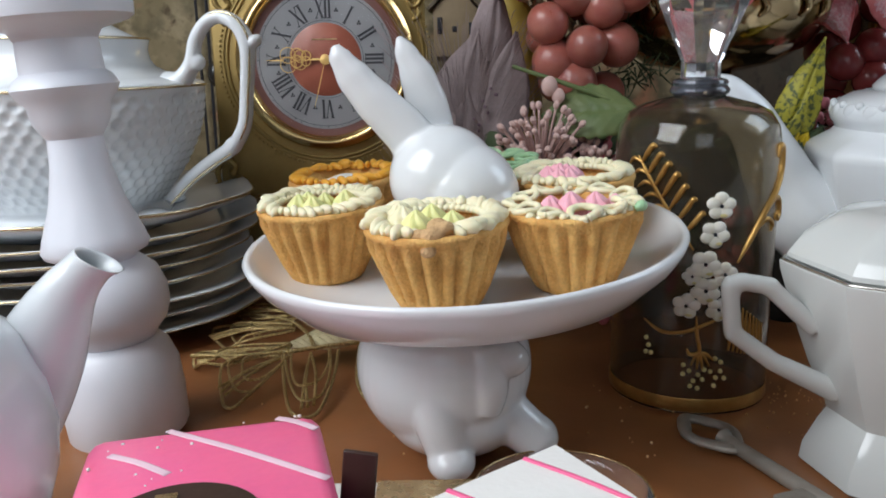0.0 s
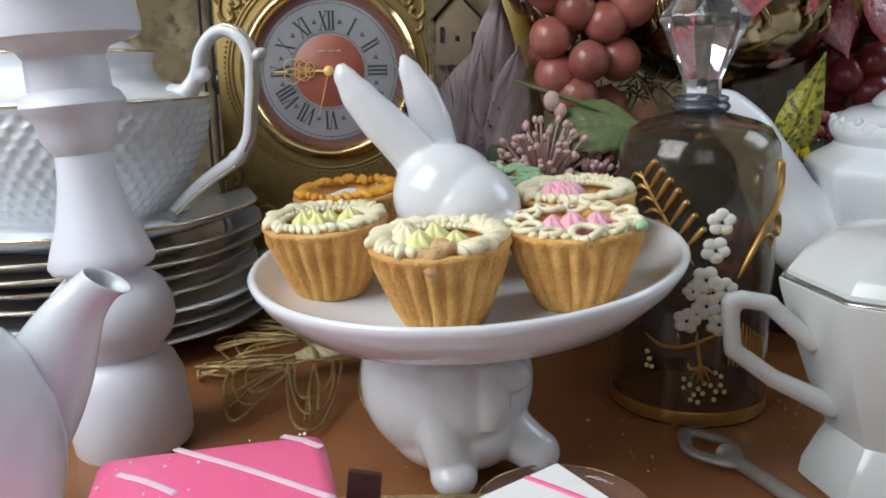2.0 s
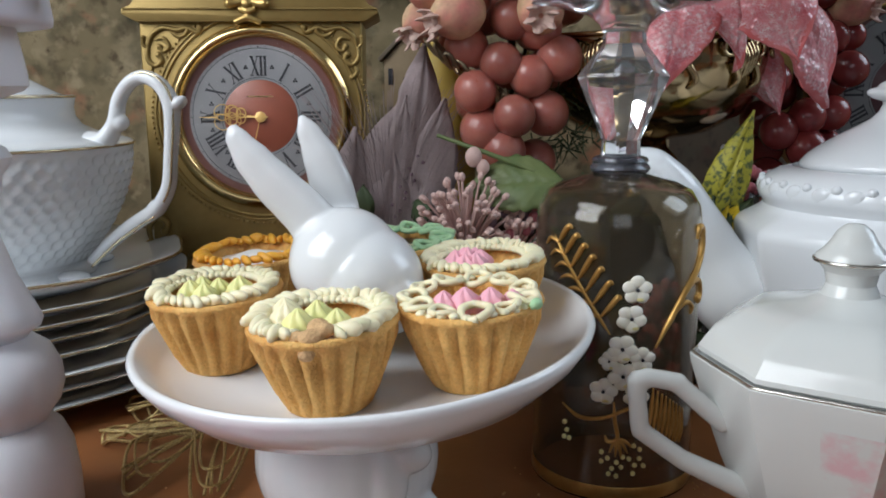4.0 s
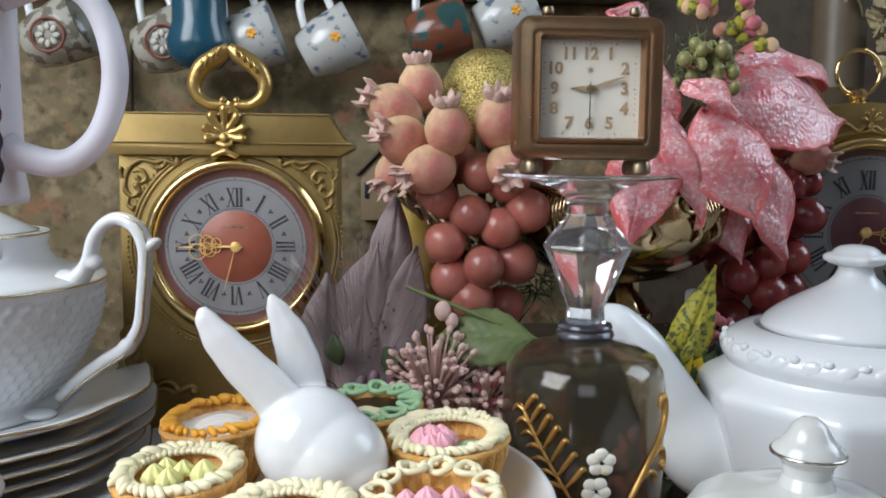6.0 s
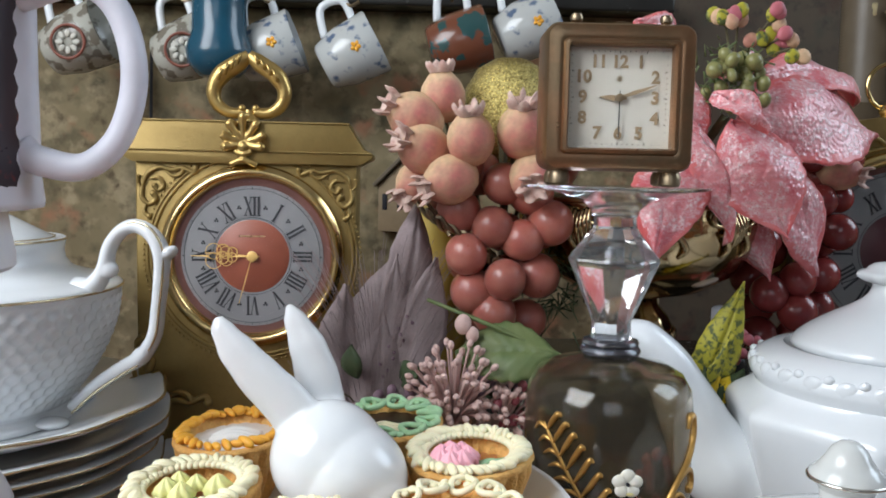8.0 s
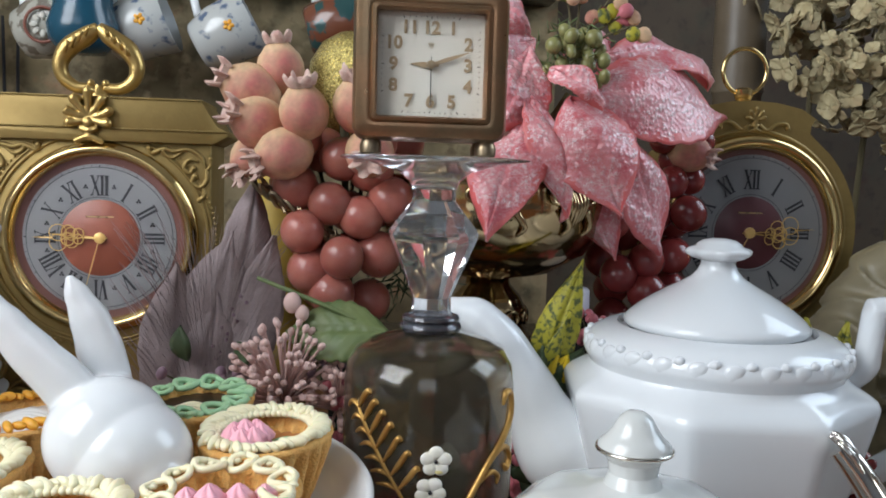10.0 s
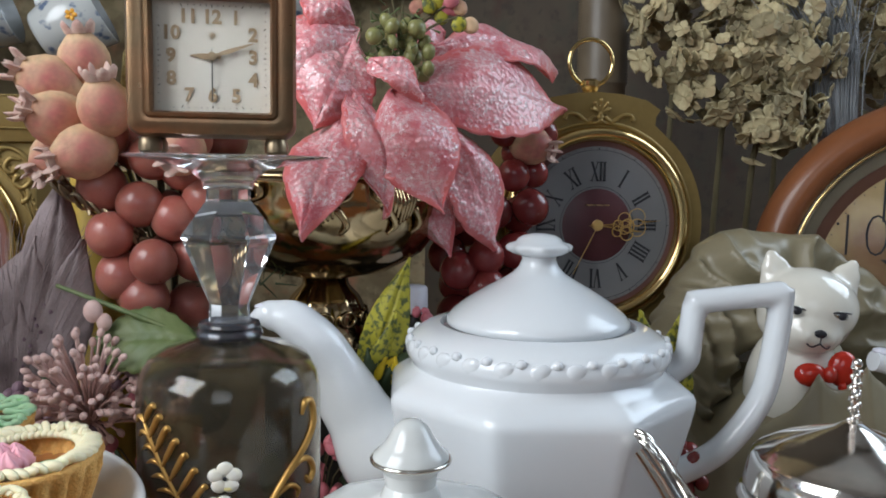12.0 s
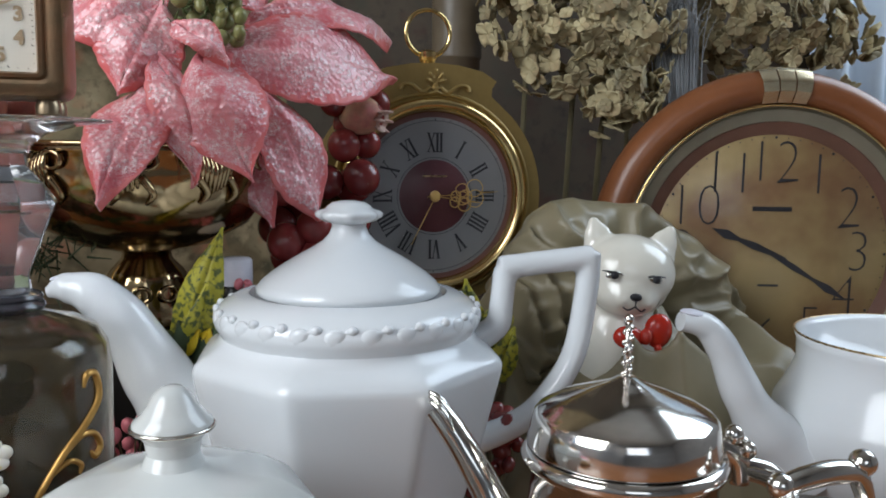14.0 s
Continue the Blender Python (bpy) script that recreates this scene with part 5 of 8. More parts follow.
lid = part("lid", Shape().lathe([(0.0555, 0.0968), (0.0580, 0.0985), (0.0578, 0.1005), (0.0555, 0.1040), (0.0515, 0.1100), (0.0440, 0.1150), (0.0385, 0.1185), (0.030, 0.1205), (0.018, 0.1225), (0.0115, 0.1255), (0.0095, 0.1300), (0.0104, 0.1350), (0.0132, 0.1385), (0.0145, 0.1398), (0, 0.1400)], 96, eight(lambda z: 1.0 if z < 0.117 else max(0, 1 - (z - 0.117) / 0.008), 0.12)), SHADED_WHITE, bowl, sharp=24)
part("knob", Shape().lathe([(0.0146, 0.1396), (0.0142, 0.1420), (0.0112, 0.1446), (0.0088, 0.1480), (0.0066, 0.1520), (0.0036, 0.1545), (0, 0.1550)], 40), SHADED_WHITE, lid, sharp=180)
part("knob_line", Shape().ring(0.0146, 0.0009, 48, 8, Matrix.Translation((0, 0, 0.1398))), PLATINUM, lid, sharp=180)
hh = Shape().tube([(-0.0440, 0, 0.072), (-0.0650, 0, 0.0905)], [0.0046, 0.0042], 14, 2, smooth=False)
hh.tube([(-0.0640, 0, 0.0915), (-0.0790, 0, 0.0945), (-0.0845, 0, 0.0930)], [0.0042, 0.0041, 0.0041], 14, 3, smooth=False)
hh.tube([(-0.0838, 0, 0.0945), (-0.0810, 0, 0.0700)], [0.0041, 0.0041], 14, 2, smooth=False)
hh.tube([(-0.0815, 0, 0.0715), (-0.0620, 0, 0.0570), (-0.0320, 0, 0.0420)], [0.0041, 0.0044, 0.0056], 14, 3, smooth=False)
part("handle", fuse(hh, 0.0014, 4), SHADED_WHITE, bowl, sharp=180, m=pose(-0.0045, 0, -0.003, 0, 0, 8))
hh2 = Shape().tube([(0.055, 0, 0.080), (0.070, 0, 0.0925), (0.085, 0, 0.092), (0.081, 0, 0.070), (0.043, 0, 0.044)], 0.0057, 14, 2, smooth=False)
part("handle", fuse(hh2, 0.0014, 4), SHADED_WHITE, bowl, sharp=180)
def rose_patch(u, v):
    """A strip of the bowl's front facets, a hair proud of the glaze."""
    a, zz = radians(-118 + 46 * u), 0.052 + 0.034 * v
    q = faces8(a, 0.0467 + (zz - 0.052) * 0.350, zz) + 0.0004
    return (q * math.cos(a), q * math.sin(a), zz)
part("rose_print", Shape().sheet(rose_patch, 48, 16), ROSE_PRINT, bowl, "faint pink rose print", sharp=24)


# ---- silver teapot ----
silver = thing("silver_teapot", (0.3965, 0.3420, 0), "polished silver teapot with beaded finial and hinged lid", "teapot", rz=-12)
part("body", Shape().lathe([(0, 0), (0.040, 0), (0.042, 0.003), (0.038, 0.010), (0.044, 0.025), (0.0485, 0.05), (0.0480, 0.08), (0.0455, 0.100), (0.0450, 0.1085), (0.0490, 0.1110), (0.0505, 0.1140), (0.0490, 0.1170), (0.0465, 0.1180), (0, 0.1180)], 72), SILVER, silver, sharp=180)
silver.matrix_basis = silver.matrix_basis @ Matrix.Diagonal((0.88, 0.88, 0.975, 1))
lid = part("lid", Shape().lathe([(0.0470, 0.1185), (0.0478, 0.1200), (0.0455, 0.1290), (0.0445, 0.1325), (0.0425, 0.1345), (0.0330, 0.1395), (0.0200, 0.1440), (0.0090, 0.1475), (0.0045, 0.1500), (0, 0.1505)], 72), SILVER, silver, sharp=180)
fin = Shape()
for k in range(26):
    a = k * 1.35
    z = 0.149 + 0.0010 * k
    fin.ball((0.0017 * math.cos(a), 0.0017 * math.sin(a), z), 0.0016 - 0.0004 * abs(k - 10) / 16, n=8, k=6)
fin.tube([(0, 0, 0.146), (0, 0, 0.173)], 0.0018, 8, 2, smooth=False).ball((0, 0, 0.1755), 0.0024, n=10, k=7)
part("finial", fin, SILVER, lid, sharp=180)
part("spout", Shape().tube([(-0.040, 0.012, 0.055), (-0.054, 0.018, 0.072), (-0.066, 0.024, 0.094), (-0.080, 0.030, 0.115), (-0.0905, 0.034, 0.1275)], [0.013, 0.0105, 0.0082, 0.0070, 0.0062], 16, 8), SILVER, silver, sharp=60)
lip = Shape()
for k in range(5):
    a = radians(-70 + 35 * k)
    lip.tube([(-0.0780, 0.029 + 0.0050 * math.sin(a), 0.1110 + 0.005 * math.cos(a)), (-0.0870, 0.033 + 0.0062 * math.sin(a), 0.1245 + 0.006 * math.cos(a)), (-0.0935, 0.036 + 0.0055 * math.sin(a), 0.1295 + 0.005 * math.cos(a))], [0.0012, 0.0020, 0.0009], 8, 4)
part("spout_leafwork", lip, SILVER, silver, sharp=180)
hng = Shape().tube([(0.046, 0, 0.118), (0.058, 0, 0.112), (0.060, 0, 0.100)], [0.0050, 0.0062, 0.0050], 12, 4).ball((0.056, 0, 0.122), 0.0052, n=12, k=8).ball((0.062, 0.004, 0.1165), 0.0045, n=12, k=8).ball((0.062, -0.004, 0.1165), 0.0042, n=12, k=8)
part("hinge", hng, SILVER, silver, sharp=180)
part("handle", Shape().tube([(0.058, 0, 0.108), (0.080, 0, 0.100), (0.088, 0, 0.070), (0.075, 0, 0.040), (0.045, 0, 0.030)], [0.0055, 0.006, 0.006, 0.006, 0.005], 14, 6), SILVER, silver, sharp=180)

creamer = thing("silver_creamer", (0.4650, 0.2980, 0), "small polished silver creamer with ball-ended strap handle", "creamer")
part("body", Shape().lathe([(0, 0), (0.022, 0), (0.023, 0.003), (0.020, 0.008), (0.026, 0.03), (0.029, 0.055), (0.026, 0.080), (0.0245, 0.088), (0.0270, 0.092), (0.0255, 0.093), (0.023, 0.088), (0, 0.085)], 56), SILVER, creamer, sharp=180)
ch = Shape().tube([(-0.024, 0, 0.088), (-0.022, 0, 0.106), (-0.016, 0, 0.111), (0.004, 0, 0.113), (0.016, 0, 0.109), (0.024, 0, 0.088)], [0.003, 0.004, 0.0048, 0.0052, 0.0045, 0.003], 14, 6)
ch.ball((-0.023, 0, 0.110), 0.0055, n=14, k=9).ball((0.0175, 0, 0.1155), 0.0058, n=14, k=9)
part("strap_handle", ch, SILVER, creamer, sharp=180)


# ---- tall white coffee pot at the side ----
side = thing("coffee_pot", (0.6670, 0.4400, 0), "white porcelain pot with a gold-lined open rim", "teapot", rz=-8)
part("body", Shape().lathe([(0, 0), (0.045, 0), (0.050, 0.003), (0.066, 0.020), (0.084, 0.048), (0.0900, 0.070), (0.0870, 0.088), (0.0790, 0.104), (0.0740, 0.118), (0.0745, 0.1320), (0.0765, 0.1385), (0.0750, 0.1395), (0.0720, 0.1340), (0.068, 0.115), (0, 0.104)], 80), PORCELAIN, side, sharp=180)
side.matrix_basis = side.matrix_basis @ Matrix.Diagonal((1, 1, 0.91, 1))
part("gold_rim", Shape().ring(0.0760, 0.0008, 90, 8, Matrix.Translation((0, 0, 0.1390))), GOLD_PAINT, side, sharp=180)
part("spout", Shape().tube([(-0.070, 0, 0.042), (-0.096, 0, 0.066), (-0.116, 0, 0.094), (-0.132, 0, 0.128), (-0.1450, 0, 0.1445), (-0.1610, 0, 0.1480)], [0.026, 0.0190, 0.0132, 0.0102, 0.0088, 0.0066], 22, 8), PORCELAIN, side, sharp=60, m=Matrix.Translation((-0.005, 0, 0.0065)))
part("spout_mouth", Shape().ball((-0.1530, 0, 0.1530), (0.0085, 0.0062, 0.0030), n=16, k=8, turn=pose(0, 0, 0, 0, 12, 0)), LILAC, side, m=Matrix.Translation((-0.005, 0, 0.0065)))
part("handle", Shape().tube([(0.070, 0, 0.135), (0.100, 0, 0.160), (0.125, 0, 0.140), (0.120, 0, 0.090), (0.082, 0, 0.060)], 0.007, 14, 6), PORCELAIN, side, sharp=180)


# ---- cat figurine, one glazed piece ----
cat = Shape()
cat.ball((0, 0, 0.1650), (0.0290, 0.0260, 0.0235)).ball((-0.002, -0.010, 0.1530), (0.0205, 0.0185, 0.0145)).ball((0, 0.002, 0.1560), (0.0270, 0.0220, 0.0190)).ball((0, 0.006, 0.115), (0.027, 0.025, 0.040)).ball((0, 0.008, 0.060), (0.040, 0.034, 0.043))
for sx in (-1, 1):
    cat.tube([(sx * 0.0165, 0.002, 0.1740), (sx * 0.0215, 0.003, 0.1860), (sx * 0.0245, 0.004, 0.1930), (sx * 0.0258, 0.004, 0.1965)], [0.0135, 0.0088, 0.0045, 0.0016], 16, 4, 0.5, up=(0, 1, 0))
cat.ball((-0.0070, -0.0235, 0.1515), (0.0070, 0.0055, 0.0058)).ball((0.0030, -0.0240, 0.1515), (0.0070, 0.0055, 0.0058))
cat = fuse(cat, 0.0016, 8)
for sx in (-1, 1):
    cx0 = -0.003 + sx * 0.0125
    y0 = -0.0258 if sx < 0 else -0.0262
    cat.ball((cx0, y0 + 0.0012, 0.1650), (0.0046, 0.0014, 0.0023), n=14, k=8, slot=2, turn=pose(0, 0, 0, 0, sx * 12, 0)).ball((cx0 + 0.0005, y0 + 0.0002, 0.1648), (0.0025, 0.0014, 0.0022), n=12, k=8, slot=3)
    cat.tube([(cx0 - 0.0066, y0 + 0.0022, 0.1655 + 0.0012 * (sx < 0)), (cx0, y0 - 0.0004, 0.1668), (cx0 + 0.0062, y0 + 0.0022, 0.1655 + 0.0012 * (sx > 0))], [0.0004, 0.0007, 0.0004], 6, 4, slot=3)
    cat.tube([(-0.002, -0.0312, 0.1485), (-0.002 + sx * 0.004, -0.0305, 0.1462), (-0.002 + sx * 0.0065, -0.0292, 0.1475)], 0.0005, 6, 4, slot=3)
cat.ball((-0.002, -0.0300, 0.1540), (0.0036, 0.0020, 0.0024), n=12, k=6, slot=3).tube([(-0.002, -0.0315, 0.1525), (-0.002, -0.0314, 0.1488)], 0.0004, 6, 2, smooth=False, slot=3)
cat.ball((-0.001, -0.0240, 0.1290), (0.0095, 0.0055, 0.0070), n=18, k=10, slot=1).ball((0.0165, -0.0225, 0.1345), (0.0085, 0.0060, 0.0105), n=18, k=10, slot=1).ball((0.0085, -0.0262, 0.1310), (0.0040, 0.0045, 0.0050), n=14, k=8, slot=1)
cat.tube([(0.016, -0.024, 0.127), (0.021, -0.024, 0.117), (0.024, -0.024, 0.108)], [0.0045, 0.0050, 0.0035], 10, 4, 0.5, slot=1)
ob = part("cat_figurine", cat, [IVORY, RED, PLATINUM, DIAL_BLACK], sharp=180)
ob.matrix_basis = pose(0.4830, 0.5300, -0.0185, 0, 6, -14) @ Matrix.Scale(1.10, 4)
tagged(ob, "glazed white cat figurine with a red bow, wrapped in satin cloth", "figurine")


# ---- satin cloth round the cat ----
def cloth_height(x, y):
    v = noise.noise(Vector((x * 9, y * 7, 0.3)))
    w = noise.noise(Vector((x * 14 + 3, y * 11, 1.7)))
    folds = 0.017 * (1 - 2 * abs(math.sin(15 * x + 9 * y + 3.2 * v)) ** 0.8) + 0.011 * (1 - 2 * abs(math.sin(29 * x - 21 * y + 4 * w))) + 0.004 * noise.noise(Vector((x * 45, y * 45, 2.0)))
    edge = max(0.0, min(1.0, (x - 0.375) / 0.05)) * max(0.0, min(1.0, (0.70 - x) / 0.06))
    front = max(0.0, min(1.0, (y - 0.455) / 0.035))
    base = 0.082 + 0.030 * max(0.0, min(1.0, (y - 0.48) / 0.08))
    base += 0.047 * math.exp(-((x - 0.490) / 0.060) ** 2 - ((y - 0.486) / 0.020) ** 2)
    return 0.002 + max(0.0, (base + folds) * edge * front * (1 if y < 0.61 else max(0.0, 1 - (y - 0.61) / 0.02)))
cl = Shape().sheet(lambda u, v: (0.37 + 0.335 * u, 0.452 + 0.178 * v, cloth_height(0.37 + 0.335 * u, 0.452 + 0.178 * v)), 170, 100, thick=0.0012)
cloth = thing("cloth", (0, 0, 0), "crumpled grey-green satin cloth heaped round the cat", "cloth")
part("drape", cl, CLOTH, cloth, sharp=180)
roll = Shape().tube([(0.425, 0.575, 0.060), (0.452, 0.580, 0.130), (0.478, 0.586, 0.176), (0.512, 0.592, 0.180), (0.548, 0.598, 0.170), (0.592, 0.602, 0.138), (0.618, 0.602, 0.085), (0.624, 0.602, 0.030)], [0.030, 0.032, 0.029, 0.026, 0.030, 0.036, 0.036, 0.030], 24, 8)
roll.ball((0.470, 0.572, 0.150), (0.030, 0.022, 0.034)).ball((0.600, 0.590, 0.060), (0.050, 0.020, 0.060))
roll = fuse(roll, 0.0024, 6)
moved = []
for v in roll.v:
    p = Vector(v)
    k = noise.noise(p * 17)
    crease = 1 - abs(math.sin(60 * p.x + 95 * p.z + 4.5 * k)) * 2
    fine = 1 - abs(noise.noise(Vector((p.x * 34, p.y * 20, p.z * 48)))) * 3
    moved.append(p + Vector((0.15, -1.0, 0.35)) * (0.0055 * crease + 0.0045 * fine))
roll.v = [tuple(p) for p in moved]
part("rolled_edge", roll, CLOTH, cloth, sharp=180)


# ---- stack of plates with the honeycomb pot ----
SX, SY = -0.2790, 0.6150
def plate(z, r, h, group="stacked plates", off=(0, 0)):
    p = thing("plate", (SX + off[0], SY + off[1], z), "white porcelain plate with a gold-edged rim, stacked", "plate", group)
    part("dish", Shape().lathe([(0, 0), (r * 0.55, 0), (r * 0.58, 0.002), (r * 0.80, h * 0.45), (r * 0.97, h * 0.92), (r, h), (r * 0.985, h + 0.0012), (r * 0.78, h * 0.45 + 0.003), (r * 0.60, 0.0045), (0, 0.004)], 96,
                              lambda a, q, zz: q * (1 + 0.008 * math.cos(12 * a) * (q > r * 0.9))), PORCELAIN, p, sharp=180)
    part("gold_rim", Shape().ring(r, 0.0008, 96, 8, Matrix.Translation((0, 0, h + 0.0002)), fn=lambda a: r * (0.998 + 0.008 * math.cos(12 * a))), PLATINUM if z < 0.03 else PALE_GOLD, p, sharp=180)
z = 0.0
for r, h, ox, oy in ((0.146, 0.018, 0.002, 0.0), (0.146, 0.018, 0.0, 0.002), (0.145, 0.018, 0.003, -0.001), (0.128, 0.017, 0.006, -0.003), (0.126, 0.017, 0.004, -0.002), (0.139, 0.018, -0.002, 0.0), (0.138, 0.018, 0.0, 0.0)):
    plate(z, r, h, off=(ox, oy))
    z += 0.0100
saucer = thing("saucer", (SX, SY, z), "white gold-rimmed saucer on top of the plates", "saucer")
part("dish", Shape().lathe([(0, 0), (0.07, 0), (0.075, 0.003), (0.105, 0.010), (0.132, 0.020), (0.1345, 0.0225), (0.1325, 0.0240), (0.104, 0.0145), (0.075, 0.0080), (0, 0.0075)], 96, lambda a, q, zz: q * (1 + 0.012 * math.cos(10 * a) * (q > 0.12))), PORCELAIN, saucer, sharp=180)
part("gold_rim", Shape().ring(0.1345, 0.0011, 96, 8, Matrix.Translation((0, 0, 0.0230)), fn=lambda a: 0.1343 * (1 + 0.012 * math.cos(10 * a))), PALE_GOLD, saucer, sharp=180)

hpot = thing("honeycomb_pot", (SX, SY, z + 0.0078), "white lidded pot with honeycomb relief and gilded handle", "pot")
def comb(a, r, zz):
    """Shallow hexagonal dimples in rows round the pot."""
    if not 0.012 < zz < 0.0905:
        return r
    row = (zz - 0.012) / 0.0070
    k = int(row)
    n = 54
    best = 9
    for kk in (k - 1, k, k + 1):
        u = a * n / (2 * math.pi) - 0.5 * (kk % 2)
        du = (u - round(u)) * (2 * math.pi * r / n)
        dz = (row - kk - 0.5) * 0.0070
        best = min(best, du * du + dz * dz)
    d = math.sqrt(best)
    fade = min(1.0, (zz - 0.012) / 0.006) * min(1.0, (0.0905 - zz) / 0.003)
    return r - 0.0028 * fade * max(0.0, 1 - (d / 0.0052) ** 2)
prof = [(0, 0.0), (0.071, 0.0), (0.073, 0.002), (0.067, 0.0055), (0.0655, 0.0085)]
for k in range(72):
    u = k / 71
    prof.append((0.067 + 0.0365 * math.sin(u * math.pi / 2) ** 0.82, 0.0105 + 0.0810 * u))
prof += [(0.1038, 0.0930), (0.1042, 0.0950), (0.1018, 0.0970), (0.0900, 0.1005), (0.0775, 0.1040), (0.0695, 0.1080), (0.0656, 0.1135), (0.0645, 0.1200), (0.0657, 0.1255), (0.0664, 0.1278), (0.0650, 0.1288), (0.061, 0.1265), (0.045, 0.128), (0, 0.130)]
part("body", Shape().lathe(prof, 324, comb), PORCELAIN, hpot, sharp=180)
part("gold_band", Shape().ring(0.1042, 0.0009, 96, 8, Matrix.Translation((0, 0, 0.0944))), PALE_GOLD, hpot, sharp=180)
part("gold_band", Shape().ring(0.0664, 0.0008, 96, 8, Matrix.Translation((0, 0, 0.1278))), PALE_GOLD, hpot, sharp=180)
lid = part("lid", Shape().lathe([(0.0585, 0.1270), (0.0580, 0.1288), (0.046, 0.1350), (0.031, 0.1435), (0.016, 0.1500), (0, 0.1515)], 90, lambda a, r, zz: r * (1 + 0.006 * math.cos(40 * a) * (r < 0.055))), PORCELAIN, hpot, sharp=180)
part("gold_line", Shape().ring(0.0585, 0.0006, 90, 6, Matrix.Translation((0, 0, 0.1288))), PALE_GOLD, lid, sharp=180)
path_h = [(0.088, 0, 0.0960), (0.100, 0, 0.0990), (0.1084, 0, 0.1110), (0.1125, 0, 0.1258), (0.1214, 0, 0.1370), (0.1324, 0, 0.1405), (0.1440, 0, 0.1347), (0.1503, 0, 0.1220), (0.1498, 0, 0.1060), (0.1475, 0, 0.0866), (0.1451, 0, 0.0689), (0.1393, 0, 0.0571), (0.1325, 0, 0.0500), (0.1196, 0, 0.0424), (0.1010, 0, 0.0297), (0.0820, 0, 0.0130)]
hp = Shape().tube(path_h, [0.0110, 0.0085, 0.0066, 0.0060, 0.0058, 0.0060, 0.0064, 0.0070, 0.0062, 0.0058, 0.0060, 0.0064, 0.0068, 0.0064, 0.0060, 0.0052], 20, 7, 0.80)
hp.ball((0.1560, 0, 0.1235), (0.0062, 0.0060, 0.0042), turn=pose(0, 0, 0, 0, -35, 0)).ball((0.1115, 0, 0.1105), (0.0066, 0.0064, 0.0062)).ball((0.1345, 0, 0.0520), (0.0082, 0.0062, 0.0062), turn=pose(0, 0, 0, 0, -40, 0))
part("handle", fuse(hp, 0.0009, 4), PORCELAIN, hpot, sharp=180, m=pose(0, 0, 0, 0, 0, -12))
part("gold_line", Shape().tube([(x + 0.0030, -0.0046, zz + (0.0030 if zz > 0.12 else 0.0)) for x, y, zz in path_h[3:12]], 0.0009, 8, 7), PALE_GOLD, hpot, sharp=180, m=pose(0, 0, 0, 0, 0, -12))
part("gold_line", Shape().tube([(x + 0.0022, -0.0046, zz - 0.0030) for x, y, zz in path_h[12:]], 0.0009, 8, 7), PALE_GOLD, hpot, sharp=180, m=pose(0, 0, 0, 0, 0, -12))
for a in (-75, -20, 35):
    part("foot_scroll", Shape().ball((0.074 * math.cos(radians(a)), 0.074 * math.sin(radians(a)), 0.004), (0.012, 0.010, 0.004), turn=pose(0, 0, 0, 0, 0, a)), PORCELAIN, hpot, sharp=180)


# ---- turned candlestick with the printed mug on it ----
candle = thing("candlestick", (-0.1660, 0.4030, 0), "white-painted turned wooden candlestick carrying a mug", "candlestick", ry=-4.3)
for name, prof in (
        ("base", [(0, 0), (0.0285, 0), (0.0300, 0.003), (0.0308, 0.020), (0.0300, 0.036), (0.0265, 0.046), (0.0225, 0.0505), (0, 0.0506)]),
        ("lower_knop", [(0.0205, 0.0500), (0.0225, 0.0535), (0.0275, 0.0590), (0.0305, 0.0670), (0.0305, 0.0760), (0.0270, 0.0860), (0.0200, 0.0925), (0, 0.0930)]),
        ("shaft", [(0.0180, 0.0920), (0.0190, 0.0945), (0.0245, 0.0970), (0.0258, 0.1000), (0.0240, 0.1060), (0.0180, 0.1220), (0.0140, 0.1400), (0.0128, 0.1540), (0, 0.1545)]),
        ("upper_knop", [(0.0126, 0.1535), (0.0150, 0.1570), (0.0178, 0.1620), (0.0190, 0.1700), (0.0225, 0.1735), (0.0248, 0.1780), (0.0225, 0.1825), (0.0192, 0.1850), (0.0190, 0.1930), (0.0185, 0.2000), (0, 0.2005)]),
        ("drip_pan", [(0.0184, 0.1995), (0.0210, 0.2040), (0.0340, 0.2075), (0.0368, 0.2095), (0.0372, 0.2150), (0.0360, 0.2280), (0.0355, 0.2355), (0, 0.2358)])):
    part(name, Shape().lathe(prof, 72), MATTE_WHITE, candle, sharp=50)
mug = thing("mug", (-0.1790, 0.4010, 0.2375), "white tall mug with dark printed panel and D-shaped handle", "mug")
part("body", Shape().lathe([(0, 0), (0.042, 0), (0.0475, 0.001), (0.0480, 0.004), (0.0468, 0.014), (0.0462, 0.060), (0.0462, 0.120), (0.0470, 0.124), (0.0455, 0.125), (0.0435, 0.120), (0.043, 0.010), (0, 0.008)], 72), LILAC, mug, sharp=180)
part("print", Shape().sheet(lambda u, v: ((0.0466 + 0.0006) * math.sin(radians(-70 + 147 * u + 1.6 * math.sin(60 * v))), -(0.0466 + 0.0006) * math.cos(radians(-70 + 147 * u + 1.6 * math.sin(60 * v))), 0.0025 + 0.112 * v), 24, 40), MUG_PRINT, mug, "dark floral printed panel", sharp=180)
part("handle", Shape().tube([(0.044, 0, 0.026), (0.052, 0, 0.022), (0.072, 0, 0.020), (0.088, 0, 0.034), (0.0945, 0, 0.060), (0.088, 0, 0.086), (0.072, 0, 0.098), (0.044, 0, 0.092)], [0.0070, 0.0058, 0.0052, 0.0050, 0.0050, 0.0050, 0.0052, 0.0062], 16, 7, 1.15), LILAC, mug, sharp=180, m=pose(0, 0, 0, 0, 0, -4))


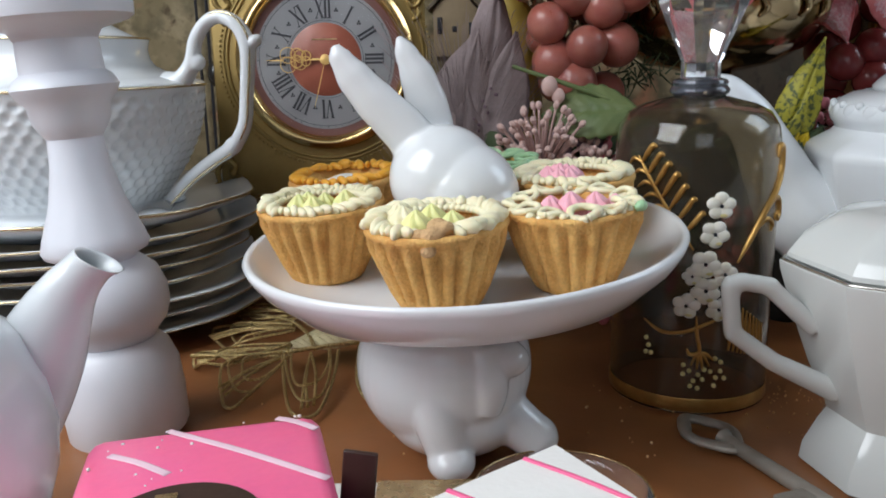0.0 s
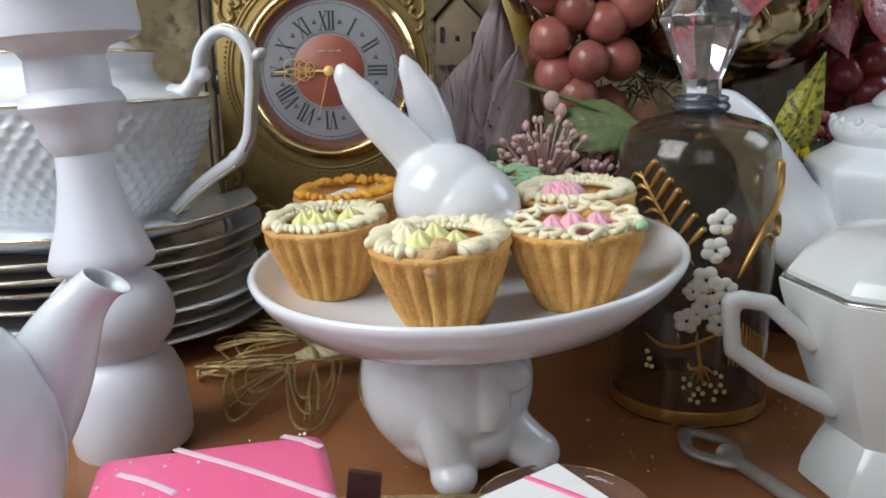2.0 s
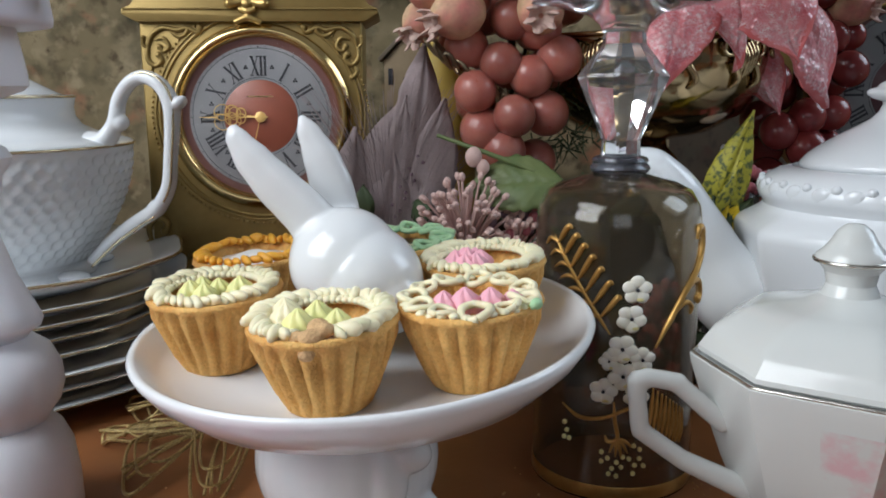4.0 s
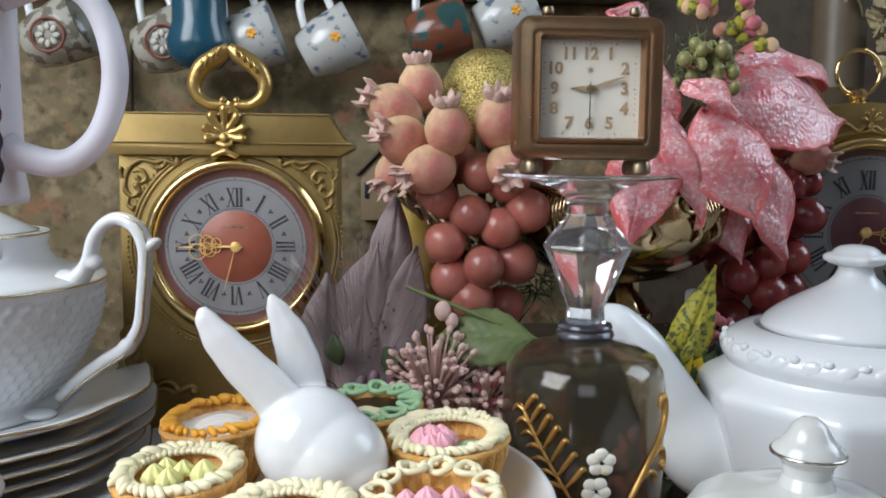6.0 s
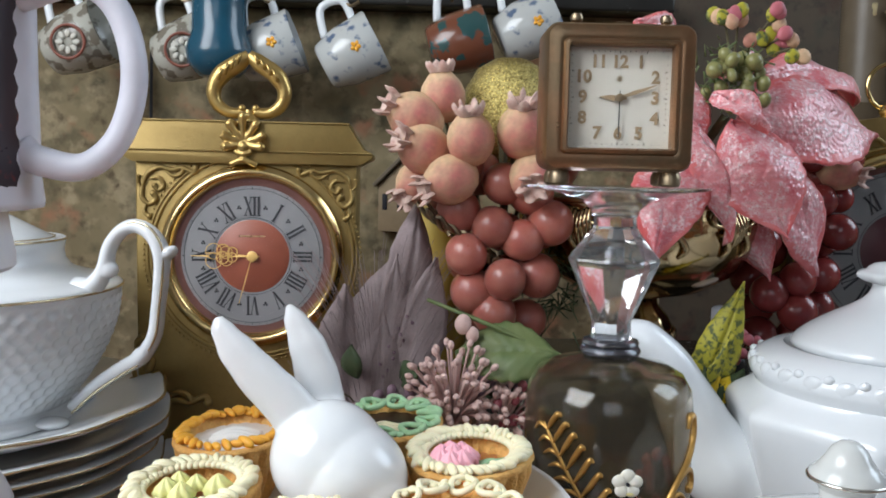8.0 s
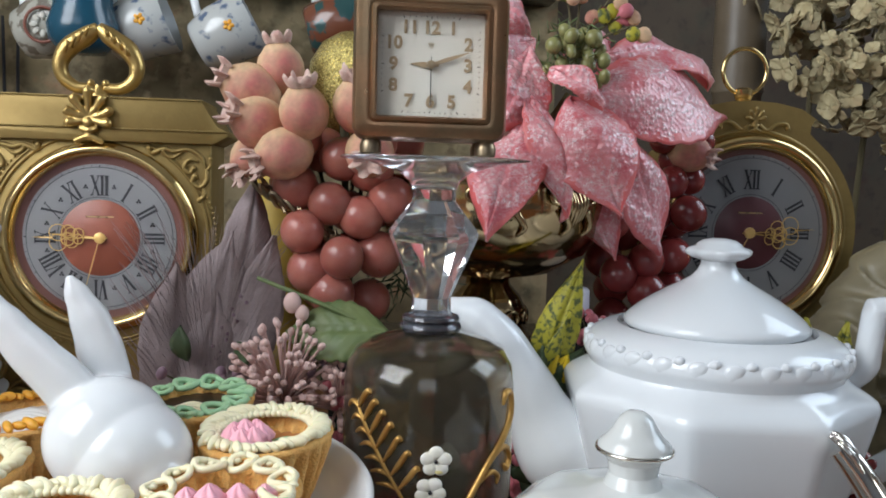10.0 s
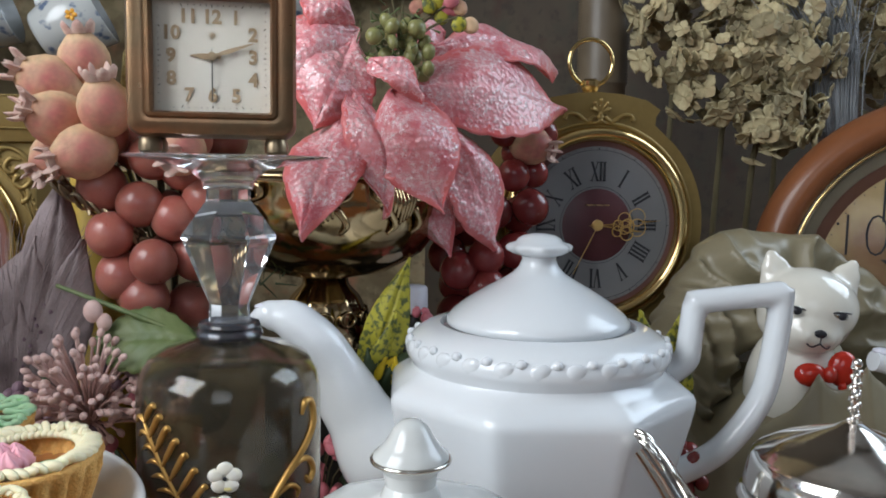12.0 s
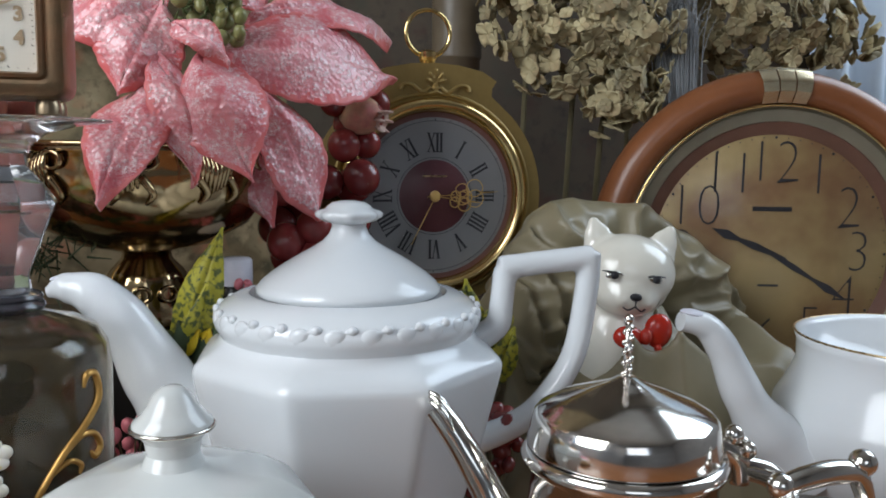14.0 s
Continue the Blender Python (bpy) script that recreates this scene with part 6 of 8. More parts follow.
# ---- small white teapot in the foreground ----
fore = thing("teapot", (-0.1890, 0.2550, 0), "small plain white teapot with an upright spout", "teapot")
part("body", Shape().lathe([(0, 0), (0.030, 0), (0.032, 0.003), (0.036, 0.012), (0.047, 0.030), (0.0525, 0.048), (0.0540, 0.063), (0.0520, 0.080), (0.0450, 0.097), (0.034, 0.109), (0.026, 0.114), (0, 0.115)], 72), PORCELAIN, fore, sharp=180)
part("lid", Shape().lathe([(0.026, 0.1145), (0.026, 0.117), (0.016, 0.123), (0.006, 0.127), (0.008, 0.133), (0.004, 0.138), (0, 0.139)], 48), PORCELAIN, fore, sharp=180)


def loft(pairs, depth, n=40, inner=0.84, deep=0.010):
    """A spout through pairs of outline points (x, z), round in depth, with a hollow mouth at its first pair."""
    line = [(Vector((a[0], 0, a[1])), Vector((b[0], 0, b[1]))) for a, b in pairs]
    smooth = []
    for i in range(len(line) - 1):
        for s in range(6):
            u = s / 6
            row = []
            for k in (0, 1):
                p0, p1, p2, p3 = (line[min(max(i + j, 0), len(line) - 1)][k] for j in (-1, 0, 1, 2))
                row.append(0.5 * (2 * p1 + (p2 - p0) * u + (2 * p0 - 5 * p1 + 4 * p2 - p3) * u * u + (3 * p1 - p0 - 3 * p2 + p3) * u ** 3))
            smooth.append(tuple(row))
    smooth.append(line[-1])
    c, h = (smooth[0][0] + smooth[0][1]) / 2, (smooth[0][1] - smooth[0][0]) / 2
    into = ((smooth[4][0] + smooth[4][1]) / 2 - c).normalized()
    rings = [(c + into * deep, h * inner * 0.9, 1.0), (c + into * 0.0015, h * inner, 1.0), (c, h * 0.93, 1.0)] + [((a + b) / 2, (b - a) / 2, 1.0) for a, b in smooth]
    verts, faces = [], []
    for c, h, k in rings:
        for j in range(n):
            a = 2 * math.pi * j / n
            verts.append(c + h * math.cos(a) + Vector((0, depth * h.length * math.sin(a), 0)))
    for i in range(len(rings) - 1):
        faces += [(i * n + j, i * n + (j + 1) % n, (i + 1) * n + (j + 1) % n, (i + 1) * n + j) for j in range(n)]
    return Shape().add(verts, faces)


part("spout", loft((((-0.1302, 0.1244), (-0.1143, 0.1156)), ((-0.1348, 0.1208), (-0.1196, 0.1130)), ((-0.1431, 0.1143), (-0.1250, 0.1055)), ((-0.1536, 0.1040), (-0.1290, 0.0928)), ((-0.1658, 0.0892), (-0.1326, 0.0798)), ((-0.1770, 0.0697), (-0.1390, 0.0644)), ((-0.1824, 0.0471), (-0.1466, 0.0500))), 0.85),
     PORCELAIN, fore, sharp=180, m=Matrix.Translation((0.1890, 0.0300, 0)))


# ---- cakes in the foreground ----
tray = thing("cake_tray", (0, 0, 0), "white card cake tray with printed gold edging", "tray")
part("board", Shape().box((-0.150, 0.140, 0.0005), (0.020, 0.325, 0.0100), 0.002), WHITE_ICING, tray)
part("gold_edging", Shape().box((-0.030, 0.300, 0.0102), (0.016, 0.324, 0.0106)), GOLD_PAINT, tray, "gold printed edging")
cake = thing("cake_slice", (-0.0711, 0.208, 0.0108), "pink iced cake slice with white drizzled lines", "cake", rz=14)
part("sponge", Shape().box((-0.0345, -0.045, 0), (0.0395, 0.054, 0.046), 0.003), SPONGE, cake)
ice = Shape().box((-0.0358, -0.046, 0.006), (0.0408, 0.0555, 0.0560), 0.006)
part("icing", ice, FONDANT, cake, sharp=180)
for p, q, w in (((0.026, 0.0535), (0.0385, 0.0410), 0.0014), ((-0.010, 0.0535), (0.0385, 0.0060), 0.0013), ((-0.027, 0.0400), (-0.008, 0.0220), 0.0013)):
    part("drizzle", Shape().tube([(*p, 0.0560), ((p[0] + q[0]) / 2, (p[1] + q[1]) / 2 + 0.001, 0.0562), (*q, 0.0560)], w * 1.15, 10, 6, 0.10), PALE_PINK, cake, "pale icing line", sharp=180)
crumbs = Shape()
rng = random.Random(5)
for k in range(16):
    crumbs.ball((rng.uniform(-0.033, 0.0) if k < 11 else rng.uniform(-0.03, 0.036), rng.uniform(0.016, 0.050) if k < 11 else 0.053, 0.0560), rng.uniform(0.0003, 0.0007), n=6, k=4)
tagged(part("crumb", crumbs, WHITE_ICING, cake, sharp=180), kind="stuff")
part("chocolate_disc", Shape().lathe([(0, 0), (0.022, 0), (0.0225, 0.001), (0.022, 0.002), (0, 0.002)], 40, None, Matrix.Translation((-0.003, -0.012, 0.0565))), CHOCOLATE, cake, "dark chocolate disc")
part("chocolate_slab", Shape().box((-0.0055, -0.0010, 0), (0.0055, 0.0010, 0.034), 0.0006, Matrix.Translation((0.0465, 0.018, 0.024)) @ pose(0, 0, 0, 0, 6, -20)), CHOCOLATE, cake, "upright dark chocolate slab")
part("gold_leaf", Shape().box((-0.010, 0.000, 0.0586), (-0.004, 0.004, 0.0592)), GOLD_PAINT, cake)
wcake = thing("cake_slice", (0.020, 0.215, 0.0108), "triangular white iced cake slice with pink lines", "cake")
tri = [(-0.045, 0.000), (0.018, 0.050), (0.036, 0.018), (0.050, -0.010), (0.000, -0.050)]
def slice_body(z0, z1, k):
    return [(x * k, y * k, zz) for zz in (z0, z1) for x, y in tri]
nt = len(tri)
fcs = [tuple(range(nt - 1, -1, -1)), tuple(range(nt, 2 * nt))] + [(i, (i + 1) % nt, nt + (i + 1) % nt, nt + i) for i in range(nt)]
part("sponge", Shape().add(slice_body(0, 0.037, 0.98), fcs), SPONGE, wcake, sharp=20)
top = Shape().add(slice_body(0.0372, 0.0445, 1.0), fcs)
part("icing", top, WHITE_ICING, wcake, sharp=20)
for p, q in (((0.006, 0.0400), (0.0400, 0.0080)), ((-0.020, 0.0200), (0.026, -0.020)), ((-0.036, 0.006), (0.010, -0.036))):
    part("drizzle", Shape().tube([(*p, 0.0447), ((p[0] + q[0]) / 2, (p[1] + q[1]) / 2 + 0.001, 0.0449), (*q, 0.0447)], 0.0011, 8, 5, 0.5), FONDANT, wcake, "pink icing line", sharp=180)
gp = thing("glass_coaster", (0.0480, 0.3140, 0), "small clear glass dish with gilded rim", "dish")
part("dish", Shape().lathe([(0, 0.0008), (0.028, 0.0008), (0.034, 0.004), (0.0375, 0.0085), (0.0380, 0.0092), (0.0370, 0.0092), (0.033, 0.0058), (0.027, 0.003), (0, 0.003)], 64), CLEAR_GLASS, gp, sharp=180).visible_shadow = False
part("gold_rim", Shape().ring(0.0378, 0.0005, 64, 6, Matrix.Translation((0, 0, 0.0093))), GOLD_PAINT, gp, sharp=180)

key = thing("key", (0.1310, 0.3820, 0.0), "old worn iron key lying on the table", "key", rz=-70)
part("bow", Shape().ring(0.0130, 0.0036, 40, 10, Matrix.Translation((-0.002, -0.004, 0.0040)) @ Matrix.Diagonal((0.82, 1.28, 0.62, 1)), fn=lambda a: 0.0130 * (1 + 0.08 * math.cos(4 * a))), IRON, key, sharp=180, m=pose(0, 0, 0, 0, 0, 90))
part("shank", Shape().tube([(0.012, 0.000, 0.0042), (0.020, 0.000, 0.0042), (0.060, 0.000, 0.0042), (0.090, 0, 0.0042)], [0.0052, 0.0034, 0.0036, 0.0036], 14, 4), IRON, key, sharp=60)
part("bit", Shape().box((0.066, -0.018, 0.0015), (0.086, 0.0, 0.0065), 0.0006), IRON, key)

crumbs = Shape()
rng = random.Random(21)
for k in range(90):
    x, y = rng.choice(((rng.uniform(0.09, 0.25), rng.uniform(0.36, 0.42)), (rng.uniform(-0.12, 0.12), rng.uniform(0.33, 0.50)), (rng.gauss(0.185, 0.010), rng.gauss(0.428, 0.012))))
    crumbs.ball((x, y, 0.0005), rng.uniform(0.0003, 0.0008), n=6, k=4)
tagged(part("table_crumb", crumbs, SPONGE, sharp=180), "tiny cake crumbs scattered on the table", "crumbs", kind="stuff")


# ---- footed bowl with the pink flower ----
tin = thing("tin_box", (0.2000, 0.6200, 0), "dark lacquered box with a printed pale card front", "box")
part("box_body", Shape().box((-0.115, -0.045, 0.0), (0.100, 0.060, 0.128), 0.003), DARK_BOX, tin)
part("front_card", Shape().box((-0.105, -0.0475, 0.030), (-0.045, -0.0455, 0.127), 0.0004), CARD_PRINT, tin, "pale card with orange print")
part("front_card", Shape().box((0.018, -0.0475, 0.030), (0.086, -0.0455, 0.127), 0.0004), CARD_PRINT, tin, "pale card with orange print")
urn = thing("footed_bowl", (0.1930, 0.6020, 0.1284), "ornate tarnished silver-gilt footed bowl", "bowl")
urn.matrix_basis = urn.matrix_basis @ Matrix.Diagonal((1.2, 1.2, 0.98, 1))
ru = lambda a, r, z: r * (1 + (0.020 * math.cos(12 * a) if 0.02 < z < 0.05 else 0.0))
part("foot", Shape().lathe([(0, 0), (0.026, 0), (0.027, 0.003), (0.024, 0.008), (0.021, 0.016), (0.022, 0.026), (0.019, 0.034), (0.013, 0.042), (0.012, 0.048), (0, 0.05)], 60, ru), OLD_SILVER, urn, sharp=180)
part("basin", Shape().lathe([(0, 0.046), (0.014, 0.047), (0.036, 0.053), (0.054, 0.066), (0.064, 0.084), (0.0665, 0.100), (0.0665, 0.112), (0.0685, 0.116), (0.0665, 0.1175), (0.062, 0.100), (0.05, 0.07), (0, 0.056)], 96), OLD_SILVER, urn, sharp=180)
curl = Shape().tube([(0.068, 0, 0.098), (0.0668, 0.0054, 0.088), (0.0639, 0.002, 0.082)], [0.0022, 0.0018, 0.0008], 8, 4)
eyelet = Shape().ring(0.0048, 0.0014, 14, 6)
twins = {}
def chased(name, shape, m):
    if name in twins:
        same_part(name, twins[name], urn, m)
    else:
        twins[name] = part(name, shape, OLD_SILVER, urn, sharp=180, m=m)
rib = Shape().tube([(0.0665, 0, 0.110), (0.0692, 0, 0.100), (0.0662, 0, 0.088)], [0.0012, 0.0020, 0.0007], 8, 5)
for k in range(10):
    a = 36 * k + 12
    for j in range(-3, 4):
        chased("shell_rib", rib, pose(0, 0, 0, 0, 0, a + 1.9 * j) @ Matrix.Translation((0, 0, 0.0012 * abs(j))))
    for j in (-1, 1):
        chased("eyelet", eyelet, pose(0, 0, 0, 0, 0, a + 9 * j) @ Matrix.Translation((0.0685, 0, 0.107)) @ pose(0, 0, 0, 90, 0, 90))
        chased("curl", curl, pose(0, 0, 0, 0, 0, a + 7 * j))
    chased("eyelet", eyelet, pose(0, 0, 0, 0, 0, a) @ Matrix.Translation((0.0225, 0, 0.021)) @ pose(0, 0, 0, 90, 0, 90))
part("rim_bead", Shape().ring(0.0688, 0.0016, 96, 8, Matrix.Translation((0, 0, 0.1165))), OLD_SILVER, urn, sharp=180)


def leaf(base, tip, width, face, bend=0.0, cup=0.15, vein=0.0012, wave=0.0, teeth=0.0, nu=36, nv=16, full=0.45, seed=0, fold=0.0, edge=False):
    """A veined leaf from base to tip; face: the way its upper side looks."""
    b, t = Vector(base), Vector(tip)
    d = (t - b)
    n = Vector(face)
    n = (n - d * (n.dot(d) / d.length_squared)).normalized()
    side = d.normalized().cross(n)

    def fn(u, v):
        s = 2 * v - 1
        w = width * (math.sin(math.pi * u ** (math.log(0.5) / math.log(full))) ** (0.8 if u < full else 0.8 + 0.45 * (u - full) / (1 - full))) * (1 + teeth * abs(math.sin(u * 26 + seed)))
        x = s * w
        ripple = vein * math.cos((u * 9 + abs(s) * 2.2) * math.pi * 2) * (1 - abs(s) * 0.6) * min(1, 4 * u * (1 - u) * 2)
        rib = -0.0022 * math.exp(-(s * 11) ** 2)
        h = bend * math.sin(math.pi * u) - cup * width * s * s - fold * w * abs(s) + ripple + rib + wave * math.sin(7 * u + 3 * s + seed)
        return b + d * u + side * x + n * h
    out = Shape().sheet(fn, nu, nv, thick=0.0006)
    if edge:
        rg = random.Random(seed)
        for i in range(nu):
            for j in range(nv):
                if abs(2 * (j + 0.5) / nv - 1) + rg.uniform(-0.10, 0.10) > 0.86 - 0.5 * max(0, i / nu - 0.72) / 0.28:
                    out.slots[i * nv + j] = out.slots[nu * nv + i * nv + j] = 1
                elif abs(2 * (j + 0.5) / nv - 1) < 0.05 or (7 * i / nu - 1.5 * abs(2 * (j + 0.5) / nv - 1)) % 1 < 0.11:
                    out.slots[i * nv + j] = 1
    return out


pin = thing("poinsettia", (0, 0, 0), "frosted pink artificial poinsettia with olive berries, in the bowl", "artificial flower")
part("stem", Shape().tube([(0.195, 0.602, 0.200), (0.212, 0.575, 0.255), (0.2350, 0.5600, 0.2980)], 0.0030, 10, 5), TWIG, pin)
LEAVES = (
    ((0.2400, 0.5480, 0.2970), (0.3590, 0.6040, 0.2890), 0.0330, (-0.05, -0.85, 0.45), 0.018, 0.10, 0.46, 0.18),
    ((0.2580, 0.5750, 0.3230), (0.3640, 0.6400, 0.3180), 0.0250, (-0.2, -0.7, 0.7), 0.020, 0.20, 0.52, 0.10),
    ((0.2350, 0.5760, 0.3250), (0.2720, 0.6000, 0.3380), 0.0150, (-0.1, -0.7, 0.7), 0.010, 0.20, 0.50, 0.20),
    ((0.2270, 0.5280, 0.2930), (0.2530, 0.5000, 0.2230), 0.0240, (-0.25, -0.88, 0.3), 0.018, 0.00, 0.48, 0.55),
    ((0.2560, 0.5520, 0.2840), (0.2980, 0.5560, 0.1960), 0.0215, (0.35, -0.88, 0.25), 0.014, 0.00, 0.58, 0.40),
    ((0.2380, 0.5600, 0.2630), (0.2700, 0.5600, 0.1920), 0.0130, (-0.4, -0.9, 0.0), 0.006, 0.10, 0.55, 0.40),
    ((0.2040, 0.5380, 0.2930), (0.2230, 0.5120, 0.2200), 0.0150, (0.45, -0.8, 0.25), 0.014, 0.00, 0.42, 0.70),
    ((0.2020, 0.5520, 0.2820), (0.2420, 0.5450, 0.2340), 0.0130, (-0.2, -0.85, 0.3), 0.010, 0.10, 0.55, 0.40),
    ((0.2040, 0.5450, 0.2800), (0.1740, 0.4980, 0.2100), 0.0225, (-0.3, -0.85, 0.3), 0.012, 0.10, 0.45, 0.30),
    ((0.2070, 0.5560, 0.3250), (0.1830, 0.5340, 0.2700), 0.0240, (0.15, -0.85, 0.45), 0.012, 0.10, 0.52, 0.30),
    ((0.2110, 0.5620, 0.3320), (0.1520, 0.5480, 0.3010), 0.0270, (0.0, -0.85, 0.5), 0.012, 0.10, 0.52, 0.30),
    ((0.2070, 0.5620, 0.3340), (0.1730, 0.5550, 0.3560), 0.0180, (0.3, -0.9, 0.2), 0.010, 0.10, 0.50, 0.40),
    ((0.2130, 0.5240, 0.3080), (0.2420, 0.5080, 0.2860), 0.0110, (-0.1, -0.7, 0.7), 0.008, 0.10, 0.45, 0.20),
)
for k, (b, t, w, face, bend, cup, full, fold) in enumerate(LEAVES):
    part("petal_leaf", leaf(b, t, w, face, bend, cup, 0.0003, 0.0026, 0.05, nu=64, nv=28, full=full, seed=k * 1.7, fold=fold, edge=True), (PETAL, PETAL_EDGE), pin, sharp=180)
rng = random.Random(3)
for k in range(24):
    p = Vector((0.236, 0.545, 0.314)) + Vector((rng.uniform(-0.020, 0.018), rng.uniform(-0.012, 0.006), rng.uniform(-0.012, 0.020)))
    part("olive_berry", Shape().ball(p, (0.0042 + rng.uniform(-0.001, 0.001),) * 2 + (0.0052,), n=12, k=8, turn=pose(0, 0, 0, rng.uniform(-40, 40), rng.uniform(-40, 40), 0)), BERRY_GREEN, pin, sharp=180)
moss = Shape()
for k in range(160):
    p = Vector((0.232, 0.548, 0.322)) + Vector((rng.gauss(0, 0.008), rng.gauss(0, 0.005), rng.gauss(0, 0.009)))
    q = p + Vector((rng.uniform(-1, 1), rng.uniform(-1, 0.4), rng.uniform(-0.6, 1))).normalized() * 0.008
    moss.tube([p, q], [0.0007, 0.0002], 4, 1, smooth=False)
tagged(part("frosted_needles", moss, LEAF_GREEN, pin, "dull green frosted needles", sharp=180), kind="stuff")
for k, (x, z) in enumerate(((0.236, 0.356), (0.250, 0.352), (0.262, 0.346), (0.270, 0.340), (0.226, 0.362), (0.258, 0.360))):
    part("sprig", Shape().tube([(0.236, 0.556, 0.318), ((x + 0.236) / 2, 0.552, (z + 0.318) / 2 + 0.004), (x, 0.549, z)], [0.0012, 0.0009, 0.0007], 6, 5), TWIG, pin)
    for j in range(4):
        c = Vector((x + rng.uniform(-0.007, 0.009), 0.548 + rng.uniform(-0.004, 0.004), z + rng.uniform(-0.008, 0.006)))
        part("sprig_leaf", Shape().ball(c, (0.0046, 0.0018, 0.0052), n=10, k=7, turn=pose(0, 0, 0, 0, rng.uniform(-60, 60), 0)), (ROSEHIP, LEAF_YELLOW, BERRY_PINK)[(k + j) % 3], pin, sharp=180)


# ---- grapes ----
def bunch(name_label, centre, count, spread, mat, r, seed, fixed=()):
    b = thing("grape_bunch", centre, name_label, "artificial grapes", "artificial grape bunches")
    rg = random.Random(seed)
    pts = [Vector(p) - Vector(centre) for p in fixed]
    tries = 0
    while len(pts) < count and tries < 4000:
        tries += 1
        u = rg.random()
        wid = 1.0 - 0.55 * u
        p = Vector((rg.uniform(-1, 1) * spread[0] * wid, rg.uniform(-0.6, 1) * spread[1] * wid, spread[2] * (1 - 2 * u)))
        if all((p - q).length > r * 1.72 for q in pts):
            pts.append(p)
    twin = None
    for p in pts:
        k = rg.uniform(0.92, 1.05)
        m = Matrix.Translation(p) @ pose(0, 0, 0, rg.uniform(0, 360), rg.uniform(0, 360), 0) @ Matrix.Diagonal((k, k, k * 1.04, 1))
        if twin is None:
            twin = part("grape", Shape().ball((0, 0, 0), r, n=24, k=16), mat, b, sharp=180, m=m)
        else:
            same_part("grape", twin, b, m)
    part("stalk", Shape().tube([(0, 0.006, spread[2] + 0.02), (0.002, 0.008, 0), (0, 0.006, -spread[2])], [0.003, 0.002, 0.001], 8, 4), TWIG, b)
    return b
bunch("bunch of rosy artificial grapes hanging beside the bowl", (0.092, 0.556, 0.215), 30, (0.040, 0.020, 0.052), GRAPE, 0.0140, 11,
      ((0.085, 0.542, 0.225), (0.093, 0.534, 0.193), (0.069, 0.540, 0.208), (0.104, 0.542, 0.217), (0.109, 0.548, 0.247), (0.092, 0.545, 0.252), (0.087, 0.540, 0.171), (0.064, 0.548, 0.234), (0.122, 0.545, 0.228), (0.074, 0.545, 0.184), (0.112, 0.548, 0.262)))
bunch("bunch of dark red artificial grapes under the pink leaves", (0.304, 0.603, 0.172), 26, (0.036, 0.022, 0.056), PLUM, 0.0130, 23, ((0.281, 0.585, 0.180), (0.299, 0.583, 0.190), (0.300, 0.582, 0.168)))
bunch("few dark grapes behind the pink flower", (0.332, 0.608, 0.252), 7, (0.020, 0.012, 0.022), PLUM, 0.0110, 31)


# ---- frosted rose-hip fruits ----
def fruit(base, tip, r, parent=None):
    """A round fruit with a crown of pointed sepals towards tip."""
    b, t = Vector(base), Vector(tip)
    f = thing("artificial_fruit", b, "frosted peach and pink artificial pomegranate with a crown", "artificial fruit", "frosted fruits")
    turn = (t - b).to_track_quat("Z", "Y").to_matrix().to_4x4()
    ln = (t - b).length
    part("flesh", Shape().lathe([(0, -r * 1.1), (r * 0.3, -r * 1.07), (r * 0.6, -r * 0.90), (r * 0.86, -r * 0.54), (r * 0.97, -r * 0.15), (r * 0.96, r * 0.2), (r * 0.84, r * 0.55), (r * 0.60, r * 0.86), (r * 0.44, r * 1.05), (0, r * 1.0)], 36, None, turn), ROSEHIP, f, sharp=180)
    crown = Shape().lathe([(r * 0.40, r * 0.95), (r * 0.44, r * 1.12), (r * 0.50, r * 1.28), (r * 0.34, r * 1.20), (r * 0.1, r * 1.02)], 20, None, turn)
    for k in range(6):
        a = 2 * math.pi * k / 6 + r * 300
        ca, sa = math.cos(a), math.sin(a)
        crown.tube([turn @ Vector((r * 0.40 * ca, r * 0.40 * sa, r * 1.1)), turn @ Vector((r * 0.55 * ca, r * 0.55 * sa, r * 1.38)), turn @ Vector((r * 0.58 * ca, r * 0.58 * sa, r * 1.56))], [r * 0.26, r * 0.20, r * 0.04], 8, 3, 0.4)
    part("sepal_crown", crown, CALYX, f, sharp=60)
fruit((0.053, 0.562, 0.306), (0.050, 0.558, 0.330), 0.0150)
fruit((0.036, 0.556, 0.292), (0.012, 0.548, 0.304), 0.0168)
fruit((0.0695, 0.532, 0.2785), (0.067, 0.524, 0.300), 0.0150)
fruit((0.101, 0.536, 0.2840), (0.100, 0.526, 0.302), 0.0158)
fruit((0.042, 0.545, 0.2720), (0.022, 0.532, 0.280), 0.0162)
fruit((0.058, 0.534, 0.2540), (0.036, 0.526, 0.246), 0.0158)
fruit((0.108, 0.535, 0.2560), (0.106, 0.515, 0.250), 0.0150)
fruit((0.038, 0.556, 0.2520), (0.024, 0.545, 0.238), 0.0140)
fruit((0.335, 0.606, 0.2650), (0.360, 0.588, 0.258), 0.0140)
sticks = thing("fruit_stems", (0.095, 0.560, 0.135), "thin wired stems holding up the artificial fruits", "stems")
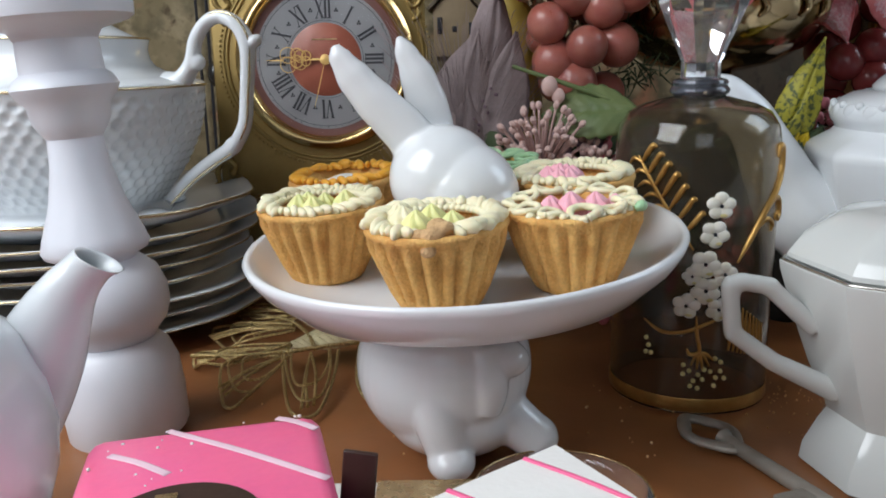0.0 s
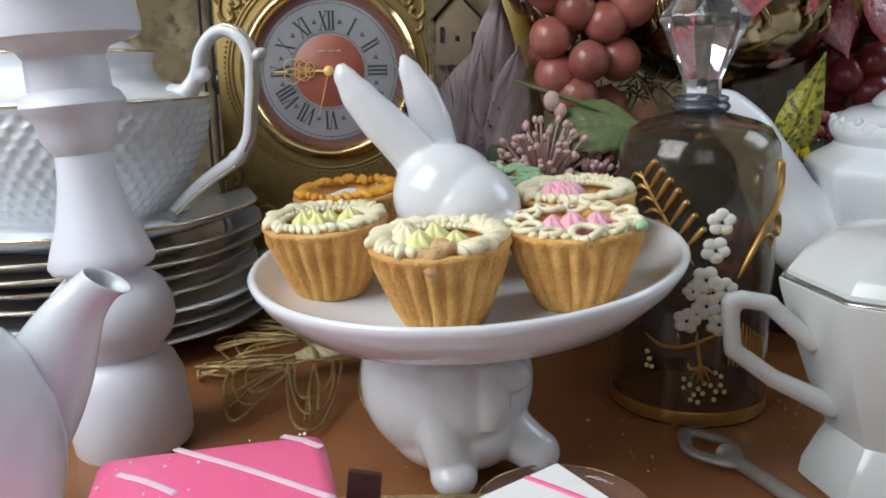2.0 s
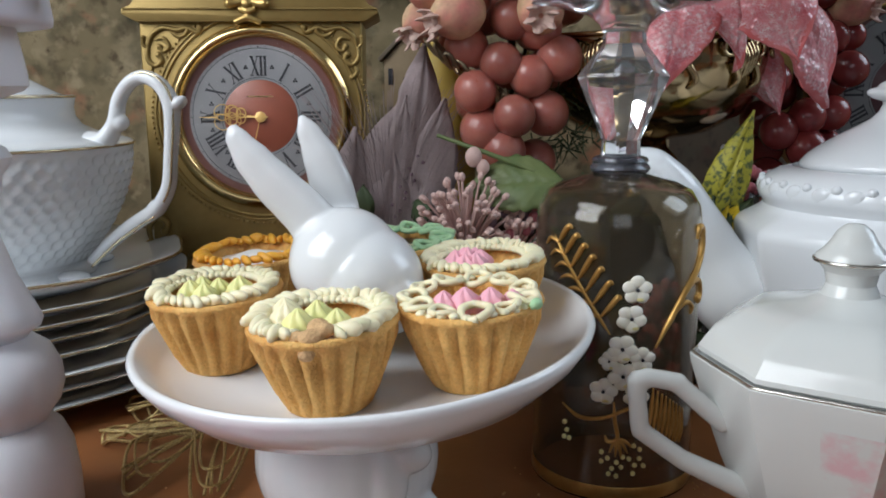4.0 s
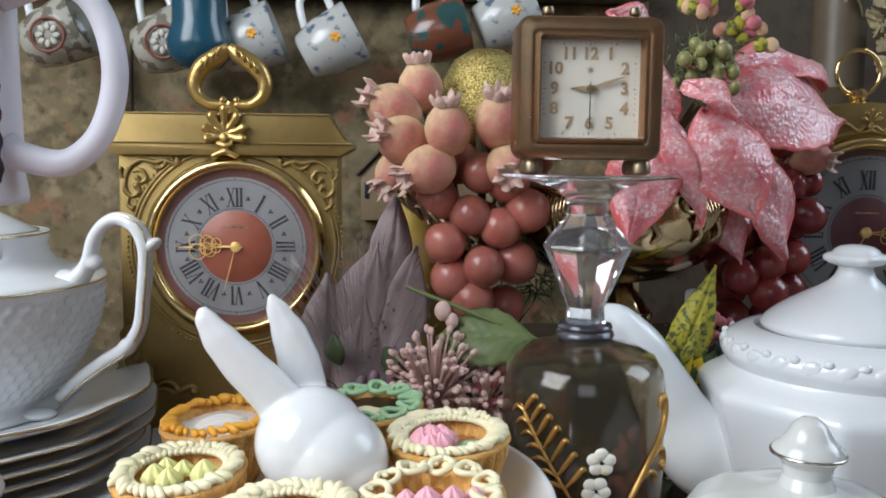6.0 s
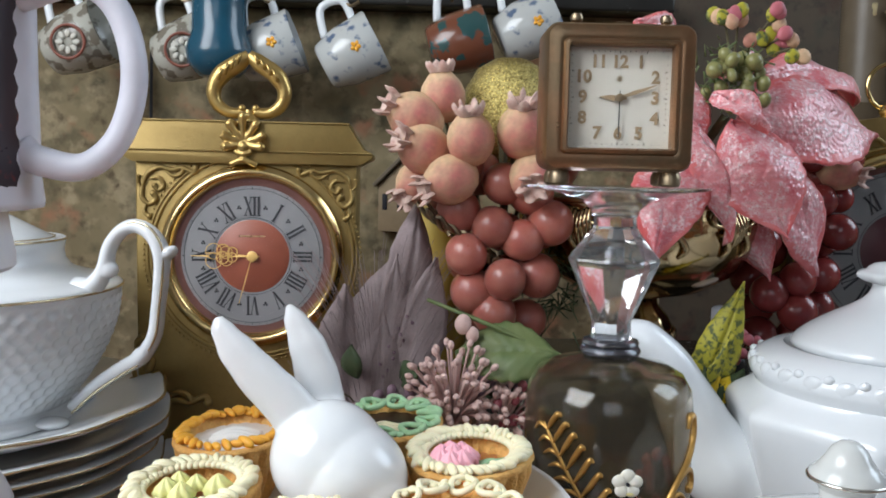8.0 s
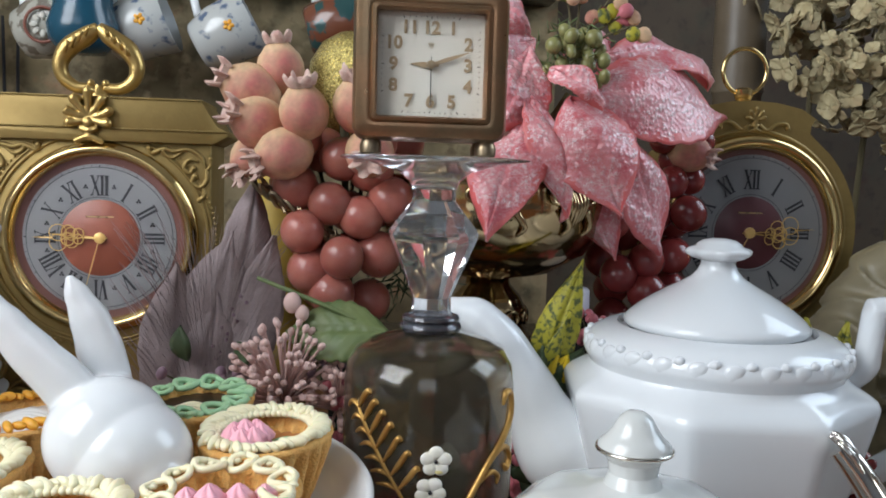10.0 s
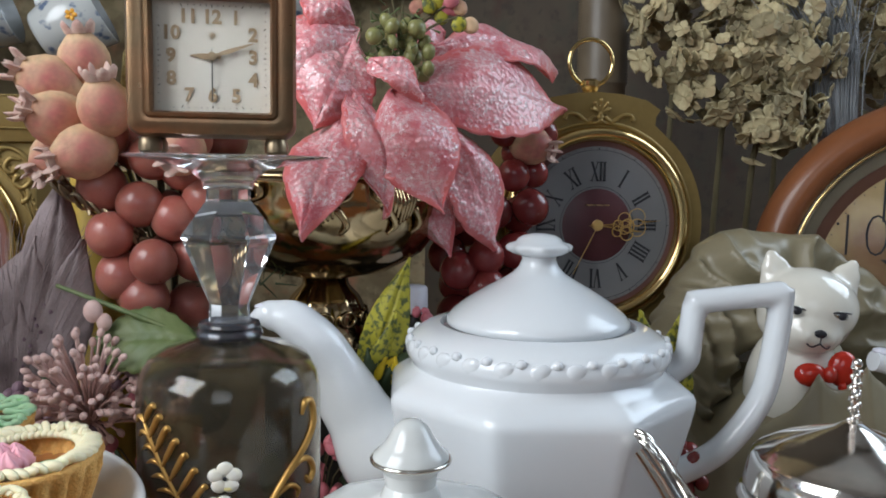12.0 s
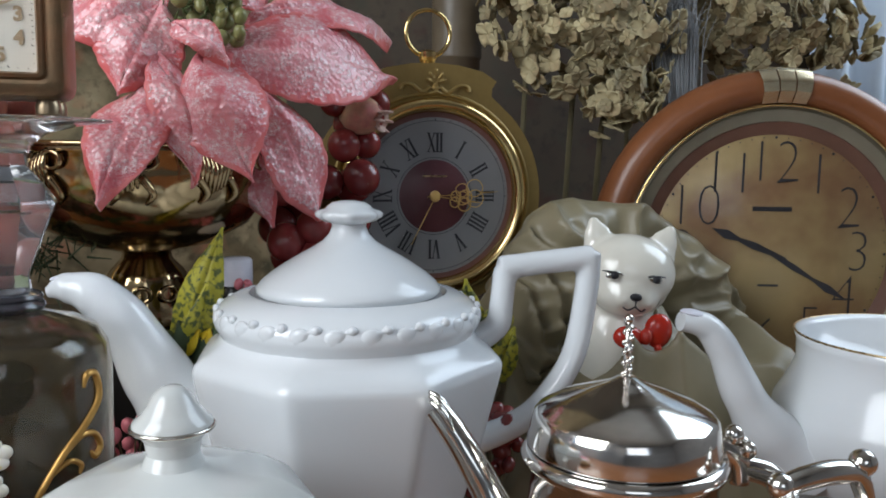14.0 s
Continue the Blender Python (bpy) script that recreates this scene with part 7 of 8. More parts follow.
for x, y, z in ((0.053, 0.562, 0.30), (0.036, 0.556, 0.285), (0.07, 0.54, 0.275), (0.10, 0.545, 0.28), (0.045, 0.55, 0.26), (0.06, 0.54, 0.25), (0.106, 0.545, 0.25), (0.04, 0.56, 0.25)):
    part("stem", Shape().tube([(0, 0.030, 0), ((x - 0.095) * 0.5, 0.030, (z - 0.135) * 0.6), (x - 0.095, y - 0.552 + 0.008, z - 0.135)], 0.0014, 6, 4), TWIG, sticks)
egg = Shape().lathe([(0, -0.036), (0.014, -0.034), (0.026, -0.022), (0.0315, -0.004), (0.0298, 0.014), (0.022, 0.027), (0.011, 0.0335), (0, 0.035)], 40)
tagged(part("glitter_egg", egg, GLITTER, sharp=180, m=Matrix.Translation((0.0990, 0.592, 0.3010))), "gold glitter egg among the artificial fruits", "ornament")
wire = thing("gold_wire_trim", (0.050, 0.545, 0.235), "coiled antique gold trim under the fruits", "ornament")
for k in range(9):
    x = 0.010 * k - 0.012
    part("coil", Shape().tube([(x * 0.6 + 0.005 * math.sin(j * 1.3 + k), -0.004 + 0.004 * math.cos(j * 1.1), -0.006 * k * 0.7 + 0.005 * math.cos(j * 1.7 + k)) for j in range(8)], 0.0013, 6, 4), DARK_BRASS, wire)


# ---- feather, candle, leaves and small flowers ----
fea = thing("feather", (0, 0, 0), "mauve feather with beaded tip, stuck upright", "feather")
for b, t, w, face, sd, full in (((0.000, 0.556, 0.060), (0.026, 0.554, 0.206), 0.027, (0.1, -1, 0), 1, 0.60), ((0.022, 0.562, 0.130), (0.039, 0.562, 0.240), 0.015, (0.3, -1, 0), 2, 0.55),
                                ((0.016, 0.551, 0.060), (0.050, 0.554, 0.204), 0.020, (-0.35, -1, 0), 3, 0.62), ((-0.008, 0.550, 0.040), (-0.006, 0.550, 0.186), 0.022, (0.4, -1, 0), 4, 0.64), ((0.004, 0.546, 0.030), (0.018, 0.548, 0.170), 0.024, (0.0, -1, 0.1), 5, 0.60)):
    part("vane", leaf(b, t, w, face, 0.010, 0.30, 0.0003, 0.0012, 0.05, nu=70, nv=14, full=full, seed=sd), FEATHER, fea, sharp=180)
    d = Vector(t) - Vector(b)
    part("quill", Shape().tube([Vector(b) - d * 0.2, Vector(b) + d * 0.4 + Vector((0, -0.0052, 0)), Vector(b) + d * 0.92], [0.0012, 0.0009, 0.0004], 6, 5), FEATHER, fea)
barbs = Shape()
rng = random.Random(66)
for k in range(260):
    u = rng.random()
    x0, z0 = rng.uniform(-0.020, 0.046), 0.085 + 0.105 * u
    lean = (x0 - 0.014) * 0.9
    barbs.tube([(x0, 0.5385 + 0.006 * rng.random(), z0), (x0 + lean * 0.35, 0.5375, z0 + 0.016), (x0 + lean * 0.8, 0.540, z0 + 0.026 + 0.010 * rng.random())], [0.00022, 0.0002, 0.0001], 3, 3)
tagged(part("fringe", barbs, FEATHER, fea, sharp=180), kind="stuff")
for k in range(14):
    u = k / 13
    part("bead", Shape().ball((0.012 + 0.022 * u + 0.004 * math.sin(k * 2.2), 0.5405, 0.118 + 0.050 * u), 0.0012, n=8, k=6), BERRY_GREY, fea, sharp=180)
wax = thing("candle", (0.0540, 0.600, 0), "thick yellow candle standing behind the feather", "candle")
part("wax", Shape().lathe([(0, 0), (0.0185, 0), (0.019, 0.004), (0.019, 0.238), (0.0175, 0.243), (0.010, 0.240), (0, 0.238)], 40), WAX, wax)
part("wick", Shape().tube([(0, 0, 0.238), (0.001, 0, 0.246)], 0.0007, 6, 1, smooth=False), DIAL_BLACK, wax)
house = thing("wooden_house", (0.018, 0.972, 0.190), "small pale wooden house ornament hung on the wallpaper", "ornament")
part("front", Shape().prism([(-0.024, 0.0), (0.026, 0.0), (0.026, 0.052), (0.001, 0.078), (-0.024, 0.052)], 0.026, bevel=0.0006), CORK, house)
for sx in (1, -1):
    part("roof_board", Shape().box((-0.022, -0.006, -0.002), (0.022, 0.026, 0.002), 0.0006, Matrix.Translation((0.001 + sx * 0.0155, 0, 0.0680)) @ pose(0, 0, 0, 0, sx * 46, 0)), LACE_STAND, house)
for x, z, h in ((-0.017, 0.034, 0.009), (0.000, 0.030, 0.003), (0.019, 0.030, 0.007)):
    part("window_hole", Shape().box((x - 0.0026, -0.0014, z - h), (x + 0.0026, 0.0, z + h), 0.0004), DIAL_BLACK, house)

gl = thing("silk_leaf", (0, 0, 0), "green silk leaf on a thin twig", "artificial leaf")
part("blade", leaf((0.062, 0.512, 0.152), (0.124, 0.498, 0.154), 0.018, (0.05, -0.85, 0.6), 0.006, 0.2, 0.0007, 0.001, 0.10, full=0.5, seed=2), LEAF_GREEN, gl, sharp=180)
part("twig", Shape().tube([(0.045, 0.520, 0.182), (0.085, 0.508, 0.168), (0.130, 0.500, 0.150)], [0.0012, 0.0015, 0.0012], 8, 5), LEAF_GREEN, gl)
part("bud", Shape().ball((0.066, 0.506, 0.170), (0.005, 0.0035, 0.0062), n=12, k=8).ball((0.0715, 0.506, 0.164), (0.004, 0.0035, 0.005), n=12, k=8), UMBEL_PINK, gl, "pale pink bud")

flask = thing("small_bottle", (0.2480, 0.575, 0), "small dark glass bottle with a white screw cap", "bottle")
part("bottle_body", Shape().lathe([(0, 0), (0.0165, 0), (0.0175, 0.002), (0.0175, 0.1330), (0.0150, 0.1410), (0.0095, 0.1470), (0.0090, 0.1540), (0, 0.1540)], 40), DARK_BOX, flask, sharp=60)
part("cap", Shape().lathe([(0, 0.1542), (0.0098, 0.1542), (0.0100, 0.1590), (0.0098, 0.1700), (0.0085, 0.1715), (0, 0.1715)], 40, lambda a, r, z: r * (1 + 0.012 * math.cos(30 * a))), LILAC, flask, "white ribbed screw cap", sharp=60)

yl = thing("silk_leaf", (0, 0, 0), "mottled yellow-green silk leaves behind the teapot", "artificial leaf")
part("blade", leaf((0.2130, 0.530, 0.112), (0.2370, 0.520, 0.196), 0.0125, (-0.25, -0.95, 0.1), 0.006, 0.25, 0.0007, 0.001, 0.06, full=0.42, seed=4), LEAF_YELLOW, yl, sharp=180)
part("blade", leaf((0.2120, 0.528, 0.116), (0.2290, 0.512, 0.165), 0.010, (0.6, -0.8, 0.1), 0.004, 0.25, 0.0006, 0.001, 0.06, full=0.45, seed=5), LEAF_YELLOW, yl, sharp=180)
for dx, dz, tx, tz in ((-0.014, -0.004, 0.000, 0.012), (-0.002, -0.010, 0.006, 0.012), (0.010, -0.008, 0.014, 0.010)):
    part("petal", leaf((0.2230 + dx, 0.526, 0.1260 + dz), (0.2230 + tx, 0.516, 0.1260 + tz), 0.0075, (0, -0.8, 0.5), 0.002, 0.2, 0.0004, full=0.5), YELLOW_PETAL, yl, "bright yellow petal", sharp=180)
yl2 = thing("silk_leaf", (0, 0, 0), "mottled yellow silk leaves beside the cloth", "artificial leaf")
for b, t, w in (((0.400, 0.540, 0.090), (0.416, 0.530, 0.158), 0.011), ((0.395, 0.542, 0.095), (0.388, 0.530, 0.160), 0.010), ((0.402, 0.536, 0.080), (0.420, 0.524, 0.128), 0.010)):
    part("blade", leaf(b, t, w, (0.1, -0.9, 0.3), 0.006, 0.2, 0.0006, 0.001, 0.1, full=0.5), LEAF_YELLOW, yl2, sharp=180)
part("stem", Shape().tube([(0.40, 0.545, 0.0), (0.402, 0.543, 0.05), (0.400, 0.54, 0.095)], 0.0014, 6, 3), TWIG, yl2)
part("stem", Shape().tube([(0.215, 0.545, 0.001), (0.214, 0.538, 0.06), (0.2130, 0.530, 0.115)], 0.0014, 6, 3), TWIG, yl)


def umbel(c, r, count, seed, label):
    u = thing("dried_flower", c, label, "dried flower", "small dried flowers")
    rg = random.Random(seed)
    foot = Vector((0, 0.012, -r * 0.7))
    stalks = Shape()
    twin = None
    for k in range(count):
        while True:
            d = Vector((rg.gauss(0, 1), rg.gauss(-0.5, 0.8), rg.gauss(0.35, 0.9))).normalized()
            if d.y < 0.35:
                break
        tip = d * r * rg.uniform(0.75, 1.05)
        stalks.tube([foot, tip * 0.55 + foot * 0.3, tip], [0.0011, 0.0009, 0.0008], 5, 3)
        m = Matrix.Translation(tip) @ (d.to_track_quat("Z", "Y").to_matrix().to_4x4())
        if twin is None:
            twin = part("bud", Shape().ball((0, 0, 0.001), (0.0020, 0.0020, 0.0028), n=8, k=6), UMBEL_PINK, u, sharp=180, m=m)
        else:
            same_part("bud", twin, u, m)
    tagged(part("stalk_tuft", stalks, UMBEL_PINK, u, sharp=180), kind="stuff")
umbel((0.062, 0.502, 0.128), 0.030, 110, 1, "dusty pink dried flower head with many thin stalks")
umbel((0.092, 0.505, 0.118), 0.019, 45, 2, "small dusty pink dried flower head")


def berries(c, spread, count, mat, r, seed, label):
    b = thing("berry_spray", c, label, "berries", "berry sprays")
    rg = random.Random(seed)
    twin = None
    stem = Shape()
    for k in range(count):
        p = Vector((rg.uniform(-1, 1) * spread[0], rg.uniform(-1, 0.6) * spread[1], rg.uniform(-1, 1) * spread[2]))
        stem.tube([(0, 0.006, -spread[2]), p * 0.6 + Vector((0, 0.006, -0.002)), p], 0.0005, 4, 2)
        s = rg.uniform(0.75, 1.2)
        m = Matrix.Translation(p) @ pose(0, 0, 0, rg.uniform(-50, 50), rg.uniform(-50, 50), 0) @ Matrix.Diagonal((s, s, s * 1.25, 1))
        if twin is None:
            twin = part("berry", Shape().ball((0, 0, 0), r, n=9, k=6), mat, b, sharp=180, m=m)
        else:
            same_part("berry", twin, b, m)
    tagged(part("stalk_tuft", stem, TWIG, b, sharp=180), kind="stuff")
berries((0.100, 0.508, 0.126), (0.014, 0.012, 0.018), 34, BERRY_PINK, 0.0029, 41, "spray of small pink artificial berries")
berries((0.086, 0.515, 0.136), (0.016, 0.012, 0.014), 26, BERRY_GREY, 0.0030, 42, "spray of grey-mauve artificial berries")
berries((0.184, 0.512, 0.060), (0.016, 0.016, 0.034), 44, BERRY_PINK, 0.0034, 43, "spray of pink artificial berries beside the goblet")
berries((0.256, 0.560, 0.150), (0.012, 0.010, 0.010), 16, BERRY_PINK, 0.0030, 44, "few pink berries under the bowl")
berries((0.095, 0.520, 0.060), (0.030, 0.016, 0.040), 60, BERRY_PINK, 0.0032, 45, "low spray of dull pink artificial berries")
berries((0.030, 0.525, 0.090), (0.040, 0.016, 0.040), 60, BERRY_GREY, 0.0034, 46, "low spray of dark grey artificial berries")
berries((0.390, 0.470, 0.060), (0.020, 0.014, 0.030), 24, PLUM, 0.0052, 47, "dark red glossy berries beneath the teapot handle")
berries((-0.030, 0.500, 0.018), (0.022, 0.018, 0.012), 30, BERRY_PINK, 0.0036, 48, "spray of reddish artificial berries on the table")
greens = thing("green_foliage", (0, 0, 0), "dark green artificial foliage filling the gap behind", "artificial leaves")
rng = random.Random(77)
for k in range(44):
    b = Vector((rng.uniform(-0.005, 0.285), rng.uniform(0.522, 0.545), rng.uniform(0.02, 0.135)))
    t = b + Vector((rng.uniform(-0.03, 0.03), rng.uniform(-0.02, 0.0), rng.uniform(-0.004, 0.034)))
    part("blade", leaf(b, t, rng.uniform(0.007, 0.012), (rng.uniform(-0.5, 0.5), -0.9, 0.4), 0.004, 0.2, 0.0004, full=0.5, nu=10, nv=4), NEEDLE, greens, sharp=180)
pine = Shape()
for k in range(110):
    p = Vector((rng.gauss(0.130, 0.014), rng.uniform(0.560, 0.580), rng.gauss(0.185, 0.018)))
    q = p + Vector((rng.uniform(-1, 1), rng.uniform(-0.6, 0.2), rng.uniform(-1, 1))).normalized() * 0.014
    pine.tube([p, q], [0.0007, 0.0003], 4, 1, smooth=False)
tagged(part("needles", pine, NEEDLE, greens, "dark green needles", sharp=180), kind="stuff")

gspr = thing("glitter_leaf", (0, 0, 0), "gold glittered wire leaf lying on the table", "ornament")
rng = random.Random(12)
LOOPS = (((-0.1000, 0.4720), (-0.1341, 0.4759), (-0.1256, 0.4320), (-0.1157, 0.4147), (-0.1079, 0.4352), (-0.0930, 0.4690)),
         ((-0.0975, 0.4680), (-0.0895, 0.4303), (-0.0802, 0.4037), (-0.0693, 0.4103), (-0.0646, 0.4454), (-0.0657, 0.4819)),
         ((-0.0950, 0.4860), (-0.1405, 0.5011), (-0.1568, 0.4948), (-0.1570, 0.4868), (-0.1487, 0.4786), (-0.1311, 0.4776), (-0.0950, 0.4800)),
         ((-0.1000, 0.5300), (-0.1530, 0.5507), (-0.1603, 0.5438), (-0.1440, 0.5152), (-0.1320, 0.5112), (-0.1000, 0.5250)),
         ((-0.0950, 0.5650), (-0.1430, 0.5954), (-0.1570, 0.6007), (-0.1461, 0.5721), (-0.1320, 0.5544), (-0.0950, 0.5500)),
         ((-0.0545, 0.5120), (-0.0509, 0.4447), (-0.0420, 0.4300), (-0.0380, 0.4600), (-0.0430, 0.5100)))
for k, pts in enumerate(LOOPS):
    n = len(pts)
    line = [Vector((x, y, 0.004 + 0.010 * (abs(2 * i / (n - 1) - 1)) ** 1.5 + 0.002 * math.sin(3 * i + k))) for i, (x, y) in enumerate(pts)]
    part("wire_loop", Shape().tube(line, 0.0010, 7, 7), GOLD_GLITTER_WIRE, gspr)
    a, mid = (line[0] + line[-1]) / 2, sum(line[1:-1], Vector()) / (n - 2)
    for q in (0.80, 0.58):
        part("wire_loop", Shape().tube([a.lerp(p, q) + Vector((0.003 * math.sin(5 * q + k + i), 0.003 * math.cos(4 * i + k), 0.002)) for i, p in enumerate(line)], 0.0008, 6, 7), GOLD_GLITTER_WIRE, gspr)
    for q in (0.25, 0.5, 0.75):
        end = line[1].lerp(line[-2], q).lerp(mid + (mid - a) * 0.55, 0.5)
        part("wire_vein", Shape().tube([a, a.lerp(end, 0.55) + Vector((0.002 * math.sin(9 * q + k), 0.002 * math.cos(7 * q), 0.003)), end], 0.0009, 6, 5), GOLD_GLITTER_WIRE, gspr)
part("wire_spine", Shape().tube([(-0.160, 0.492, 0.008), (-0.110, 0.478, 0.013), (-0.080, 0.480, 0.016), (-0.040, 0.500, 0.014)], 0.0014, 7, 6), GOLD_GLITTER_WIRE, gspr)
part("wire_spine", Shape().tube([(-0.150, 0.580, 0.008), (-0.110, 0.545, 0.014), (-0.090, 0.510, 0.016), (-0.080, 0.480, 0.015)], 0.0014, 7, 6), GOLD_GLITTER_WIRE, gspr)
part("dry_leaf", leaf((-0.050, 0.500, 0.016), (-0.100, 0.500, 0.012), 0.014, (0, -0.2, 1), 0.004, 0.2, 0.001, full=0.5), HYDRANGEA, gspr)
part("dry_leaf", leaf((-0.040, 0.515, 0.018), (-0.075, 0.535, 0.020), 0.010, (0, -0.3, 1), 0.004, 0.2, 0.001, full=0.5), UMBEL_PINK, gspr)


# ---- dried hydrangeas and grasses behind the clocks ----
def hydrangea(c, r, count, seed, label):
    h = thing("dried_hydrangea", c, label, "dried flower", "dried hydrangeas")
    rg = random.Random(seed)
    twin = []
    for v in range(3):
        s = Shape()
        for k in range(4):
            a = k * math.pi / 2 + 0.3 * v
            tip = Vector((0.0158 * math.cos(a), 0.0158 * math.sin(a), 0.001 + 0.0018 * ((k + v) % 3)))
            o = leaf((0, 0, 0), tip, 0.0070 + 0.0008 * v, (0, 0, 1), 0.0006, 0.10 - 0.1 * v, 0.0003, full=0.58, nu=8, nv=4)
            s.add(o.v, o.f)
        s.ball((0, 0, 0.001), 0.0011, n=6, k=4)
        twin.append(part("floret", s, HYDRANGEA, h, sharp=180, m=Matrix.Scale(0.7, 4)))
    for k in range(count):
        d = Vector((rg.gauss(0, 1), rg.gauss(-0.7, 0.7), rg.gauss(0, 1))).normalized()
        p = Vector((d.x * r[0], d.y * r[1], d.z * r[2])) * rg.uniform(0.55, 1.22)
        m = Matrix.Translation(p) @ d.to_track_quat("Z", "Y").to_matrix().to_4x4() @ pose(0, 0, 0, rg.uniform(-38, 38), rg.uniform(-38, 38), rg.uniform(0, 90)) @ Matrix.Scale(rg.uniform(0.45, 0.95), 4)
        same_part("floret", twin[k % 3], h, m)
    part("stem", Shape().tube([(0, 0, 0), (0.0, 0.03, -r[2]), (0, 0.05, -c[2])], 0.003, 8, 3), TWIG, h)
hydrangea((0.590, 0.770, 0.365), (0.092, 0.050, 0.078), 280, 51, "dried greenish-beige hydrangea head with papery petals")
hydrangea((0.815, 0.800, 0.385), (0.118, 0.050, 0.088), 340, 52, "large dried beige hydrangea head above the wall clock")
hydrangea((0.690, 0.825, 0.425), (0.080, 0.040, 0.050), 120, 53, "dried olive hydrangea head behind the others")
hydrangea((0.560, 0.815, 0.425), (0.080, 0.040, 0.045), 120, 54, "faded dried hydrangea head in shadow")
hydrangea((0.610, 0.745, 0.292), (0.040, 0.030, 0.030), 60, 55, "small drooping dried hydrangea head by the wall clock")
grass = thing("dried_grass", (0.675, 0.742, 0.300), "tuft of silvery dried grass between hydrangeas", "dried grass")
rng = random.Random(19)
blades = Shape()
for k in range(220):
    x = rng.gauss(0, 0.010)
    top = Vector((x * 2.0 + rng.gauss(-0.030, 0.018), rng.gauss(0, 0.012), rng.uniform(0.06, 0.16)))
    blades.tube([(x, 0.004 * math.sin(k), -0.02), (x * 1.3 - 0.006, 0, top.z * 0.5), top], [0.0008, 0.0006, 0.0002], 4, 3)
tagged(part("blades", blades, DRY_GRASS, grass, sharp=180), kind="stuff")
part("stem", Shape().tube([(0, 0.01, -0.300), (0, 0.008, -0.15), (0, 0.004, 0.0)], 0.004, 8, 3), TWIG, grass)

pole = thing("turned_pole", (0.4870, 0.860, 0.0), "dark silk-wound wooden pole behind the round clock", "pole")
pp = [(0, 0), (0.030, 0.0), (0.028, 0.02), (0.024, 0.05), (0.024, 0.335)]
for k in range(60):
    pp += [(0.0262, 0.336 + 0.0030 * k), (0.0245, 0.3375 + 0.0030 * k)]
pp += [(0.024, 0.53), (0, 0.53)]
part("shaft", Shape().lathe(pp, 40), LACE_STAND, pole, sharp=180)


# ---- hanging cups and cords on the wall ----
rod = thing("cup_rail", (0, 0.955, 0.4400), "dark brown wooden rail with cup hooks on the wall", "rail")
part("rail", Shape().box((-0.60, 0.0, 0.0), (0.32, 0.045, 0.020), 0.003), DARK_BOX, rod)
def hanging_mug(x, z, mat, label, tilt, r=0.034, h=0.062, y=0.915):
    m = thing("mug", (x, y, z), label, "mug", "mugs hanging on the rail")
    tl = pose(0, 0, 0, 0, tilt, 0)
    part("body", Shape().lathe([(0, -h / 2), (r * 0.62, -h / 2), (r * 0.72, -h / 2 + 0.003), (r * 0.92, -h * 0.1), (r, h / 2), (r * 0.96, h / 2 + 0.001), (r * 0.88, -h * 0.1), (r * 0.6, -h / 2 + 0.006), (0, -h / 2 + 0.005)], 40, None, tl), mat, m, sharp=180)
    part("handle", Shape().tube([tl @ Vector((-r * 0.9, 0, h * 0.30)), tl @ Vector((-r * 1.55, 0, h * 0.28)), tl @ Vector((-r * 1.62, 0, -h * 0.1)), tl @ Vector((-r * 0.80, 0, -h * 0.26))], 0.0042, 12, 6), PORCELAIN, m, sharp=180)
    part("hook", Shape().tube([(-r * 0.2, 0.01, 0.4400 - z), (-r * 0.2, 0, r * 1.6), (0, -0.003, r * 1.45), (r * 0.25, 0, r * 1.6)], 0.0018, 8, 4), DARK_BRASS, m)
    return m
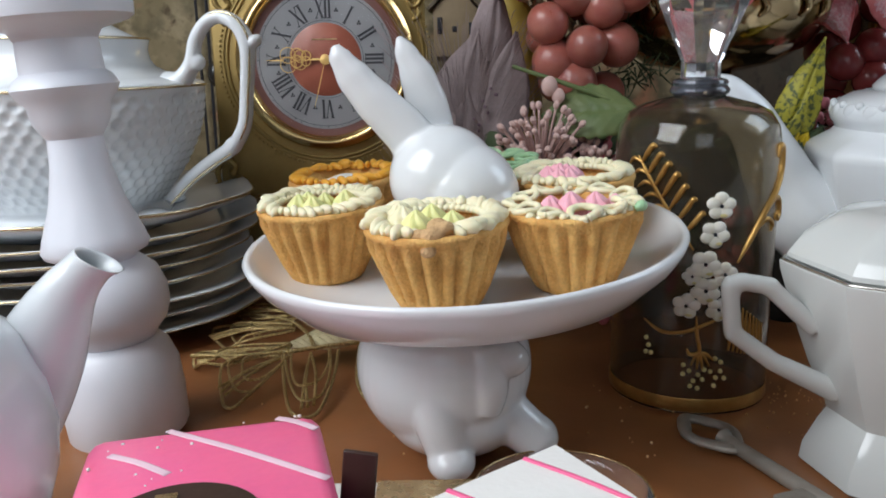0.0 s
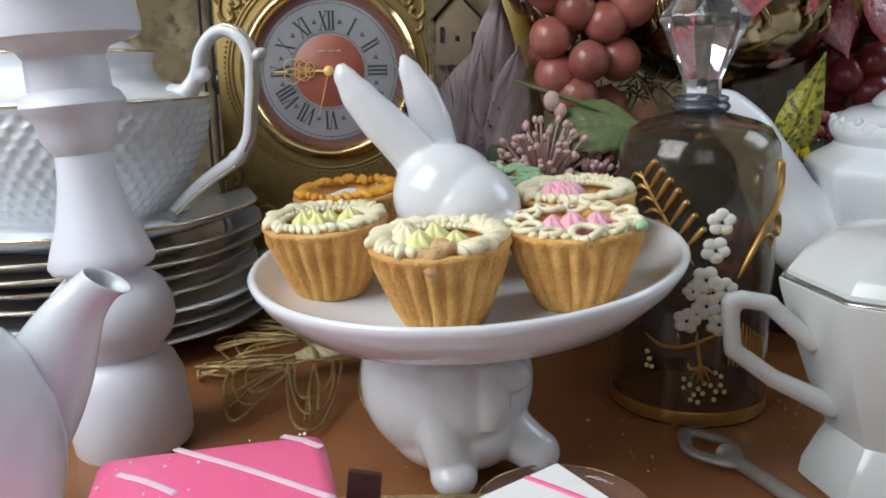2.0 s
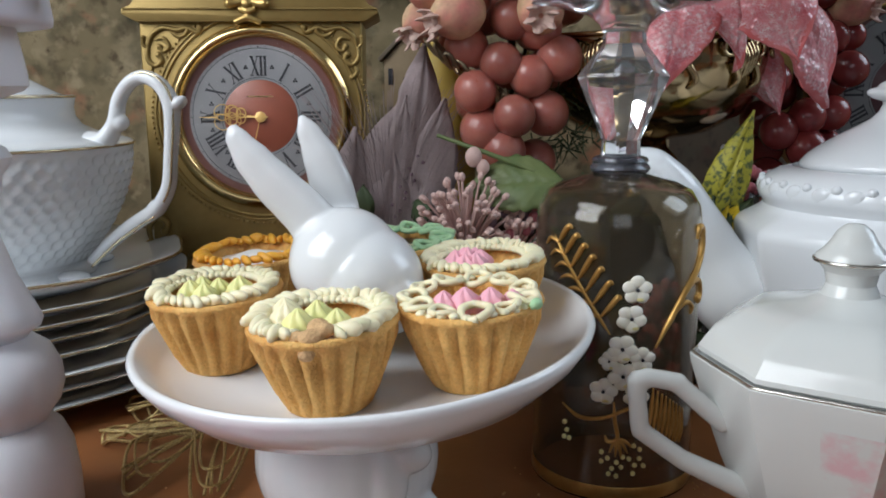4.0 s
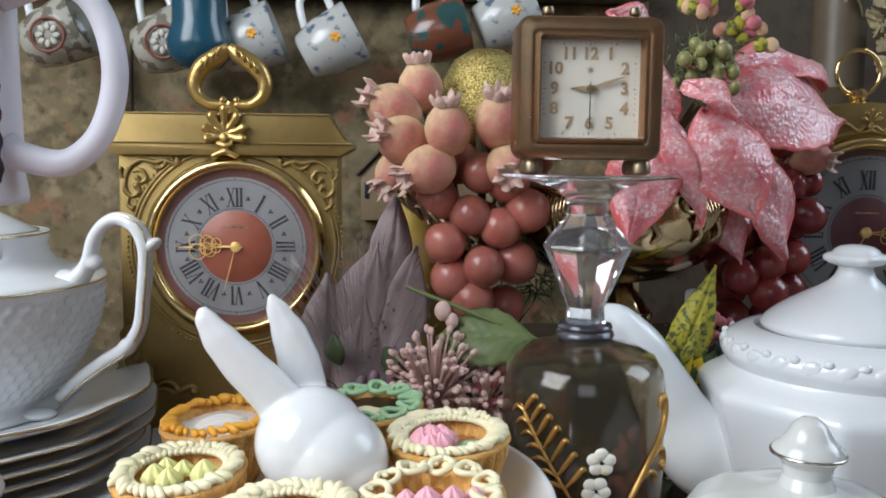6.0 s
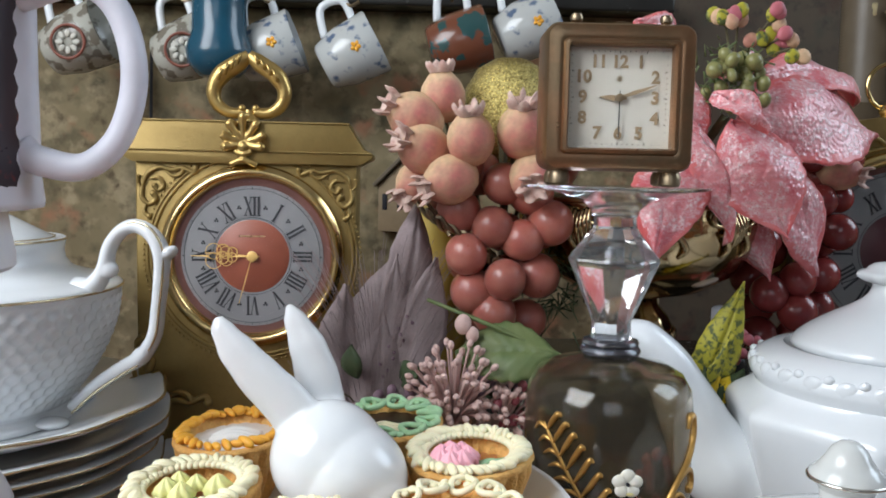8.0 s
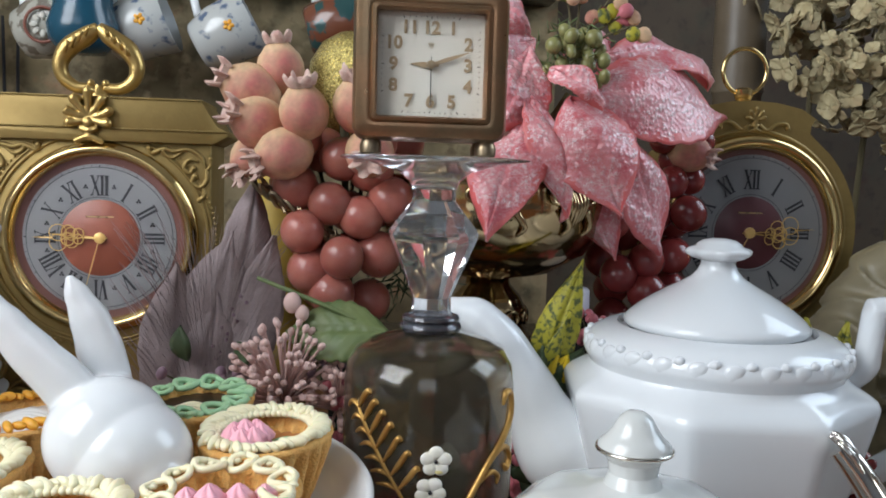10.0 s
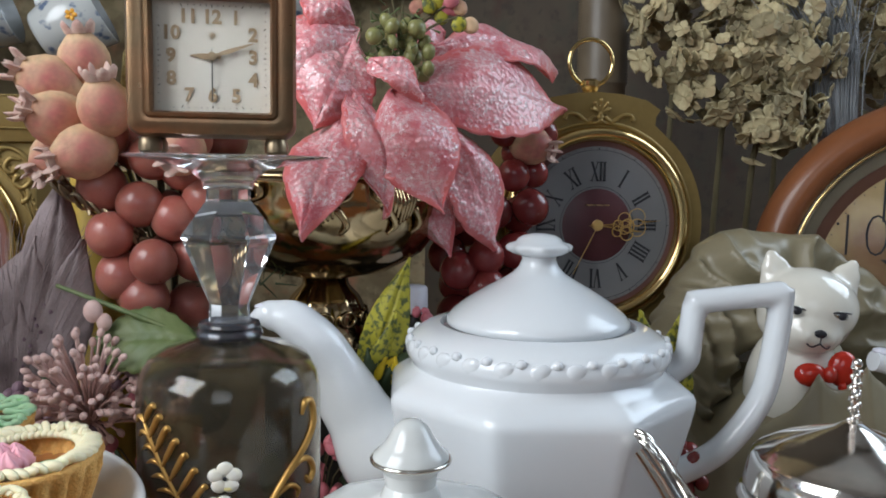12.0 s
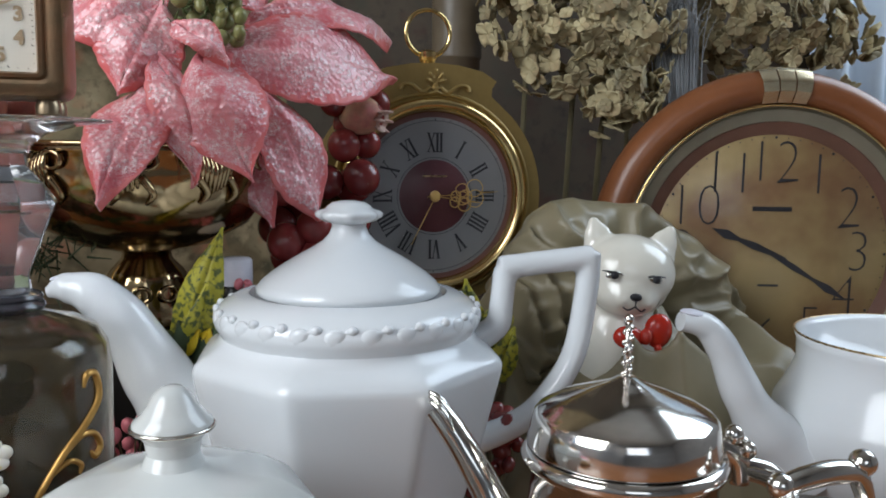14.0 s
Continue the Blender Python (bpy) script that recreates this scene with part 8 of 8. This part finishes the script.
for x, z, mat, label, tilt in ((-0.318, 0.385, PORCELAIN_FLORAL, "white mug with paisley medallion print, hanging", 66), (-0.205, 0.380, PORCELAIN_FLORAL, "white mug with paisley medallion print, hanging", 68), (-0.120, 0.382, PORCELAIN_BLUE, "white mug with blue flowers, hanging", 70),
                               (-0.035, 0.380, PORCELAIN_BLUE, "white mug with scattered blue flowers, hanging", 62), (0.078, 0.394, CHERRY_PRINT, "red and teal painted mug, hanging", 75), (0.150, 0.410, PORCELAIN_BLUE, "white mug with dark flowers, hanging in shade", 66)):
    mg = hanging_mug(x, z, mat, label, tilt)
    if mat is PORCELAIN_BLUE:
        spot = Matrix.Translation((0.008, -0.0325, 0.004)) @ FACE
        bloom = Shape()
        for k in range(5):
            a = k * 2 * math.pi / 5
            bloom.ball((0.0032 * math.cos(a), 0.0032 * math.sin(a), 0), (0.0028, 0.0022, 0.0012), spot, n=10, k=5, turn=pose(0, 0, 0, 0, 0, math.degrees(a)))
        part("orange_blossom", bloom, ORANGE_CREAM, mg, "painted orange blossom", sharp=180)
    if mat is PORCELAIN_FLORAL:
        med = Matrix.Translation((0.004, -0.0335, -0.004)) @ FACE
        part("medallion", Shape().ring(0.0165, 0.0016, 36, 6, med), DIAL_RED, mg, "rust-red ring medallion", sharp=180)
        fl = Shape()
        for k in range(8):
            a = k * math.pi / 4
            fl.ball((0.0085 * math.cos(a), 0.0085 * math.sin(a), 0.0), (0.0042, 0.0028, 0.0010), med, n=10, k=5, turn=pose(0, 0, 0, 0, 0, math.degrees(a)))
        part("flower_print", fl, DIAL_CREAM, mg, sharp=180)
bm_ = thing("jug", (-0.163, 0.880, 0.400), "dark blue glazed jug hanging on the rail", "jug", "mugs hanging on the rail")
part("body", Shape().lathe([(0, -0.052), (0.020, -0.050), (0.031, -0.038), (0.033, -0.024), (0.027, -0.006), (0.026, 0.020), (0.030, 0.044), (0.028, 0.045), (0.022, 0.02), (0, -0.02)], 44), BLUE_MUG, bm_, sharp=180)
part("hook", Shape().tube([(0, 0.075, 0.045), (0, 0.04, 0.052), (0, 0.0, 0.048), (0, -0.006, 0.040)], 0.002, 8, 4), DARK_BRASS, bm_)
cord = thing("cord", (-0.275, 0.990, 0.0), "two thin dark cords hanging down the wallpaper", "cord")
part("strand", Shape().tube([(-0.006, 0, 0.40), (-0.004, -0.002, 0.25), (-0.003, 0, 0.0)], 0.0018, 8, 6), DIAL_BLACK, cord)
part("strand", Shape().tube([(0.010, 0, 0.40), (0.008, -0.002, 0.25), (0.006, 0, 0.0)], 0.0018, 8, 6), DIAL_BLACK, cord)
part("tassel", Shape().ball((0.016, -0.012, 0.175), (0.010, 0.009, 0.015), n=14, k=9), DARK_BOX, cord)
curt = Shape().sheet(lambda u, v: (1.02 + 0.40 * u, 0.965 + 0.012 * math.sin(u * 40), 0.0 + 0.95 * v), 60, 6, thick=0.002)
tagged(part("curtain", curt, CURTAIN, sharp=180), "pale blue curtain in soft folds by the window", "curtain")
